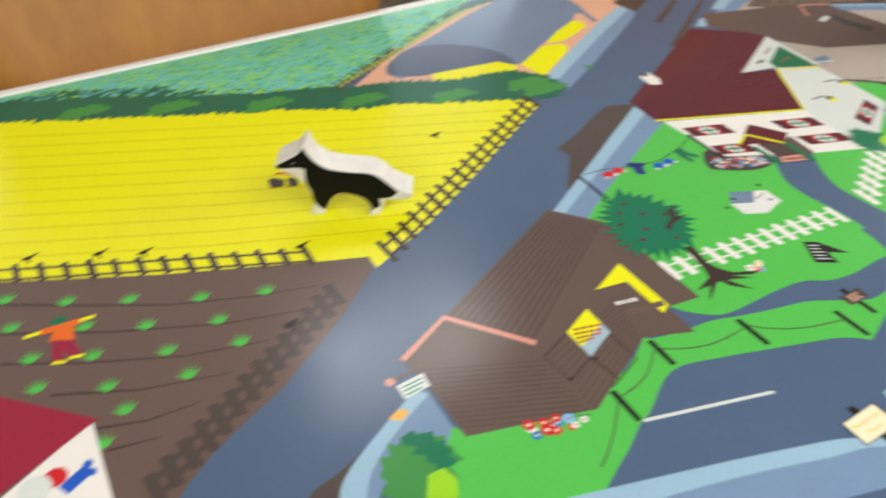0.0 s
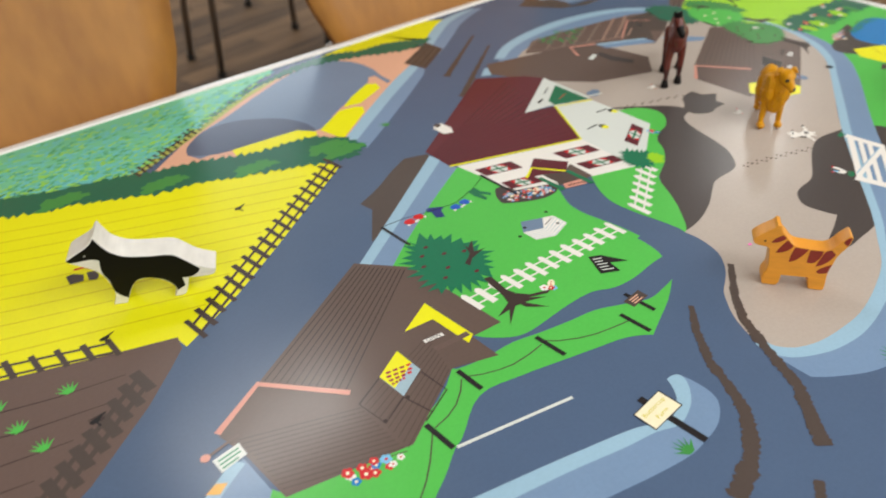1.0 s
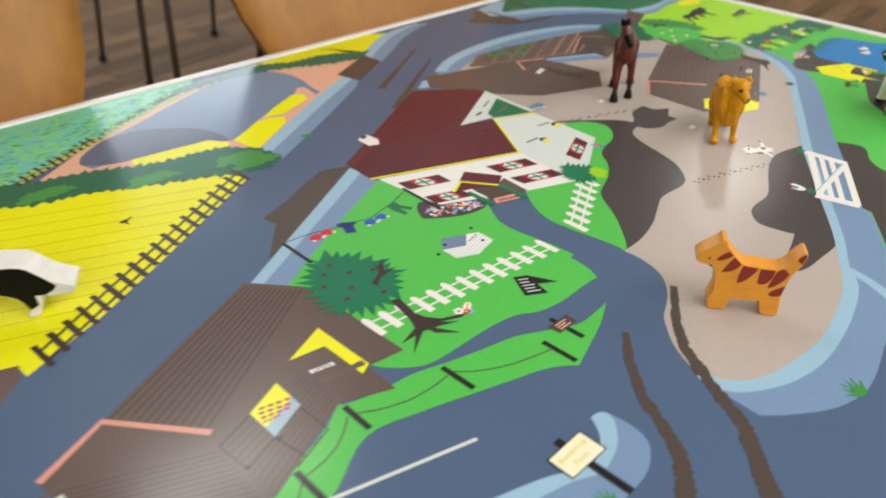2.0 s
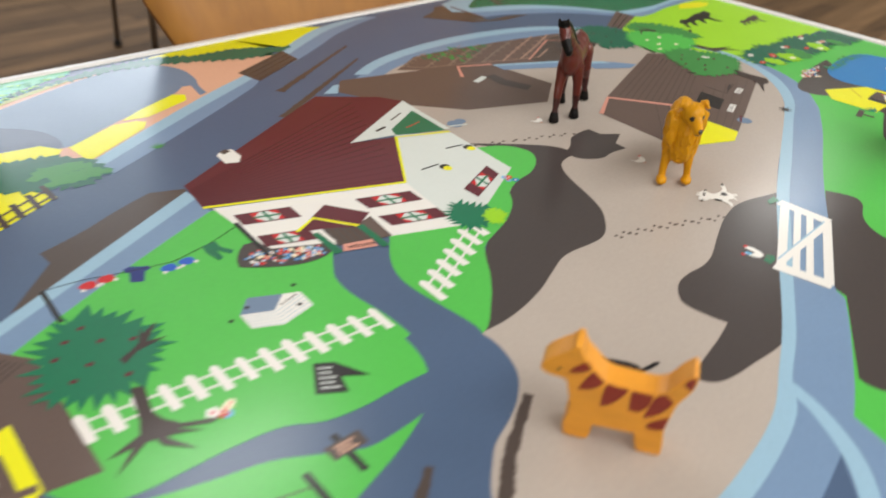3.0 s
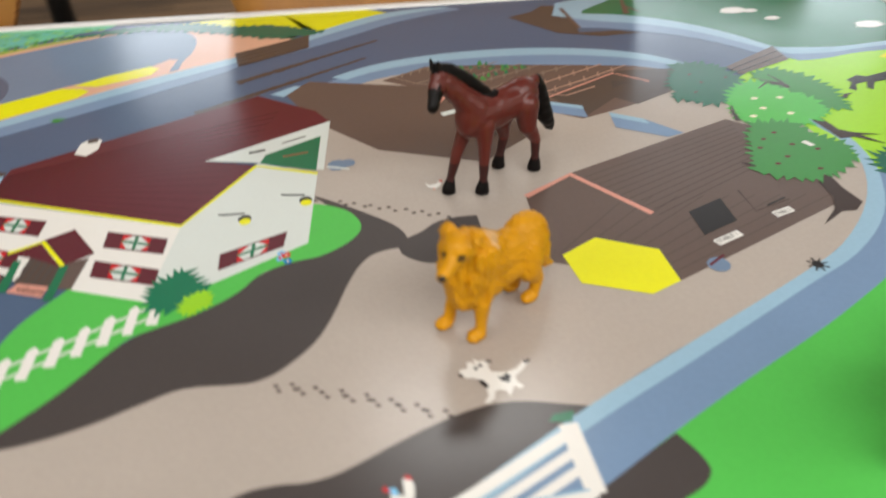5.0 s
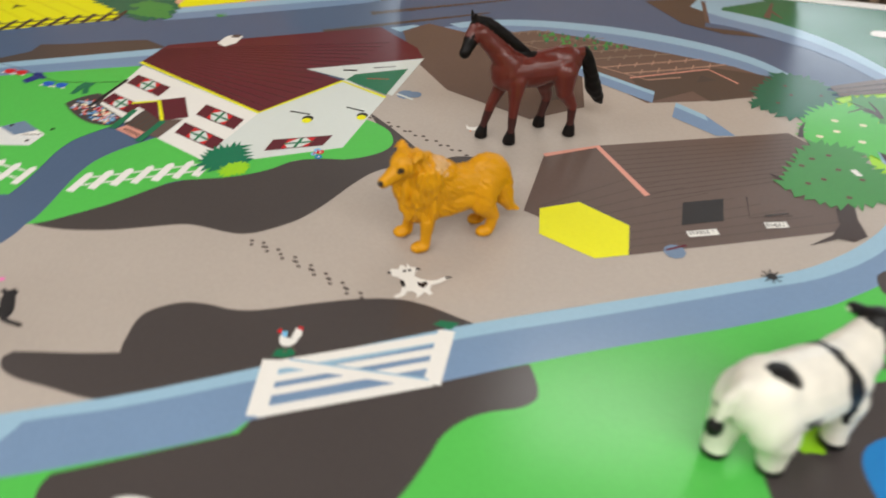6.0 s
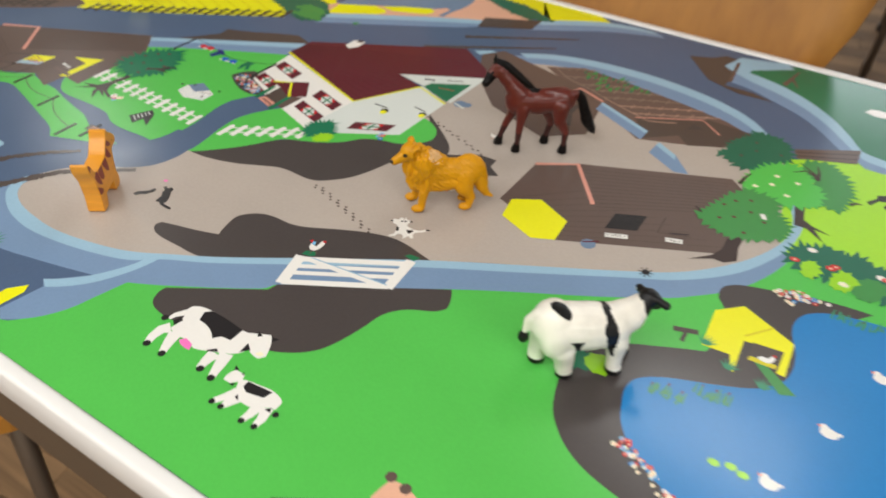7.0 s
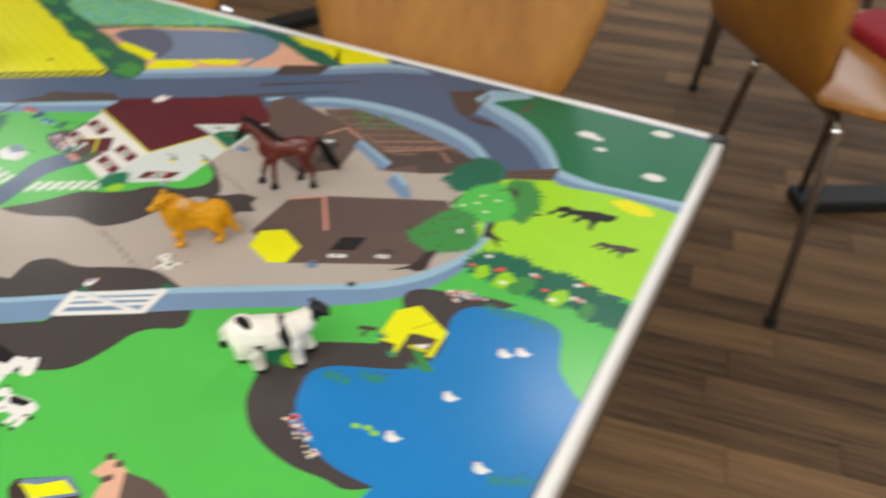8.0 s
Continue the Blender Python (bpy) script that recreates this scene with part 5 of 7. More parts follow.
# terraced vegetable rows: a pale line and short stakes each, stepping down
beds = [[(0.2106, 0.2648), (0.2302, 0.2754), (0.2551, 0.2849)], [(0.2285, 0.2508), (0.2617, 0.268), (0.2988, 0.2833)], [(0.2502, 0.2437), (0.2847, 0.2621), (0.3181, 0.2765)], [(0.2669, 0.2399), (0.3006, 0.2563), (0.334, 0.2725)], [(0.2839, 0.2322), (0.322, 0.2518), (0.3567, 0.2678)], [(0.3048, 0.2249), (0.3436, 0.2453), (0.3827, 0.2659)], [(0.3232, 0.2193), (0.3642, 0.2401), (0.4022, 0.2616)], [(0.3424, 0.2135), (0.3678, 0.2261)]]
for k, row in enumerate(beds):
    fill, line, dot, done = drawing("vegetable_furrow", ["STALK", "BUD"], 5)
    line(row, 0.0013 if k < 5 else 0.0017, 0 if k < 5 else 1)
    if k:
        line([beds[k - 1][0], row[0]], 0.0012, 0 if k < 5 else 1)
    if k < 7:
        for i in range(1, 6):
            p = mix2(row[0], row[-1], i / 6)
            line([(p[0] - 0.0005, p[1] - 0.0045), (p[0] + 0.0005, p[1] + 0.0045)], 0.0011, 0 if k < 5 else 1)
    done()
fill, line, dot, done = drawing("vegetable_leaf", ["BUSH", "LEAF"], 5)
for i in range(46):
    c = quad_at([(0.2302, 0.2754), (0.27, 0.2871), (0.3246, 0.2688), (0.2704, 0.2424)], rng_ink.random(), rng_ink.random())
    line([(c[0], c[1] - 0.002), (c[0] + rng_ink.uniform(-0.002, 0.002), c[1] + rng_ink.uniform(0.003, 0.007))], rng_ink.uniform(0.002, 0.004), rng_ink.choice((0, 1, 1)), 0.0008)
done()
fill, line, dot, done = drawing("printed_shed_front", ["MUD", "TARMAC", "PINK"], 4)
fill([(0.329, 0.213), (0.393, 0.252), (0.441, 0.25), (0.42, 0.208), (0.392, 0.192), (0.378, 0.205), (0.35, 0.179)])
fill([(0.38, 0.22), (0.383, 0.235), (0.395, 0.23)], 1)
line([(0.329, 0.213), (0.388, 0.248), (0.412, 0.229)], 0.0018, 2)
done()

# trees by the stable
dark_tree = ink("tree_crown", "HEDGE", 8, [(0.424, 0.208), (0.428, 0.229), (0.439, 0.251), (0.442, 0.258), (0.455, 0.26), (0.467, 0.254), (0.476, 0.246), (0.483, 0.232), (0.484, 0.219), (0.473, 0.208), (0.469, 0.203), (0.46, 0.186), (0.446, 0.183), (0.433, 0.191), (0.421, 0.196)], 0, None, 0.0062, 0.0066)
side_tree = ink("tree_crown", "LEAF", 8, [(0.494, 0.228), (0.506, 0.237), (0.515, 0.238), (0.531, 0.229), (0.539, 0.215), (0.545, 0.204), (0.545, 0.185), (0.543, 0.168), (0.535, 0.164), (0.522, 0.166), (0.515, 0.173), (0.513, 0.191), (0.499, 0.206)], 0, None, 0.0062, 0.0066)
light_tree = ink("tree_crown", "GREEN", 9, [(0.457, 0.158), (0.457, 0.179), (0.465, 0.2), (0.472, 0.21), (0.485, 0.217), (0.497, 0.215), (0.507, 0.204), (0.515, 0.19), (0.524, 0.182), (0.524, 0.163), (0.513, 0.155), (0.5, 0.146), (0.489, 0.145), (0.476, 0.148), (0.466, 0.152)], 0, None, 0.0062, 0.0066)
apple_tree = ink("tree_crown", "LEAF", 10, [(0.44, 0.089), (0.445, 0.109), (0.45, 0.127), (0.455, 0.14), (0.465, 0.153), (0.475, 0.153), (0.485, 0.151), (0.49, 0.15), (0.5, 0.13), (0.512, 0.117), (0.512, 0.098), (0.5, 0.091), (0.498, 0.086), (0.49, 0.082), (0.48, 0.079), (0.472, 0.076), (0.46, 0.078), (0.453, 0.081), (0.446, 0.085)], 0, None, 0.0062, 0.0066)
for tree, mat, r, pts in ((apple_tree, "MAROON", 0.0022, [(0.454, 0.118), (0.461, 0.129), (0.472, 0.137), (0.457, 0.097), (0.467, 0.105), (0.477, 0.12), (0.491, 0.112), (0.481, 0.088)]), (light_tree, "CREAM", 0.0030, [(0.48, 0.189), (0.468, 0.162), (0.48, 0.173), (0.499, 0.188), (0.496, 0.163)]), (dark_tree, "MAROON", 0.0016, [(0.441, 0.205), (0.451, 0.221), (0.447, 0.236), (0.473, 0.227)])):
    for p in pts:
        ink("fruit", mat, 11, [(p[0] + r * math.cos(k), p[1] + r * 0.7 * math.sin(k)) for k in range(6)], 0, tree)
ink("tree_trunk", "TRUNK", 7, [(0.472, 0.073), (0.483, 0.083), (0.484, 0.065), (0.488, 0.049), (0.48, 0.041), (0.471, 0.041), (0.454, 0.029), (0.468, 0.044), (0.473, 0.056)])
ink("tree_trunk", "TRUNK", 7, [(0.506, 0.152), (0.513, 0.159), (0.518, 0.136), (0.526, 0.131), (0.543, 0.126), (0.529, 0.127), (0.54, 0.113), (0.523, 0.125), (0.513, 0.124)])
ink("printed_dove", "WALL", 11, [(0.484, 0.122), (0.488, 0.124), (0.492, 0.117), (0.488, 0.116)])
for pts in ([(0.513, 0.203), (0.508, 0.213), (0.495, 0.222)], [(0.513, 0.205), (0.511, 0.217), (0.507, 0.228)], [(0.511, 0.209), (0.5, 0.214), (0.49, 0.205)], [(0.455, 0.157), (0.456, 0.17), (0.459, 0.18)], [(0.442, 0.096), (0.438, 0.099), (0.434, 0.101)], [(0.546, 0.182), (0.55, 0.187), (0.555, 0.188)]):
    fill, line, dot, done = drawing("branch", ["TRUNK"], 9, side_tree)
    line(pts, 0.0040, 0, 0.001)
    done()
rail_gate = ink("printed_rail_gate", "BARN", 6, [(0.48, 0.246), (0.535, 0.282), (0.537, 0.254), (0.487, 0.231)])
for a, b in zip([(0.484, 0.242), (0.486, 0.236)], [(0.535, 0.272), (0.536, 0.263)]):
    fill, line, dot, done = drawing("gate_gap", ["FURROW"], 7, rail_gate)
    line([a, b], 0.0016)
    done()
# lane mud and the little wall in the corner
ink("lane_mud", "MUD", 3, [(0.324, 0.383), (0.349, 0.395), (0.361, 0.409), (0.382, 0.406), (0.382, 0.336), (0.414, 0.336), (0.437, 0.328), (0.399, 0.325), (0.362, 0.338)])
for nm, pts, w, w1 in (("lane_post", [(0.384, 0.346), (0.378, 0.399)], 0.004, 0.004), ("twig", [(0.436, 0.375), (0.442, 0.415)], 0.006, 0.002), ("twig", [(0.44, 0.394), (0.45, 0.377)], 0.004, 0.001)):
    fill, line, dot, done = drawing(nm, ["BARN"], 6)
    line(pts, w, 0, w1)
    done()
for p, k in (((0.535, 0.368), 0.9), ((0.55, 0.365), 0.5), ((0.562, 0.344), 0.5), ((0.618, 0.415), 0.9), ((0.638, 0.317), 0.9)):
    ink("printed_sheep_shape", "WALL", 5, [(p[0] - 0.014 * k, p[1] - 0.004 * k), (p[0] - 0.010 * k, p[1] + 0.006 * k), (p[0] + 0.002, p[1] + 0.009 * k), (p[0] + 0.013 * k, p[1] + 0.006 * k), (p[0] + 0.015 * k, p[1] - 0.002 * k), (p[0] + 0.002, p[1] - 0.008 * k)], 1)
ink("printed_straw", "YELLOW", 4, [(0.61, 0.249), (0.626, 0.261), (0.653, 0.257), (0.664, 0.246), (0.641, 0.238)], 1)
grazer = [(0.563, 0.211), (0.574, 0.218), (0.581, 0.215), (0.593, 0.219), (0.607, 0.224), (0.618, 0.224), (0.628, 0.227), (0.629, 0.22), (0.623, 0.211), (0.614, 0.209), (0.611, 0.196), (0.613, 0.187), (0.607, 0.191), (0.605, 0.203), (0.598, 0.205), (0.591, 0.192), (0.588, 0.197), (0.592, 0.207), (0.582, 0.205), (0.574, 0.192), (0.571, 0.196), (0.576, 0.206), (0.566, 0.203), (0.561, 0.192), (0.557, 0.196), (0.564, 0.206)]
mid = (sum(q[0] for q in grazer) / len(grazer), sum(q[1] for q in grazer) / len(grazer))
ink("printed_horse_shape", "BLACK", 5, grazer)
foal = (0.644, 0.171)
ink("printed_foal_shape", "MUD", 5, [(foal[0] + 0.62 * (x - mid[0]), foal[1] + 0.62 * (y - mid[1])) for x, y in grazer])
ink("printed_yard_corner", "BEIGE", 1, [(0.374, 0.192), (0.449, 0.241), (0.49, 0.212), (0.526, 0.173), (0.506, 0.119), (0.434, 0.139)])
# the flowering hedge
ink("printed_bank", "GREEN", 1, [(0.509, 0.052), (0.511, 0.09), (0.54, 0.11), (0.695, 0.10), (0.695, -0.15), (0.635, 0.034), (0.541, 0.048)])
hedge = ink("printed_flower_hedge", "HEDGE", 6, [(0.519, 0.077), (0.522, 0.098), (0.533, 0.106), (0.543, 0.11), (0.557, 0.108), (0.569, 0.111), (0.581, 0.107), (0.595, 0.109), (0.604, 0.105), (0.615, 0.111), (0.628, 0.109), (0.636, 0.104), (0.65, 0.108), (0.66, 0.092), (0.664, 0.058), (0.658, 0.061), (0.645, 0.073), (0.633, 0.066), (0.619, 0.063), (0.594, 0.067), (0.58, 0.066), (0.564, 0.069), (0.549, 0.068), (0.533, 0.067)], 0, None, 0.0075, 0.007)
ink("printed_flower_hedge", "HEDGE", 6, [(0.639, 0.095), (0.665, 0.101), (0.695, 0.098), (0.701, 0.063), (0.678, 0.061), (0.651, 0.065)], 0, None, 0.006, 0.007)
ink("leaf_ball", "LEAF", 7, [(0.595, 0.081), (0.595, 0.072), (0.591, 0.063), (0.584, 0.059), (0.577, 0.06), (0.573, 0.066), (0.573, 0.076), (0.577, 0.084), (0.583, 0.089), (0.59, 0.088)], 0, hedge, 0.003)
ink("leaf_ball", "LEAF", 7, [(0.661, 0.076), (0.661, 0.068), (0.659, 0.062), (0.655, 0.059), (0.651, 0.061), (0.649, 0.067), (0.649, 0.075), (0.651, 0.081), (0.655, 0.084), (0.658, 0.082)], 0, hedge, 0.003)
ink("lime_ball", "APPLE", 8, [(0.574, 0.079), (0.574, 0.071), (0.571, 0.064), (0.566, 0.06), (0.56, 0.061), (0.556, 0.067), (0.556, 0.074), (0.559, 0.082), (0.564, 0.086), (0.57, 0.084)], 0, hedge, 0.003)
ink("lime_ball", "APPLE", 8, [(0.632, 0.081), (0.632, 0.073), (0.629, 0.066), (0.624, 0.062), (0.618, 0.063), (0.615, 0.069), (0.615, 0.077), (0.618, 0.084), (0.624, 0.088), (0.629, 0.087)], 0, hedge, 0.003)
ink("lime_ball", "APPLE", 8, [(0.546, 0.078), (0.547, 0.071), (0.545, 0.065), (0.541, 0.062), (0.536, 0.063), (0.533, 0.068), (0.532, 0.075), (0.534, 0.081), (0.538, 0.084), (0.543, 0.083)], 0, hedge, 0.003)
for p, m in zip([(0.535, 0.098), (0.526, 0.078), (0.553, 0.083), (0.556, 0.087), (0.589, 0.094), (0.593, 0.093), (0.608, 0.079), (0.634, 0.101), (0.64, 0.106), (0.638, 0.082), (0.645, 0.082), (0.643, 0.082), (0.566, 0.069), (0.62, 0.07)], ('WALL', 'RED', 'RED', 'RED', 'WALL', 'RED', 'RED', 'WALL', 'RED', 'WALL', 'WALL', 'RED', 'CREAM', 'CREAM')):
    ink("hedge_flower", m, 9, [(p[0] + 0.0040 * math.cos(k), p[1] + 0.0028 * math.sin(k)) for k in range(6)], 0, hedge, 0.001)
    ink("flower_eye", "CREAM", 10, [(p[0] + 0.0012 * math.cos(k), p[1] + 0.0010 * math.sin(k)) for k in range(6)], 0, hedge)
# pond side
flowers("flower_clump", [(0.52, 0.032), (0.541, 0.042), (0.565, 0.04), (0.538, 0.022)], 44, 6, 0.0024)
flowers("flower_clump", [(0.478, -0.17), (0.487, -0.162), (0.531, -0.19), (0.526, -0.197)], 50, 6, 0.0023)
for a, b in (((0.481, -0.115), (0.505, -0.11)), ((0.509, -0.098), (0.531, -0.095)), ((0.566, 0.031), (0.595, 0.032)), ((0.599, 0.036), (0.637, 0.035)), ((0.661, -0.141), (0.692, -0.127))):
    fill, line, dot, done = drawing("printed_reeds", ["REED", "MUD"], 6)
    for i in range(16):
        p = mix2(a, b, i / 15)
        x, y = p[0] + rng_ink.uniform(-0.002, 0.002), p[1] + rng_ink.uniform(-0.003, 0.003)
        k, lean = rng_ink.uniform(0.006, 0.011), rng_ink.uniform(-0.002, 0.002)
        line([(x, y - k * 0.5), (x + lean, y + k * 0.5)], 0.0021, 0, 0.0008)
        if i % 5 == 2:
            line([(x + lean, y + k * 0.5), (x + lean, y + k * 0.5 + 0.003)], 0.0013, 1)
    done()
for p in ((0.499, -0.054), (0.52, -0.068), (0.545, -0.072)):
    tuft("grass_tuft", p, 0.009, "REED", 7)
fill, line, dot, done = drawing("hen_house_front", ["STRAWLINE", "MUD", "WALL", "LEAF", "RED"], 6)
line([(0.52, -0.03), (0.535, -0.01)], 0.0018)
fill([(0.527, -0.033), (0.548, -0.03), (0.549, -0.051), (0.528, -0.053)], 1)
fill([(0.532, -0.05), (0.542, -0.05), (0.566, -0.066), (0.556, -0.071)], 3)
fill([(0.5285, -0.0515), (0.5475, -0.0498), (0.5475, -0.0455), (0.5290, -0.0470)], 0)
fill([(0.5335, -0.0455), (0.5365, -0.0425), (0.5400, -0.0428), (0.5425, -0.0385), (0.5448, -0.0400), (0.5440, -0.0445), (0.5410, -0.0472), (0.5360, -0.0470)], 2, True)
dot((0.5437, -0.0378), 0.0013, 4, 7)
done()
fill, line, dot, done = drawing("printed_signboard", ["MUD"], 6)
line([(0.474, -0.052), (0.491, -0.046)], 0.005)
line([(0.483, -0.05), (0.484, -0.061)], 0.003)
done()
for p in ((0.611, -0.017), (0.625, -0.008), (0.592, -0.085), (0.571, -0.145), (0.65, -0.137)):
    fill, line, dot, done = drawing("printed_duck_shape", ["WALL", "ORANGE"], 6)
    dot(p, 0.0060, 0, 12, 0.72)
    dot((p[0] - 0.0038, p[1] + 0.0034), 0.0029, 0, 9)
    dot((p[0] - 0.0067, p[1] + 0.0035), 0.0011, 1, 6)
    line([(p[0] + 0.003, p[1] + 0.001), (p[0] + 0.0078, p[1] + 0.0030)], 0.005, 0, 0.0015)
    done()
for p in ((0.538, -0.149), (0.548, -0.146), (0.556, -0.148)):
    ink("printed_duckling", "APPLE", 6, [(p[0] + 0.0042 * math.cos(k * 0.9), p[1] + 0.0028 * math.sin(k * 0.9)) for k in range(7)], 1)
# drawn cow and calf shapes, trough, and a pig shape
fill, line, dot, done = drawing("printed_cow_shape", ["WALL", "BLACK", "MAUVE", "CREAM"], 6)
line([(0.174, -0.24), (0.169, -0.247), (0.168, -0.252)], 0.006, 0, 0.003)
line([(0.176, -0.258), (0.172, -0.263), (0.172, -0.271), (0.174, -0.278)], 0.0105, 0, 0.0050)
line([(0.183, -0.259), (0.186, -0.269), (0.19, -0.279)], 0.0105, 0, 0.0050)
line([(0.22, -0.258), (0.22, -0.266), (0.221, -0.274)], 0.0105, 0, 0.0050)
line([(0.227, -0.254), (0.231, -0.266), (0.234, -0.276)], 0.0105, 0, 0.0050)
fill([(0.172, -0.239), (0.173, -0.233), (0.179, -0.23), (0.187, -0.229), (0.202, -0.229), (0.22, -0.231), (0.227, -0.23), (0.237, -0.241), (0.234, -0.248), (0.23, -0.252), (0.222, -0.256), (0.213, -0.26), (0.204, -0.263), (0.194, -0.26), (0.185, -0.261), (0.176, -0.258), (0.177, -0.251), (0.176, -0.246)], 0, True)
fill([(0.226, -0.23), (0.234, -0.226), (0.24, -0.223), (0.246, -0.23), (0.251, -0.241), (0.248, -0.245), (0.24, -0.244), (0.233, -0.239)], 0, True)
fill([(0.187, -0.241), (0.184, -0.233), (0.188, -0.229), (0.202, -0.229), (0.22, -0.231), (0.22, -0.243), (0.212, -0.244), (0.208, -0.249), (0.199, -0.243)], 1, True)
fill([(0.172, -0.252), (0.174, -0.246), (0.178, -0.248), (0.176, -0.255)], 1, True)
fill([(0.213, -0.259), (0.218, -0.254), (0.221, -0.256), (0.214, -0.26)], 1, True)
fill([(0.233, -0.248), (0.232, -0.238), (0.238, -0.242)], 1, True)
fill([(0.233, -0.23), (0.23, -0.225), (0.236, -0.227)], 1, True)
fill([(0.245, -0.228), (0.242, -0.224), (0.248, -0.223)], 1, True)
fill([(0.19, -0.263), (0.193, -0.259), (0.201, -0.261), (0.203, -0.266), (0.196, -0.266)], 2, True)
fill([(0.243, -0.243), (0.245, -0.239), (0.249, -0.24), (0.248, -0.243)], 3, True)
for p in [(0.174, -0.278), (0.19, -0.279), (0.222, -0.274), (0.234, -0.276), (0.165, -0.253)]:
    dot(p, 0.0030, 1, 8)
done()
fill, line, dot, done = drawing("printed_calf_shape", ["WALL", "BLACK"], 6)
line([(0.258, -0.274), (0.254, -0.282), (0.249, -0.29)], 0.0085, 0, 0.0042)
line([(0.262, -0.277), (0.259, -0.285), (0.257, -0.29)], 0.0085, 0, 0.0042)
line([(0.277, -0.276), (0.277, -0.284), (0.276, -0.291)], 0.0085, 0, 0.0042)
line([(0.283, -0.274), (0.286, -0.283), (0.286, -0.29)], 0.0085, 0, 0.0042)
fill([(0.251, -0.267), (0.255, -0.264), (0.267, -0.262), (0.276, -0.261), (0.285, -0.263), (0.288, -0.266), (0.288, -0.272), (0.28, -0.275), (0.275, -0.279), (0.267, -0.28), (0.258, -0.279)], 0, True)
fill([(0.242, -0.272), (0.241, -0.267), (0.243, -0.261), (0.251, -0.261), (0.253, -0.266), (0.248, -0.272)], 0, True)
fill([(0.257, -0.269), (0.257, -0.264), (0.277, -0.262), (0.275, -0.269), (0.262, -0.272)], 1, True)
fill([(0.282, -0.276), (0.285, -0.272), (0.287, -0.276)], 1, True)
fill([(0.259, -0.279), (0.259, -0.276), (0.263, -0.28)], 1, True)
fill([(0.247, -0.273), (0.251, -0.27), (0.251, -0.273)], 1, True)
fill([(0.242, -0.262), (0.24, -0.258), (0.245, -0.26)], 1, True)
fill([(0.249, -0.262), (0.249, -0.259), (0.251, -0.262)], 1, True)
for p in [(0.249, -0.29), (0.257, -0.29), (0.276, -0.291), (0.286, -0.29), (0.291, -0.275)]:
    dot(p, 0.0024, 1, 8)
done()
fill, line, dot, done = drawing("printed_trough", ["FURROW", "LAKE", "YELLOW"], 6)
fill([(0.344, -0.341), (0.332, -0.332), (0.33, -0.323), (0.366, -0.3), (0.387, -0.308), (0.391, -0.318)], 0)
fill([(0.333, -0.322), (0.366, -0.3), (0.387, -0.309), (0.357, -0.332)], 1)
fill([(0.336, -0.324), (0.349, -0.319), (0.365, -0.305), (0.382, -0.309), (0.355, -0.33)], 2)
done()
fill, line, dot, done = drawing("printed_pig_shape", ["PEACH", "BARN"], 6)
fill([(0.378, -0.29), (0.379, -0.282), (0.381, -0.273), (0.39, -0.271), (0.403, -0.275), (0.412, -0.288), (0.42, -0.304), (0.401, -0.317), (0.395, -0.3), (0.393, -0.289)], 0)
fill([(0.402, -0.276), (0.424, -0.273), (0.441, -0.274), (0.455, -0.28), (0.42, -0.304)], 1)
for p in ((0.38, -0.271), (0.392, -0.273)):
    dot(p, 0.004, 1, 7)
line([(0.391, -0.292), (0.396, -0.284)], 0.006, 1)
done()
ink("printed_hay_piece", "YELLOW", 5, [(0.056, -0.319), (0.044, -0.325), (0.045, -0.298), (0.055, -0.286), (0.059, -0.293)])

c = (0.445, -0.115)
ink("printed_lime_bush", "APPLE", 6, [(c[0] + 0.0105 * math.cos(k * 0.7), c[1] + 0.009 * math.sin(k * 0.7)) for k in range(9)], 0, None, 0.002)
c = (0.431, -0.119)
ink("printed_bush", "BUSH", 5, [(c[0] + 0.012 * math.cos(k * 0.7), c[1] + 0.009 * math.sin(k * 0.7)) for k in range(9)], 0, None, 0.003)


# ---- the room ----
X0, X1, Y0, Y1, HC = ROOM


def plaster(name, r, g, b, vary=0.04):
    c = srgb(r, g, b)
    m, n, l, bs = shader(name, c, 0.85)
    l.new(ramp(n, l, noise_tex(n, l, 2.2, 5), [(0.3, tint(c, 1 - vary)), (0.7, tint(c, 1 + vary))]), bs.inputs["Base Color"])
    bump(n, l, bs, noise_tex(n, l, 160, 3), 0.15, 0.002)
    return m


def wood(name, dark, light, scale, stretch, rough, coat, per_piece=None):
    """Wood grain along the object's x axis; per_piece picks a tone for each piece."""
    m, n, l, b = shader(name, light, rough, 0.0, coat)
    grain, ring = noise_tex(n, l, scale, 6, stretch), noise_tex(n, l, scale * 0.25, 3, stretch)
    add = n.new("ShaderNodeMath")
    add.operation = "ADD"
    l.new(grain, add.inputs[0]), l.new(ring, add.inputs[1])
    if per_piece:
        src = n.new("ShaderNodeObjectInfo").outputs["Random"] if per_piece == "object" else n.new("ShaderNodeNewGeometry").outputs["Random Per Island"]
        k = n.new("ShaderNodeMath")
        k.operation, k.inputs[1].default_value = "MULTIPLY_ADD", 0.55
        l.new(src, k.inputs[0]), l.new(add.outputs[0], k.inputs[2])
        value, lo, hi = k.outputs[0], 0.8, 1.75
    else:
        value, lo, hi = add.outputs[0], 0.65, 1.35
    mr = n.new("ShaderNodeMapRange")
    mr.inputs["From Min"].default_value, mr.inputs["From Max"].default_value = lo, hi
    l.new(value, mr.inputs["Value"])
    l.new(ramp(n, l, mr.outputs[0], [(0.0, dark), (1.0, light)]), b.inputs["Base Color"])
    bump(n, l, b, grain, 0.12, 0.001)
    b.inputs["Specular IOR Level"].default_value = 0.5 if coat else 0.25
    return m


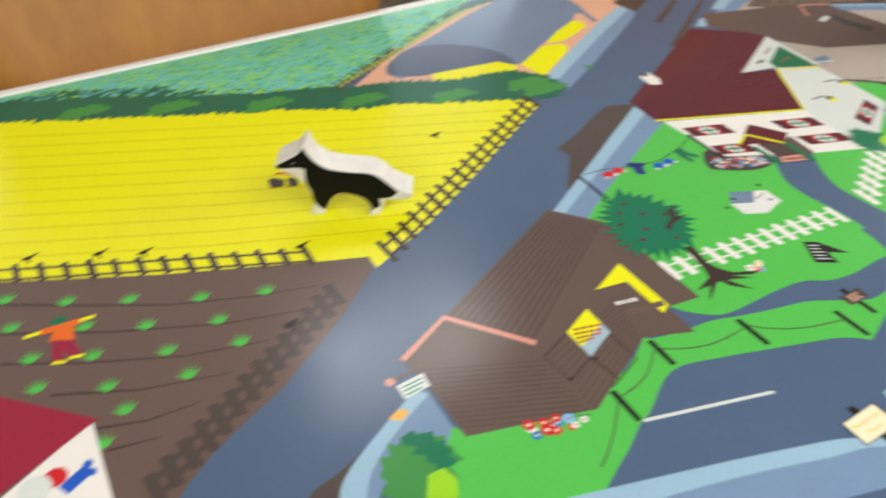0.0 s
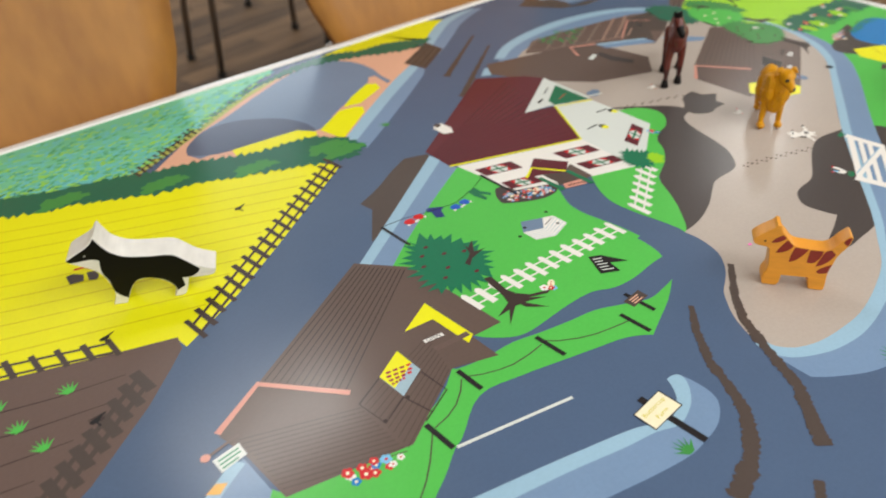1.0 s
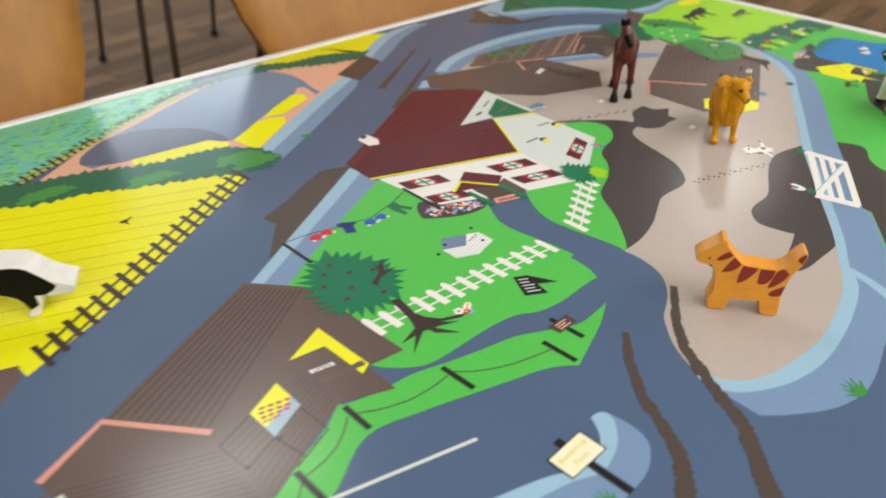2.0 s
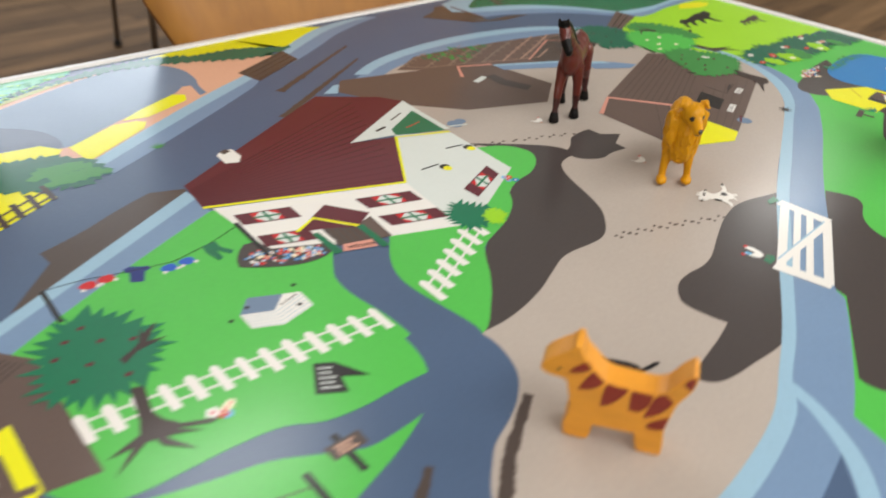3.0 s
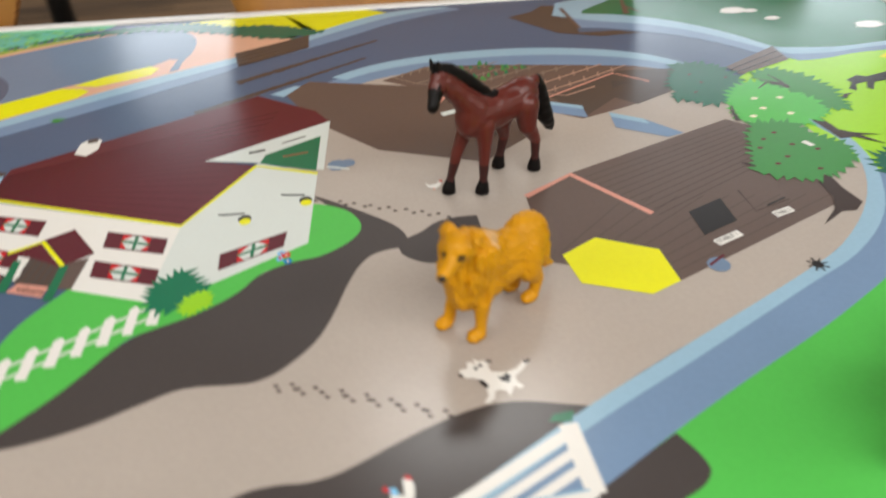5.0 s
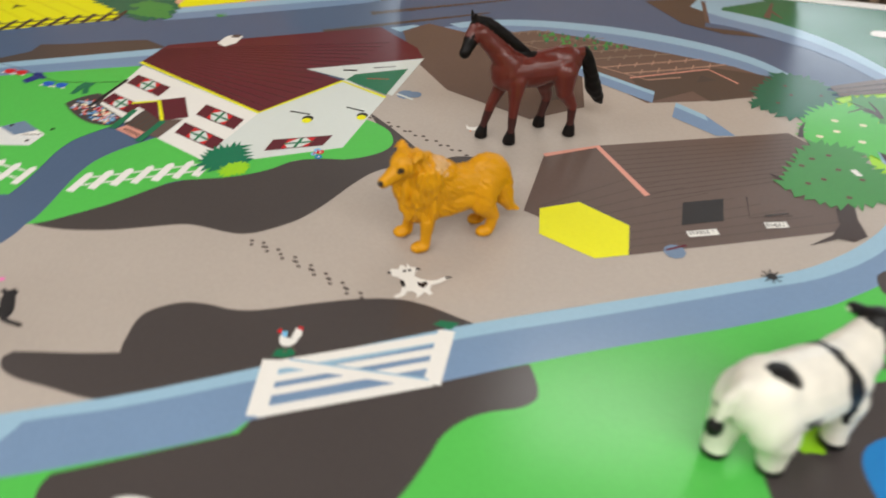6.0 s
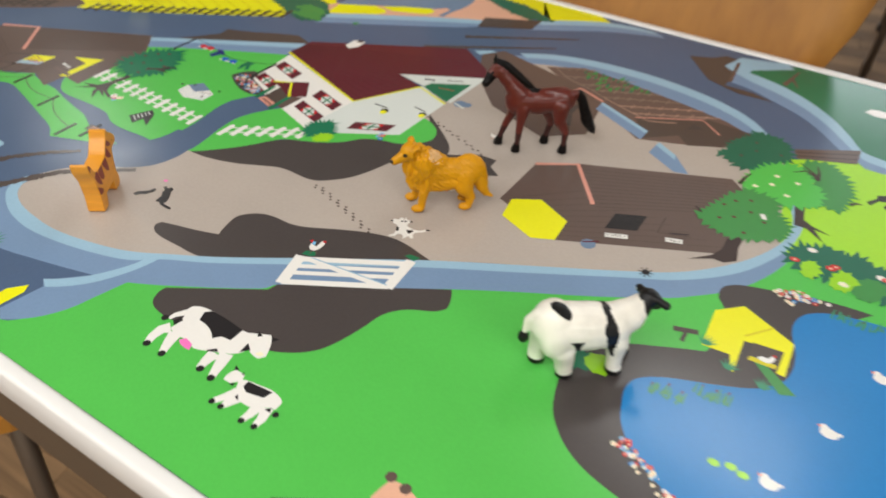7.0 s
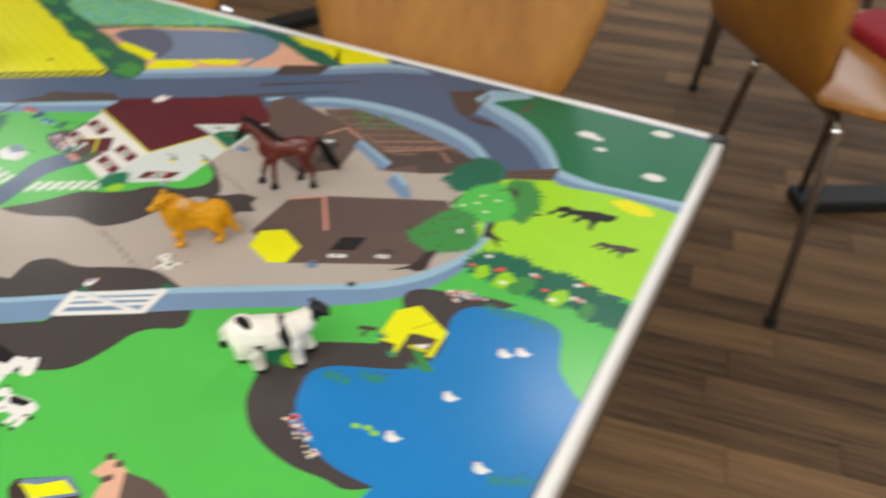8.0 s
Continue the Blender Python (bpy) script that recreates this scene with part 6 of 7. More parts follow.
wall_mat = plaster("wall_paint", 214, 208, 196)
ceil_mat = plaster("ceiling_paint", 232, 230, 226)
floor_under = shader("floor_underlay", srgb(40, 32, 26), 0.8)[0]
plank_mat = wood("floor_plank", srgb(66, 50, 35), srgb(136, 106, 75), 16, (0.35, 7, 3), 0.75, 0.0, "object")
plank_far_mat = wood("floor_plank_joined", srgb(66, 50, 35), srgb(136, 106, 75), 16, (0.35, 7, 3), 0.75, 0.0, "island")
floor = tagged(part("floor", box(bmesh.new(), X0, X1, Y0, Y1, -0.1, -0.004), floor_under), "dark brown wood-look plank floor", "floor", kind="structure")
tagged(part("ceiling", box(bmesh.new(), X0, X1, Y0, Y1, HC, HC + 0.1), ceil_mat), "white painted ceiling", "ceiling", kind="structure")
for nm, b in (("wall_south", (X0 - 0.1, X1 + 0.1, Y0 - 0.1, Y0)), ("wall_west", (X0 - 0.1, X0, Y0, Y1)), ("wall_east", (X1, X1 + 0.1, Y0, Y1))):
    tagged(part(nm, box(bmesh.new(), *b, 0, HC), wall_mat), "plain cream painted wall", "wall", kind="structure")
bm = bmesh.new()
for b in ((X0 - 0.1, X1 + 0.1, 0, 1.21), (X0 - 0.1, X1 + 0.1, 2.38, HC), (X0 - 0.1, -1.47, 1.21, 2.38), (3.53, X1 + 0.1, 1.21, 2.38)):
    box(bm, b[0], b[1], Y1, Y1 + 0.14, b[2], b[3])
tagged(part("wall_north", bm, wall_mat), "cream painted wall with a wide window", "wall", kind="structure")
diffuser_mat = bpy.data.materials.new("lamp_diffuser")
diffuser_mat.use_nodes = True
em = diffuser_mat.node_tree.nodes["Principled BSDF"]
em.inputs["Emission Color"].default_value, em.inputs["Emission Strength"].default_value = (1.0, 0.97, 0.93, 1), 0.8
metal_white = shader("white_metal", srgb(220, 220, 220), 0.4)[0]
for lx, ly, hx, hy, watts in CEILING_LIGHTS:
    lamp = thing("ceiling_light", pose(lx, ly, HC), "flat white ceiling light panel", "ceiling light", "ceiling light panels")
    fr = bmesh.new()
    for b in ((-hx, hx, -hy, -hy + 0.02), (-hx, hx, hy - 0.02, hy), (-hx, -hx + 0.02, -hy + 0.02, hy - 0.02), (hx - 0.02, hx, -hy + 0.02, hy - 0.02)):
        box(fr, *b, -0.035, 0.0)
    part("frame", fr, metal_white, lamp)
    part("diffuser", box(bmesh.new(), -hx + 0.02, hx - 0.02, -hy + 0.02, hy - 0.02, -0.02, -0.012), diffuser_mat, lamp)

# ---- chairs ----
ply_mat = wood("beech_ply", srgb(148, 97, 34), srgb(172, 118, 46), 9, (6, 6, 0.5), 0.42, 0.15)
ply_edge = wood("ply_edge", srgb(110, 66, 28), srgb(176, 122, 66), 60, (1, 1, 9), 0.5, 0.0)
steel = shader("chair_steel", srgb(122, 112, 102), 0.32, 0.75)[0]
chrome = shader("chrome_cap", srgb(220, 220, 222), 0.15, 1.0)[0]
rubber = shader("black_rubber", srgb(20, 20, 21), 0.6)[0]
black_steel = shader("black_steel", srgb(10, 10, 11), 0.7)[0]


def chair_shell(low=False):
    """Bent plywood seat and back in one sheet, facing +y; low ends the back a hand lower."""
    path = [(0.222, 0.425, 0.385), (0.207, 0.442, 0.415), (0.10, 0.447, 0.43), (0.02, 0.440, 0.425), (-0.06, 0.440, 0.40), (-0.11, 0.449, 0.36), (-0.155, 0.468, 0.305),
            (-0.185, 0.494, 0.335), (-0.203, 0.535, 0.39), (-0.228, 0.595, 0.44), (-0.256, 0.66, 0.472), (-0.280, 0.73, 0.48), (-0.300, 0.79, 0.45), (-0.306, 0.812, 0.39)]
    if low:
        path = [(y - 0.02 if -0.24 < y < -0.13 else y, z, w) for y, z, w in path[:-4]] + [(-0.262, 0.675, 0.465), (-0.268, 0.690, 0.44), (-0.271, 0.697, 0.39)]
    bm = bmesh.new()
    nu, thick = 13, 0.011
    rows = []
    for y, z, w in path:
        row = []
        for i in range(nu):
            u = i / (nu - 1) * 2 - 1
            bend = 0.022 * u * u * min(1.0, max(0.0, (z - 0.46) / 0.1))
            row.append(Vector((u * w / 2, y + bend, z + 0.006 * u * u * (z < 0.46))))
        rows.append(row)
    front = [[bm.verts.new(p) for p in r] for r in rows]
    back = []
    for i, r in enumerate(rows):
        a, b = rows[max(i - 1, 0)], rows[min(i + 1, len(rows) - 1)]
        line_ = []
        for k, p in enumerate(r):
            t = (b[k] - a[k]).normalized()
            nrm = t.cross(Vector((1, 0, 0))).normalized()
            line_.append(bm.verts.new(p + nrm * thick))
        back.append(line_)
    for i in range(len(rows) - 1):
        for k in range(nu - 1):
            bm.faces.new((front[i][k], front[i][k + 1], front[i + 1][k + 1], front[i + 1][k]))
            bm.faces.new((back[i][k], back[i + 1][k], back[i + 1][k + 1], back[i][k + 1]))
    edge = []
    for i in range(len(rows) - 1):
        for k in (0, nu - 1):
            edge.append((front[i][k], front[i + 1][k], back[i + 1][k], back[i][k]))
    for i in (0, len(rows) - 1):
        for k in range(nu - 1):
            edge.append((front[i][k], back[i][k], back[i][k + 1], front[i][k + 1]))
    for e in edge:
        bm.faces.new(e).material_index = 1
    bmesh.ops.recalc_face_normals(bm, faces=bm.faces)
    return bm


chair = thing("chair", pose(0.262, 0.292, 0, 0, 0, 180), "honey plywood chair on thin steel legs, pushed against the table", "chair", "plywood chairs")
part("shell", chair_shell(), [ply_mat, ply_edge], chair, "glossy honey-coloured plywood seat and back", True)
for s in (-1, 1):
    bm = bmesh.new()
    tube(bm, [(s * 0.165, 0.13, 0.428), (s * 0.172, 0.135, 0.38), (s * 0.195, 0.15, 0.01)], 0.0095)
    leg = part("front_leg", bm, steel, chair, "", True)
    bm = bmesh.new()
    tube(bm, [(s * 0.165, -0.035, 0.425), (s * 0.172, -0.037, 0.38), (s * 0.195, -0.045, 0.01)], 0.0095)
    leg2 = part("middle_leg", bm, steel, chair, "", True)
    bm = bmesh.new()
    tube(bm, [(s * 0.172, -0.224, 0.530), (s * 0.180, -0.240, 0.510), (s * 0.198, -0.30, 0.28), (s * 0.205, -0.37, 0.01)], 0.008)
    leg3 = part("rear_leg", bm, steel, chair, "", True)
    bm = bmesh.new()
    capsule(bm, (s * 0.173, -0.222, 0.534), (s * 0.177, -0.237, 0.524), 0.0105, 0.0095)
    part("joint", bm, chrome, leg3, "chrome cap")
    bm = bmesh.new()
    capsule(bm, (s * 0.17, -0.036, 0.41), (s * 0.17, -0.036, 0.398), 0.0115, 0.0105)
    part("joint", bm, chrome, leg2, "chrome cap")
    for lg, p in ((leg, (s * 0.195, 0.15)), (leg2, (s * 0.195, -0.045)), (leg3, (s * 0.205, -0.37))):
        bm = bmesh.new()
        bmesh.ops.create_cone(bm, cap_ends=True, segments=14, radius1=0.013, radius2=0.012, depth=0.02, matrix=Matrix.Translation((*p, 0.010)))
        part("rubber_foot", bm, rubber, lg)
tube_bm = bmesh.new()
tube(tube_bm, [(-0.165, 0.13, 0.418), (0.165, 0.13, 0.418)], 0.009)
part("crossbar", tube_bm, steel, chair, "", True)
copy_thing(chair, pose(-0.372, 0.295, 0, 0, 0, 179))
free_chair = thing("chair", pose(0.822, 1.030, 0, 0, 0, -50), "glossy honey plywood chair standing free beside the play table", "chair", "plywood chairs")
part("shell", chair_shell(True), [ply_mat, ply_edge], free_chair, "glossy honey-coloured plywood seat and back", True)
for s in (-1, 1):
    for nm, jy, fy in (("front_leg", 0.13, 0.155), ("rear_leg", -0.10, -0.135)):
        bm = bmesh.new()
        tube(bm, [(s * 0.05, jy, 0.424), (s * 0.122, jy, 0.422), (s * 0.134, jy, 0.405), (s * 0.188, fy, 0.01)], 0.0085)
        leg = part(nm, bm, steel, free_chair, "", True)
        bm = bmesh.new()
        capsule(bm, (s * 0.1345, jy, 0.40), (s * 0.136, jy, 0.386), 0.0105, 0.0100)
        part("joint", bm, chrome, leg, "chrome cap")
        bm = bmesh.new()
        bmesh.ops.create_cone(bm, cap_ends=True, segments=14, radius1=0.013, radius2=0.012, depth=0.02, matrix=Matrix.Translation((s * 0.188, fy, 0.010)))
        part("rubber_foot", bm, rubber, leg)
c3 = copy_thing(chair, pose(0.649, 1.87, 0, 0, 0, 181))
c3["label"] = "plywood chair with steel legs further back in the room"
# two stools pushed under the near side
for sx_ in (-0.14, 0.39):
    stool = thing("stool", pose(sx_, -0.165, 0), "honey plywood stool seat on bent steel legs under the table", "stool", "plywood stools")
    bm = bmesh.new()
    box(bm, -0.19, 0.19, -0.19, 0.19, 0.422, 0.44)
    bmesh.ops.bevel(bm, geom=[e for e in bm.edges if abs(e.verts[0].co.z - e.verts[1].co.z) > 0.01], offset=0.05, segments=6, affect="EDGES", profile=0.5)
    part("seat", bm, ply_mat, stool, "honey plywood seat")
    for s in (-1, 1):
        for q in (-1, 1):
            bm = bmesh.new()
            tube(bm, [(s * 0.13, q * 0.13, 0.421), (s * 0.15, q * 0.15, 0.39), (s * 0.18, q * 0.18, 0.0)], 0.009)
            part("leg", bm, steel, stool, "", True)
# black steel feet of the cafe tables; unseen columns and tops added, third shades the floor
for px, py, rz in ((0.957, 1.328, 30), (-0.828, 1.591, 63), (-0.267, 2.83, 190)):
    base = thing("cafe_table", pose(px, py, 0, 0, 0, rz), "round cafe table on a black steel pedestal foot", "table", "cafe tables")
    part("foot_bar", box(bmesh.new(), -0.17, 0.34, -0.04, 0.04, 0.0, 0.032, 0.006), black_steel, base)
    bm = bmesh.new()
    tube(bm, [(0.30, 0, 0.03), (0.30, 0, 0.70)], 0.03, 16)
    part("column", bm, black_steel, base, "", True)
    bm = bmesh.new()
    bmesh.ops.create_cone(bm, cap_ends=True, segments=48, radius1=0.35, radius2=0.35, depth=0.026, matrix=Matrix.Translation((0.30, 0, 0.713)))
    bmesh.ops.bevel(bm, geom=[e for e in bm.edges if abs(e.verts[0].co.z - e.verts[1].co.z) < 0.001 and len(e.link_faces) == 2], offset=0.004, segments=2, affect="EDGES", profile=0.5)
    part("tabletop", bm, ply_mat, base, "honey plywood round top")
# a folded red cloth on the free chair
bm = bmesh.new()
box(bm, -0.09, 0.09, -0.06, 0.06, 0.0, 0.035, 0.012)
bmesh.ops.subdivide_edges(bm, edges=bm.edges, cuts=2, use_grid_fill=True)
for v in bm.verts:
    v.co += Vector((0, 0, 0.006)) * noise.noise(v.co * 30) if v.co.z > 0.01 else Vector((0, 0, 0))
red_cloth = shader("red_cloth", srgb(150, 24, 40), 0.85)[0]
cl = tagged(part("cloth", bm, red_cloth, None, "", True), "folded red cloth lying on a plywood chair", "cloth")
cl.matrix_world = pose(0.872, 1.165, 0.449, 0, 0, -50)

# ---- floor strips, the nearest as pieces of their own ----
rng_floor = random.Random(3)
strip_w = 0.078
turn = pose(0, 0, 0, 0, 0, 10)
far = bmesh.new()
plank_meshes = {}
for lenk in (0.45, 0.6, 0.75, 0.9):
    b = box(bmesh.new(), 0, lenk - 0.0012, 0, strip_w - 0.0012, -0.004, 0.0)
    me = bpy.data.meshes.new("plank")
    b.to_mesh(me)
    b.free()
    me.materials.append(plank_mat)
    plank_meshes[lenk] = me
row = -76
while row < 82:
    y = row * strip_w
    x = -6.4 - rng_floor.random() * 0.6
    while x < 7.2:
        k = rng_floor.choice((0.45, 0.6, 0.75, 0.9))
        c = turn @ Vector((x + k / 2, y, 0))
        if X0 - 0.5 < c.x < X1 + 0.5 and Y0 - 0.5 < c.y < Y1 + 0.5:
            near = -0.6 < c.x < 1.9 and 0.25 < c.y < 2.1 or -0.5 < c.x < 0.6 and -0.95 < c.y < -0.3
            if near:
                ob = new("plank", plank_meshes[k])
                ob.matrix_world = turn @ Matrix.Translation((x, y, 0))
                ob.parent = floor
            else:
                r = bmesh.ops.create_cube(far, size=1.0, matrix=turn @ Matrix.Translation((x + k / 2, y + strip_w / 2, -0.002)) @ Matrix.Diagonal((k - 0.0012, strip_w - 0.0012, 0.004, 1)))
        x += k
    row += 1
for co, no in (((X0, 0, 0), (-1, 0, 0)), ((X1, 0, 0), (1, 0, 0)), ((0, Y0, 0), (0, -1, 0)), ((0, Y1, 0), (0, 1, 0))):
    bmesh.ops.bisect_plane(far, geom=far.verts[:] + far.edges[:] + far.faces[:], plane_co=co, plane_no=no, clear_outer=True)
tagged(part("floor_strips", far, plank_far_mat, floor), kind="stuff")


# ---- the toys on the table ----
def plastic(name, r, g, b, rough=0.38, wear=None, gloss=0.5):
    c = srgb(r, g, b)
    m, n, l, bs = shader(name, c, rough)
    bs.inputs["Specular IOR Level"].default_value = gloss
    stops = [(0.32, tint(c, 0.82)), (0.6, c)]
    if wear:
        stops.append((0.78, srgb(*wear)))
    l.new(ramp(n, l, noise_tex(n, l, 60, 5), stops), bs.inputs["Base Color"])
    bump(n, l, bs, noise_tex(n, l, 500, 3), 0.12, 0.0006)
    return m


def moulded(name, bm, voxel, mats, pick, m, label, category, soft=6, ruffle=None):
    """Melts overlapping limbs into one moulded toy; pick(point) gives the paint of each face."""
    me = bpy.data.meshes.new(name)
    bm.to_mesh(me)
    bm.free()
    tmp = new(name + "_rough", me)
    rm = tmp.modifiers.new("melt", "REMESH")
    rm.mode, rm.voxel_size = "VOXEL", voxel
    sm = tmp.modifiers.new("soften", "SMOOTH")
    sm.factor, sm.iterations = 0.5, soft
    bpy.context.view_layer.update()
    done = bpy.data.meshes.new_from_object(tmp.evaluated_get(bpy.context.evaluated_depsgraph_get()))
    bpy.data.objects.remove(tmp)
    bpy.data.meshes.remove(me)
    done.name = name
    done.materials.clear()
    for mt in mats:
        done.materials.append(mt)
    if ruffle:
        moves = [v.normal * ruffle(v.co) for v in done.vertices]
        for v, d in zip(done.vertices, moves):
            v.co += d
    low = min(v.co.z for v in done.vertices)
    for v in done.vertices:
        v.co.z -= low
    for p in done.polygons:
        p.material_index = pick(p.center)
        p.use_smooth = True
    ob = new(name, done)
    ob.matrix_world = m
    return tagged(ob, label, category, "toy animals")


def mm(*v):
    return tuple(c / 1000 for c in v)


def chain(bm, *knots):
    """Limb through knots of (x, y, z, radius), in millimetres."""
    for a, b in zip(knots, knots[1:]):
        capsule(bm, mm(*a[:3]), mm(*b[:3]), a[3] / 1000, b[3] / 1000)


TOP = HT + 0.0006
# horse
bm = bmesh.new()
chain(bm, (-21, 0, 49.5, 10.8), (0, 0, 49, 10.8), (14, 0, 49.5, 11))
ball(bm, mm(-23, 0, 50), mm(14, 10.6, 12.8))
ball(bm, mm(17, 0, 50), mm(11.5, 9.2, 13.5))
ball(bm, mm(-2, 0, 48.5), mm(20, 10.5, 12.4))
chain(bm, (9, 0, 56.5, 6), (-4, 0, 56, 5.2), (-20, 0, 57.5, 5.5))
chain(bm, (15, 0, 54, 10), (25, -2, 66, 6.6), (34.5, -4.6, 77, 6.2))
chain(bm, (36.5, -5, 79.5, 6.0), (40.5, -3, 75, 5.2), (45.3, 0.5, 68.8, 4.0), (47.0, 1.8, 66.8, 3.7))
for s in (-1, 1):
    chain(bm, (37.5, -6.2 + s * 3.4, 84, 2.3), (38.8, -6.6 + s * 4.0, 89.5, 1.0))
chain(bm, (38.5, -5.8, 86.5, 2.6), (29.5, -4, 83, 3.3), (18.5, -2, 74, 3.6), (10, -0.6, 66.5, 3.3), (3, 0, 61.5, 2.0))
chain(bm, (11, 6, 44, 6.6), (13, 7, 30, 4.0), (13.6, 7.2, 22, 3.5), (14.2, 7.4, 10, 2.6), (15, 7.4, 4.5, 3.9))
chain(bm, (15, -6, 44, 6.6), (21, -6.8, 30, 4.0), (24.5, -7, 22, 3.5), (28.5, -7.2, 10, 2.6), (29.8, -7.3, 4.5, 3.9))
chain(bm, (-23, 6.5, 46, 9.0), (-23, 7.6, 33, 6.0), (-29.5, 8.4, 22, 3.5), (-29.5, 8.9, 10, 2.6), (-29.0, 9.1, 4.5, 4.0))
chain(bm, (-20, -6.5, 46, 9.0), (-15, -7.6, 33, 6.0), (-18.5, -8.6, 22, 3.5), (-15.5, -9, 10, 2.6), (-14.4, -9.2, 4.5, 4.0))
for x, y in ((15.6, 7.4), (30.4, -7.3), (-28.6, 9.1), (-14, -9.2)):
    bmesh.ops.create_cone(bm, cap_ends=True, segments=16, radius1=0.0049, radius2=0.0038, depth=0.005, matrix=Matrix.Translation(mm(x, y, 2.6)))
chain(bm, (-33, -1, 56, 3.8), (-39, -2.5, 55.5, 4.2), (-43.5, -3.5, 49, 4.6), (-47.5, -4.3, 38, 5.0), (-51.5, -5.1, 27, 5.8), (-57, -5.8, 18, 4.2), (-60, -6, 13, 1.6))
for v in bm.verts:
    v.co.y *= 1.0 - 0.12 * max(0.0, min(1.0, (v.co.z - 0.030) / 0.01))
mane_line = [Vector(mm(*p)) for p in ((38.5, -5.8, 88), (29, -4, 85), (17.5, -2, 76), (9, -0.6, 68.5), (2, 0, 63))]


def horse_paint(c):
    if c.z < 0.0085 or c.x < -0.0385 and c.z < 0.061 or (c - Vector(mm(47.5, 2, 66.5))).length < 0.0108:
        return 1
    if min((c - p.lerp(q, k / 4)).length for p, q in zip(mane_line, mane_line[1:]) for k in range(5)) < 0.0058:
        return 1
    if abs(c.x - 0.0415) < 0.0015 and abs(abs(c.y + 0.0030) - 0.0055) < 0.0016 and abs(c.z - 0.0772) < 0.0014:
        return 1
    return 2 if c.z < 0.020 else 0


def horse_grain(p):
    hair = noise.noise(Vector((p.x * 90, p.y * 600, p.z * 260)))
    return 0.0005 * hair if p.x < -0.038 or p.z > 0.062 else 0.00018 * noise.noise(p * 160)


horse_mats = [plastic("chestnut_plastic", 92, 31, 23, 0.32), plastic("horse_black", 13, 9, 9, 0.45, None, 0.16), plastic("chestnut_dark", 58, 22, 20, 0.4, None, 0.4)]
moulded("toy_horse", bm, 0.00085, horse_mats, horse_paint, pose(0.2727, 0.1046, TOP, 0, 0, 215.5), "chestnut brown plastic toy horse with black mane and hooves", "toy horse", 4, horse_grain)

# collie
bm = bmesh.new()
chain(bm, (-20, 0, 35, 11), (-4, 0, 34.5, 11.2), (10, 0, 36, 12.5))
ball(bm, mm(-21, -0.5, 36), mm(14.0, 11.6, 13.2))
ball(bm, mm(13.5, 0.8, 38.5), mm(13.5, 12.6, 16.5))
ball(bm, mm(18.5, 2, 44.5), mm(11.5, 11.6, 13.8))
ball(bm, mm(21, 1.6, 33), mm(9.5, 10.6, 12.5))
for s in (-1, 1):
    chain(bm, (-13, s * 3, 27.5, 8.6), (2, s * 3, 25.5, 8.8), (13, s * 3, 26, 9.6))
ball(bm, mm(20, 1.0, 27), mm(10, 10.5, 12))
chain(bm, (4, 0, 41, 9.5), (13, 1.5, 47, 9.8), (21, 3.4, 53, 8.6))
ball(bm, mm(26.8, 4.6, 55.8), mm(9.0, 7.8, 8.2), (0, 12, 24))
chain(bm, (30.5, 6.2, 54.0, 5.6), (35.6, 8.4, 51.4, 4.4), (40.0, 10.2, 49.6, 3.6))
ball(bm, mm(42, 11.1, 50), mm(1.9, 1.9, 1.7))
for s, bx, by in ((1, 22.0, 8.6), (-1, 26.8, -0.4)):
    chain(bm, (bx, by, 60.0, 3.4), (bx - 0.8, by + s * 2.4, 62.6, 2.6), (bx + 0.6, by + s * 4.6, 62.8, 1.7), (bx + 2.4, by + s * 5.8, 60.6, 0.9))
for x, y, z, r in ((16, 11.5, 45, 8.0), (20, -8.0, 45, 8.0), (19, 10.0, 37, 7.5), (22, -7.6, 37, 7.5), (25, 3.4, 40, 8.6), (24, 2.6, 31, 7.4)):
    ball(bm, mm(x, y, z), mm(r, r * 0.8, r * 1.35))
chain(bm, (14, 7.5, 31, 7.5), (16, 9.6, 20, 4.6), (17.6, 10.4, 9, 3.3), (18.2, 10.6, 4, 3.2))
chain(bm, (15, -7.5, 31, 7.5), (19, -9.5, 20, 4.6), (22.2, -10.3, 9, 3.3), (23, -10.5, 4, 3.2))
chain(bm, (-19, 5.6, 32, 9.2), (-17, 8, 22, 7.2), (-23.5, 8.2, 13, 3.9), (-21.5, 7.9, 4, 3.2))
chain(bm, (-19, -5.6, 32, 9.2), (-17, -8, 22, 7.2), (-23.5, -8.2, 13, 3.9), (-21.5, -7.9, 4, 3.2))
for x, y in ((21.2, 10.8), (26, -10.5), (-18.6, 7.8), (-18.6, -7.8)):
    ball(bm, mm(x, y, 3.1), mm(5.6, 4.7, 3.3))
chain(bm, (-28, 0, 37, 7.4), (-30.5, 0.2, 29, 6.8), (-32.5, 0.3, 20, 5.6), (-36.5, 0.3, 12.5, 3.2), (-42, 0.2, 9, 1.2))
for v in bm.verts:
    v.co.y *= 0.82 + 0.13 * max(0.0, min(1.0, (v.co.z - 0.046) / 0.01))


def collie_paint(c):
    if (c - Vector(mm(43.2, 11.2, 50.6))).length < 0.0023 or abs(c.z - 0.0475) < 0.0005 and c.x > 0.036:
        return 1
    for e in ((31.6, 11.2, 56.2), (35.0, 3.7, 56.0)):
        if (c - Vector(mm(*e))).length < 0.0019:
            return 1
    if (c - Vector(mm(7, 6, 52))).length < 0.0095 and c.z > 0.046:
        return 2 if 0.7 * noise.noise(c * 420) > (c - Vector(mm(7, 6, 52))).length / 0.0095 - 0.62 else 0
    return 0


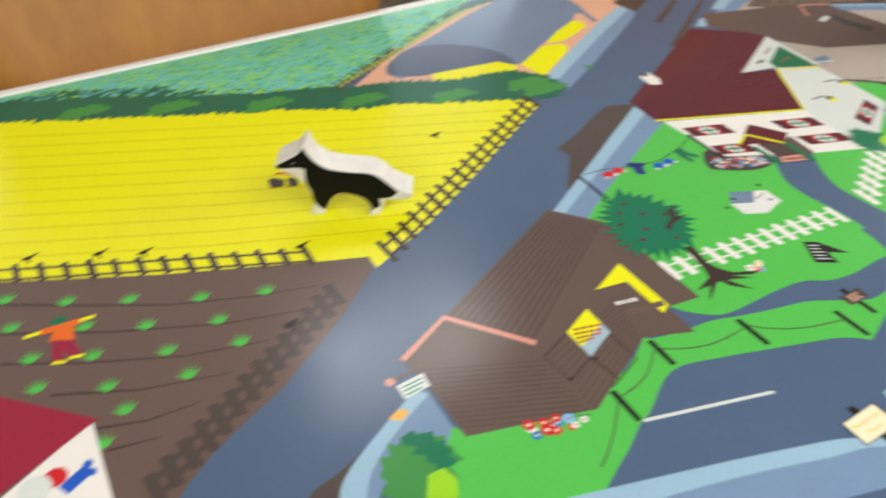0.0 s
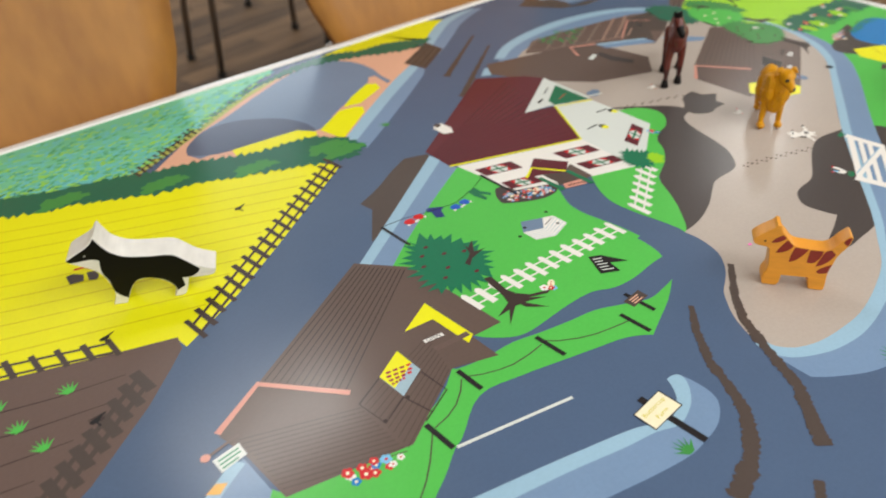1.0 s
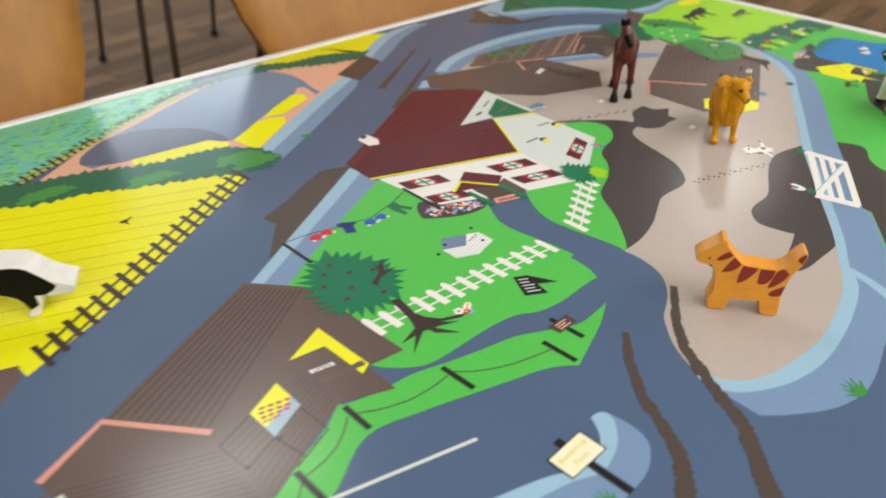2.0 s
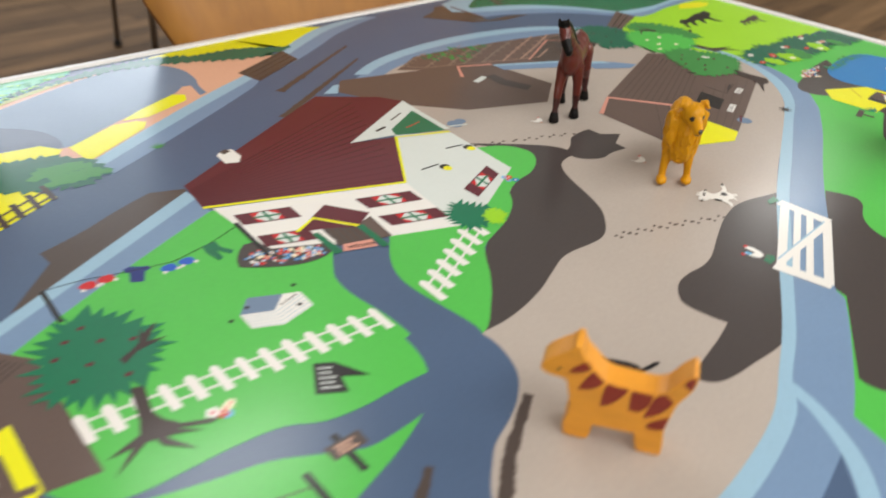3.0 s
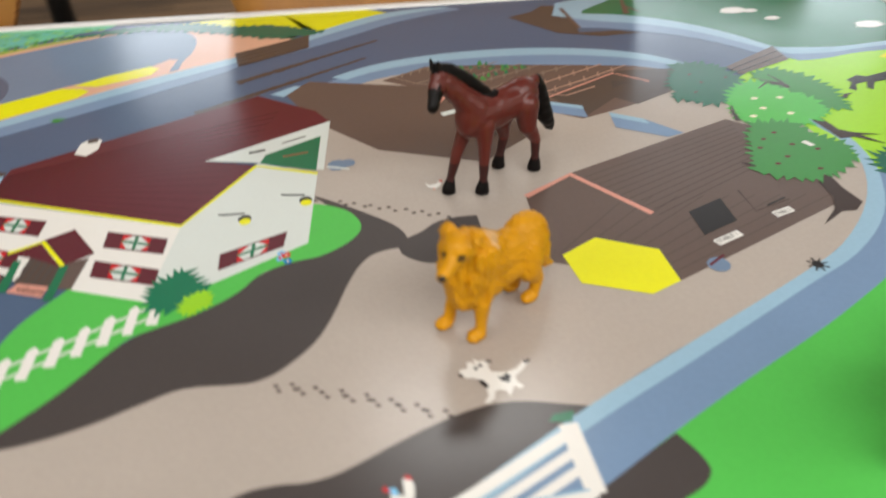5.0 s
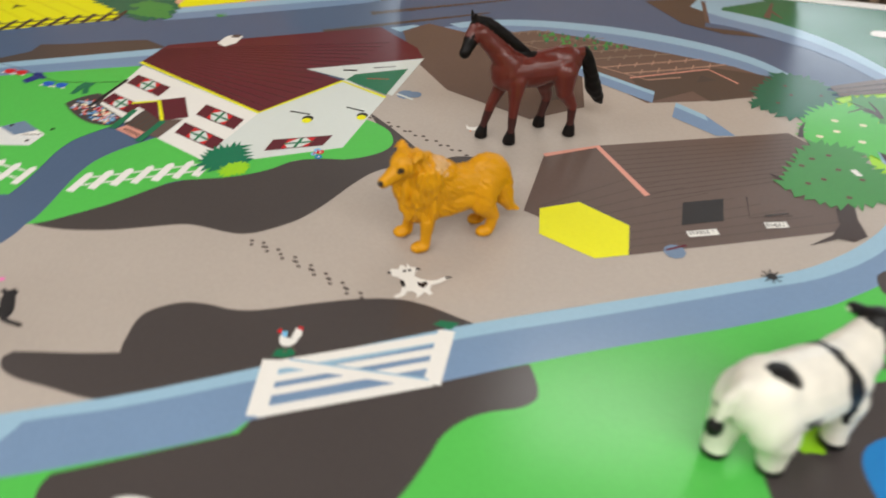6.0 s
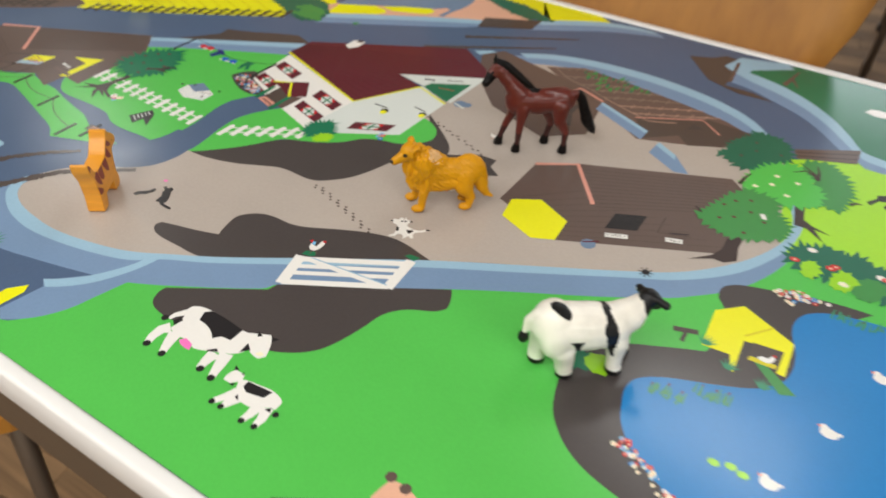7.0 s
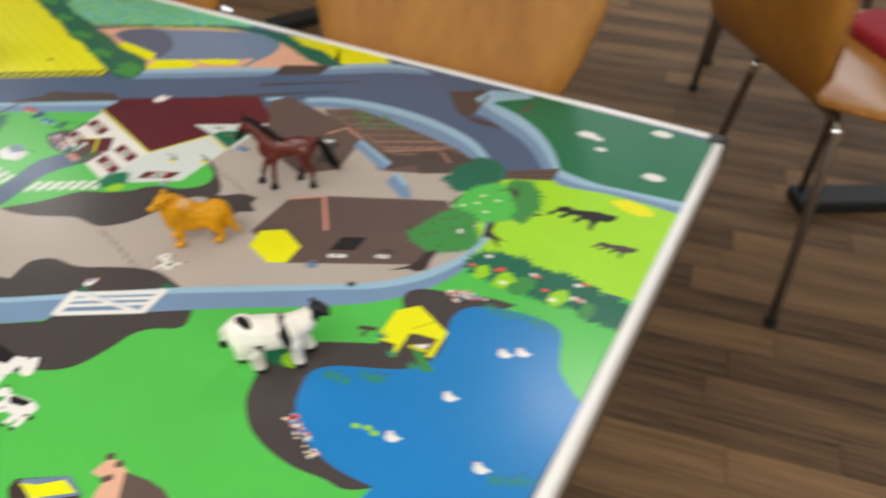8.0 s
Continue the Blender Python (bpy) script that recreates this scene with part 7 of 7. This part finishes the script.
def collie_fur(p):
    body = 1.0 if p.z > 0.02 else 0.25
    face = max(0.0, min(1.0, (0.030 - p.x) / 0.006)) if p.z > 0.045 else 1.0
    mane = max(0.0, min(1.0, (p.x - 0.004) / 0.008))
    run, over = 0.80 * p.x + 0.60 * p.z, 0.60 * p.x - 0.80 * p.z
    coat = noise.noise(Vector((over * 420, p.y * 330, run * 85))) + 0.7 * noise.noise(Vector((over * 950, p.y * 800, run * 210)))
    long = noise.noise(Vector((p.x * 330, p.y * 380, p.z * 60))) + 0.7 * noise.noise(Vector((p.x * 760, p.y * 820, p.z * 150)))
    strands = coat + (long - coat) * mane
    rump = max(0.0, min(1.0, (p.x + 0.004) / 0.012))
    return 0.0017 * (0.35 + 0.65 * rump) * strands * body * (0.15 + 0.85 * face)


collie_mats = [plastic("amber_plastic", 212, 147, 2, 0.45, None, 0.28), plastic("collie_black", 40, 26, 18, 0.4), plastic("rubbed_patch", 222, 176, 120, 0.5)]
moulded("toy_collie", bm, 0.00065, collie_mats, collie_paint, pose(0.2568, -0.0239, TOP, 0, 0, 217.1), "amber yellow plastic toy collie with a rubbed pale shoulder", "toy dog", 3, collie_fur)

# cow
bm = bmesh.new()
chain(bm, (-22, 0, 40, 17), (0, 0, 38, 17), (15, 0, 38, 15.5))
ball(bm, mm(-26, 0, 43), mm(15.5, 15.5, 18))
ball(bm, mm(-28, 9, 36), mm(12, 9, 16))
ball(bm, mm(-25, -9, 36), mm(12, 9, 16))
chain(bm, (17, 1, 39, 14), (28, 3.5, 42, 12), (35, 5.5, 46.5, 9.2))
chain(bm, (41.5, 7, 52.5, 7.2), (44.5, 8, 50.5, 6.6), (48.5, 9, 46.5, 5.6))
for a, b in (((39.5, 13, 54.5), (38.6, 18, 52.8)), ((46, 1.5, 55), (50.5, -2.8, 53.2))):
    chain(bm, (*a, 2.6), (*b, 3.2))
chain(bm, (-29, 8.5, 26, 9.5), (-31.5, 8.5, 14, 7.0), (-32.2, 8.5, 5, 6.2))
chain(bm, (-20, -8.5, 26, 9.5), (-17.2, -8.2, 14, 7.0), (-16.5, -8.1, 5, 6.2))
chain(bm, (22, 8, 30, 8.5), (28, 9, 14, 6.0), (30.4, 9.1, 5, 5.6))
chain(bm, (18, -8.3, 30, 8.5), (18.8, -8.6, 14, 6.0), (19, -8.7, 5, 5.6))
for x, y in ((-31.6, 8.5), (-15.8, -8.1), (31.2, 9.1), (19.8, -8.7)):
    bmesh.ops.create_cone(bm, cap_ends=True, segments=18, radius1=0.0066, radius2=0.0058, depth=0.006, matrix=Matrix.Translation(mm(x, y, 3.1)))
chain(bm, (-38, 1, 53, 3.2), (-43, 2, 46, 3.0), (-44, 2.3, 37, 2.8))
ball(bm, mm(-45, 2.4, 30), mm(4.2, 4.0, 5.2))
for v in bm.verts:
    v.co = Vector((v.co.x * 0.94, v.co.y * 0.95, v.co.z * 0.95))


def cow_paint(c):
    c = Vector((c.x / 0.94, c.y / 0.95, c.z / 0.95))
    wob = 0.0022 * noise.noise(c * 130)
    if c.z < 0.0065 or c.x < -0.0395 and c.z < 0.0365:
        return 1
    if c.x + 0.25 * (c.z - 0.05) + wob > 0.0365 or c.x > 0.034 and c.z > 0.056:
        return 1
    mid = 0.0105 - 0.14 * (c.z - 0.045)
    half = 0.0013 + 0.0040 * max(0.0, 1 - abs(c.z - 0.043) / 0.016)
    if abs(c.x - mid + wob) < half and c.z > 0.022:
        return 1
    sx, sy = c.x + 0.0235 + 0.5 * (c.y + 0.004), c.y + 0.004
    if (sx / 0.0062) ** 2 + (sy / 0.0062) ** 2 < 1 + 100 * wob and c.z > 0.050:
        return 1
    if c.y < -0.006 and 0.029 < c.z < 0.040 and abs(c.x + 0.0105 + 0.2 * (c.z - 0.029)) < (0.0014 if c.z < 0.035 else 0.0014 + 0.7 * (c.z - 0.035)) + 0.4 * wob:
        return 1
    return 0


cow_mats = [plastic("cream_plastic", 238, 233, 222, 0.35), plastic("cow_black", 15, 14, 16, 0.42, None, 0.3)]
moulded("toy_cow", bm, 0.0009, cow_mats, cow_paint, pose(0.4345, -0.1228, TOP, 0, 0, 41.2), "white plastic toy cow with black patches and head", "toy cow", 14, lambda p: 0.0003 * noise.noise(p * 140))


# two flat wooden cut-outs
def cut_out(name, outline, paint, thick, mats, m, label, category, eye, mark):
    """A sawn wooden silhouette (x along the body, z up, in millimetres) with painted shapes on both faces."""
    outline = rounded(outline, 3, 50)
    bm = bmesh.new()
    a = [bm.verts.new((x / 1000, 0, z / 1000)) for x, z in outline]
    b = [bm.verts.new((x / 1000, thick, z / 1000)) for x, z in outline]
    n = len(a)
    f0, f1 = bm.faces.new(a), bm.faces.new(b[::-1])
    rim = [bm.faces.new((a[(i + 1) % n], a[i], b[i], b[(i + 1) % n])) for i in range(n)]
    bmesh.ops.recalc_face_normals(bm, faces=bm.faces)
    edges = list({e for f in (f0, f1) for e in f.edges})
    bmesh.ops.bevel(bm, geom=edges, offset=0.0006, segments=2, affect="EDGES", profile=0.5)
    for v in bm.verts:
        v.co.z = max(v.co.z, 0)
    ob = part(name, bm, mats[0])
    for y in (-0.00012, thick + 0.00012):
        for shape in paint:
            bm = bmesh.new()
            bm.faces.new([bm.verts.new((x / 1000, y, z / 1000)) for x, z in rounded(shape, 3, 60)])
            part(mark, bm, mats[1], ob)
        bm = bmesh.new()
        ye = y + (0.0001 if y > 0 else -0.0001)
        bm.faces.new([bm.verts.new((eye[0] / 1000 + 0.0008 * math.cos(k * math.tau / 10), ye, eye[1] / 1000 + 0.0008 * math.sin(k * math.tau / 10))) for k in range(10)])
        part("eye", bm, mats[2], ob)
    ob.matrix_world = m
    return tagged(ob, label, category, "toy animals")


def painted_wood(name, r, g, b, rough=0.4, gloss=0.5):
    c = srgb(r, g, b)
    m, n, l, bs = shader(name, c, rough)
    l.new(ramp(n, l, noise_tex(n, l, 50, 6, (1, 1, 5)), [(0.3, tint(c, 0.9)), (0.7, tint(c, 1.06))]), bs.inputs["Base Color"])
    bump(n, l, bs, noise_tex(n, l, 260, 4, (1, 1, 4)), 0.15, 0.0006)
    bs.inputs["Specular IOR Level"].default_value = gloss
    return m


orange, stripe_red, dark = painted_wood("orange_paint", 226, 152, 44), painted_wood("stripe_red", 136, 40, 20), painted_wood("dark_dot", 26, 20, 18)
white_p, black_p, grey_p = painted_wood("white_paint", 226, 224, 218), painted_wood("black_paint", 12, 11, 10, 0.55, 0.15), painted_wood("eye_grey", 170, 170, 165)
TIGER = [(-12.4, 36.6), (-12.1, 40.3), (-4.9, 46.6), (1.5, 51), (3.9, 54), (6.5, 53.5), (7.9, 48.2), (11.1, 44.3), (16.5, 38), (26.1, 36.6), (37.9, 36.2), (43.2, 38.5), (49.1, 45.6), (54.5, 50.8), (56.1, 49.7), (53.9, 42.3), (47.5, 32.3), (44.8, 24.5), (42.2, 16.7), (41.5, 7.9), (40.6, 1.2), (38.9, 0), (30.9, 0), (29.3, 1), (28.6, 10.2), (17.5, 10.0), (9.2, 9.6), (7.7, 2.8), (5.8, 0), (-3.3, 0), (-4.7, 1.1), (-4.4, 8.1), (-1.2, 14.6), (-1.2, 31.9), (-2.8, 34.1), (-9.2, 34.9)]
STRIPES = [[(-0.1, 38.6), (3.1, 42.6), (8.3, 46.2), (10.7, 43.6), (5.8, 39.8)], [(3.6, 30), (7.4, 36.6), (11.7, 42.3), (15.9, 37.4), (11.1, 32.3)], [(13.5, 22.8), (14.9, 30.3), (17.3, 36.6), (26.8, 35.8), (19.7, 26.3)],
           [(26.3, 24.1), (27.2, 30.8), (28.2, 35.6), (37.4, 35.6), (32.5, 25.4)], [(32.7, 21.2), (35.7, 29), (38.9, 35.4), (43, 37.2), (46, 34), (40, 25.6)], [(33.8, 17.1), (36.8, 20.2), (44.2, 24.6), (41.8, 16.8), (35.7, 15.3)], [(50, 45), (52.3, 48.2), (55.2, 49.8), (54.9, 47.2), (53, 42.2)]]
SKUNK = [(-36.3, 46), (-33, 49.2), (-28.5, 51.9), (-22, 56.8), (-19.8, 62.1), (-18.5, 63.1), (-16.2, 59.2), (-13.6, 55.2), (-8.4, 49.1), (1.9, 43.5), (17.5, 42.4), (33, 42.1), (40.8, 37.7), (49.9, 31.4), (63.2, 27), (63.7, 24), (62.2, 20.5), (51.2, 18.9), (45.6, 19.1), (45.6, 3.4), (44, 0), (37.6, 0), (38.6, 7.3), (35.6, 12.2), (30.4, 17.5), (21.4, 21.5), (12.3, 21.4), (7.8, 16.5), (5.8, 7.3), (4.5, 0), (-4.8, 0), (-4, 10.8), (-8.4, 22.1), (-13.6, 30), (-18.8, 34.4), (-29.1, 40.3), (-35, 43.5)]
BADGE = [(-35.7, 45.6), (-28.5, 50.8), (-21.6, 56.2), (-19, 61.9), (-13.6, 54.4), (-7.8, 48.4), (1.9, 43), (17.5, 41.8), (33, 41.6), (43.4, 35.2), (52.7, 27.7), (51.4, 24.1), (47, 20.2), (41.3, 19.9), (44, 10.7), (38.9, 6.4), (37.4, 10.5), (30.4, 18.4), (20.1, 22.2), (11.3, 21.6), (7.1, 15.4), (5.3, 5.3), (-3.5, 11.6), (-7.8, 22.8), (-12.6, 30.7), (-14.6, 42), (-20.1, 44.1), (-33.7, 43.3)]
TIGER = [(0.97 * u - 0.15 * v - 0.8, 0.98 * v) for u, v in TIGER]
STRIPES = [[(0.97 * u - 0.15 * v - 0.8, 0.98 * v) for u, v in shape] for shape in STRIPES]
SKUNK, BADGE = ([(1.035 * u + 0.24 * v, 0.97 * v - (0.09 * u * min(1, v / 25) if u > 0 else 0)) for u, v in shape] for shape in (SKUNK, BADGE))
cut_out("toy_tiger", TIGER, STRIPES, 0.0135, [orange, stripe_red, dark], pose(0.0030, -0.1712, TOP, 0, 0, -54.0), "orange painted wooden toy cat with dark red stripes", "toy tiger", (-11.0, 38.8), "stripe")
cut_out("toy_skunk", SKUNK, [BADGE], 0.0225, [white_p, black_p, grey_p], pose(-0.3700, 0.1405, TOP, 0, 0, -29.0), "black and white painted wooden toy skunk", "toy skunk", (-13.5, 46.5), "black_patch")
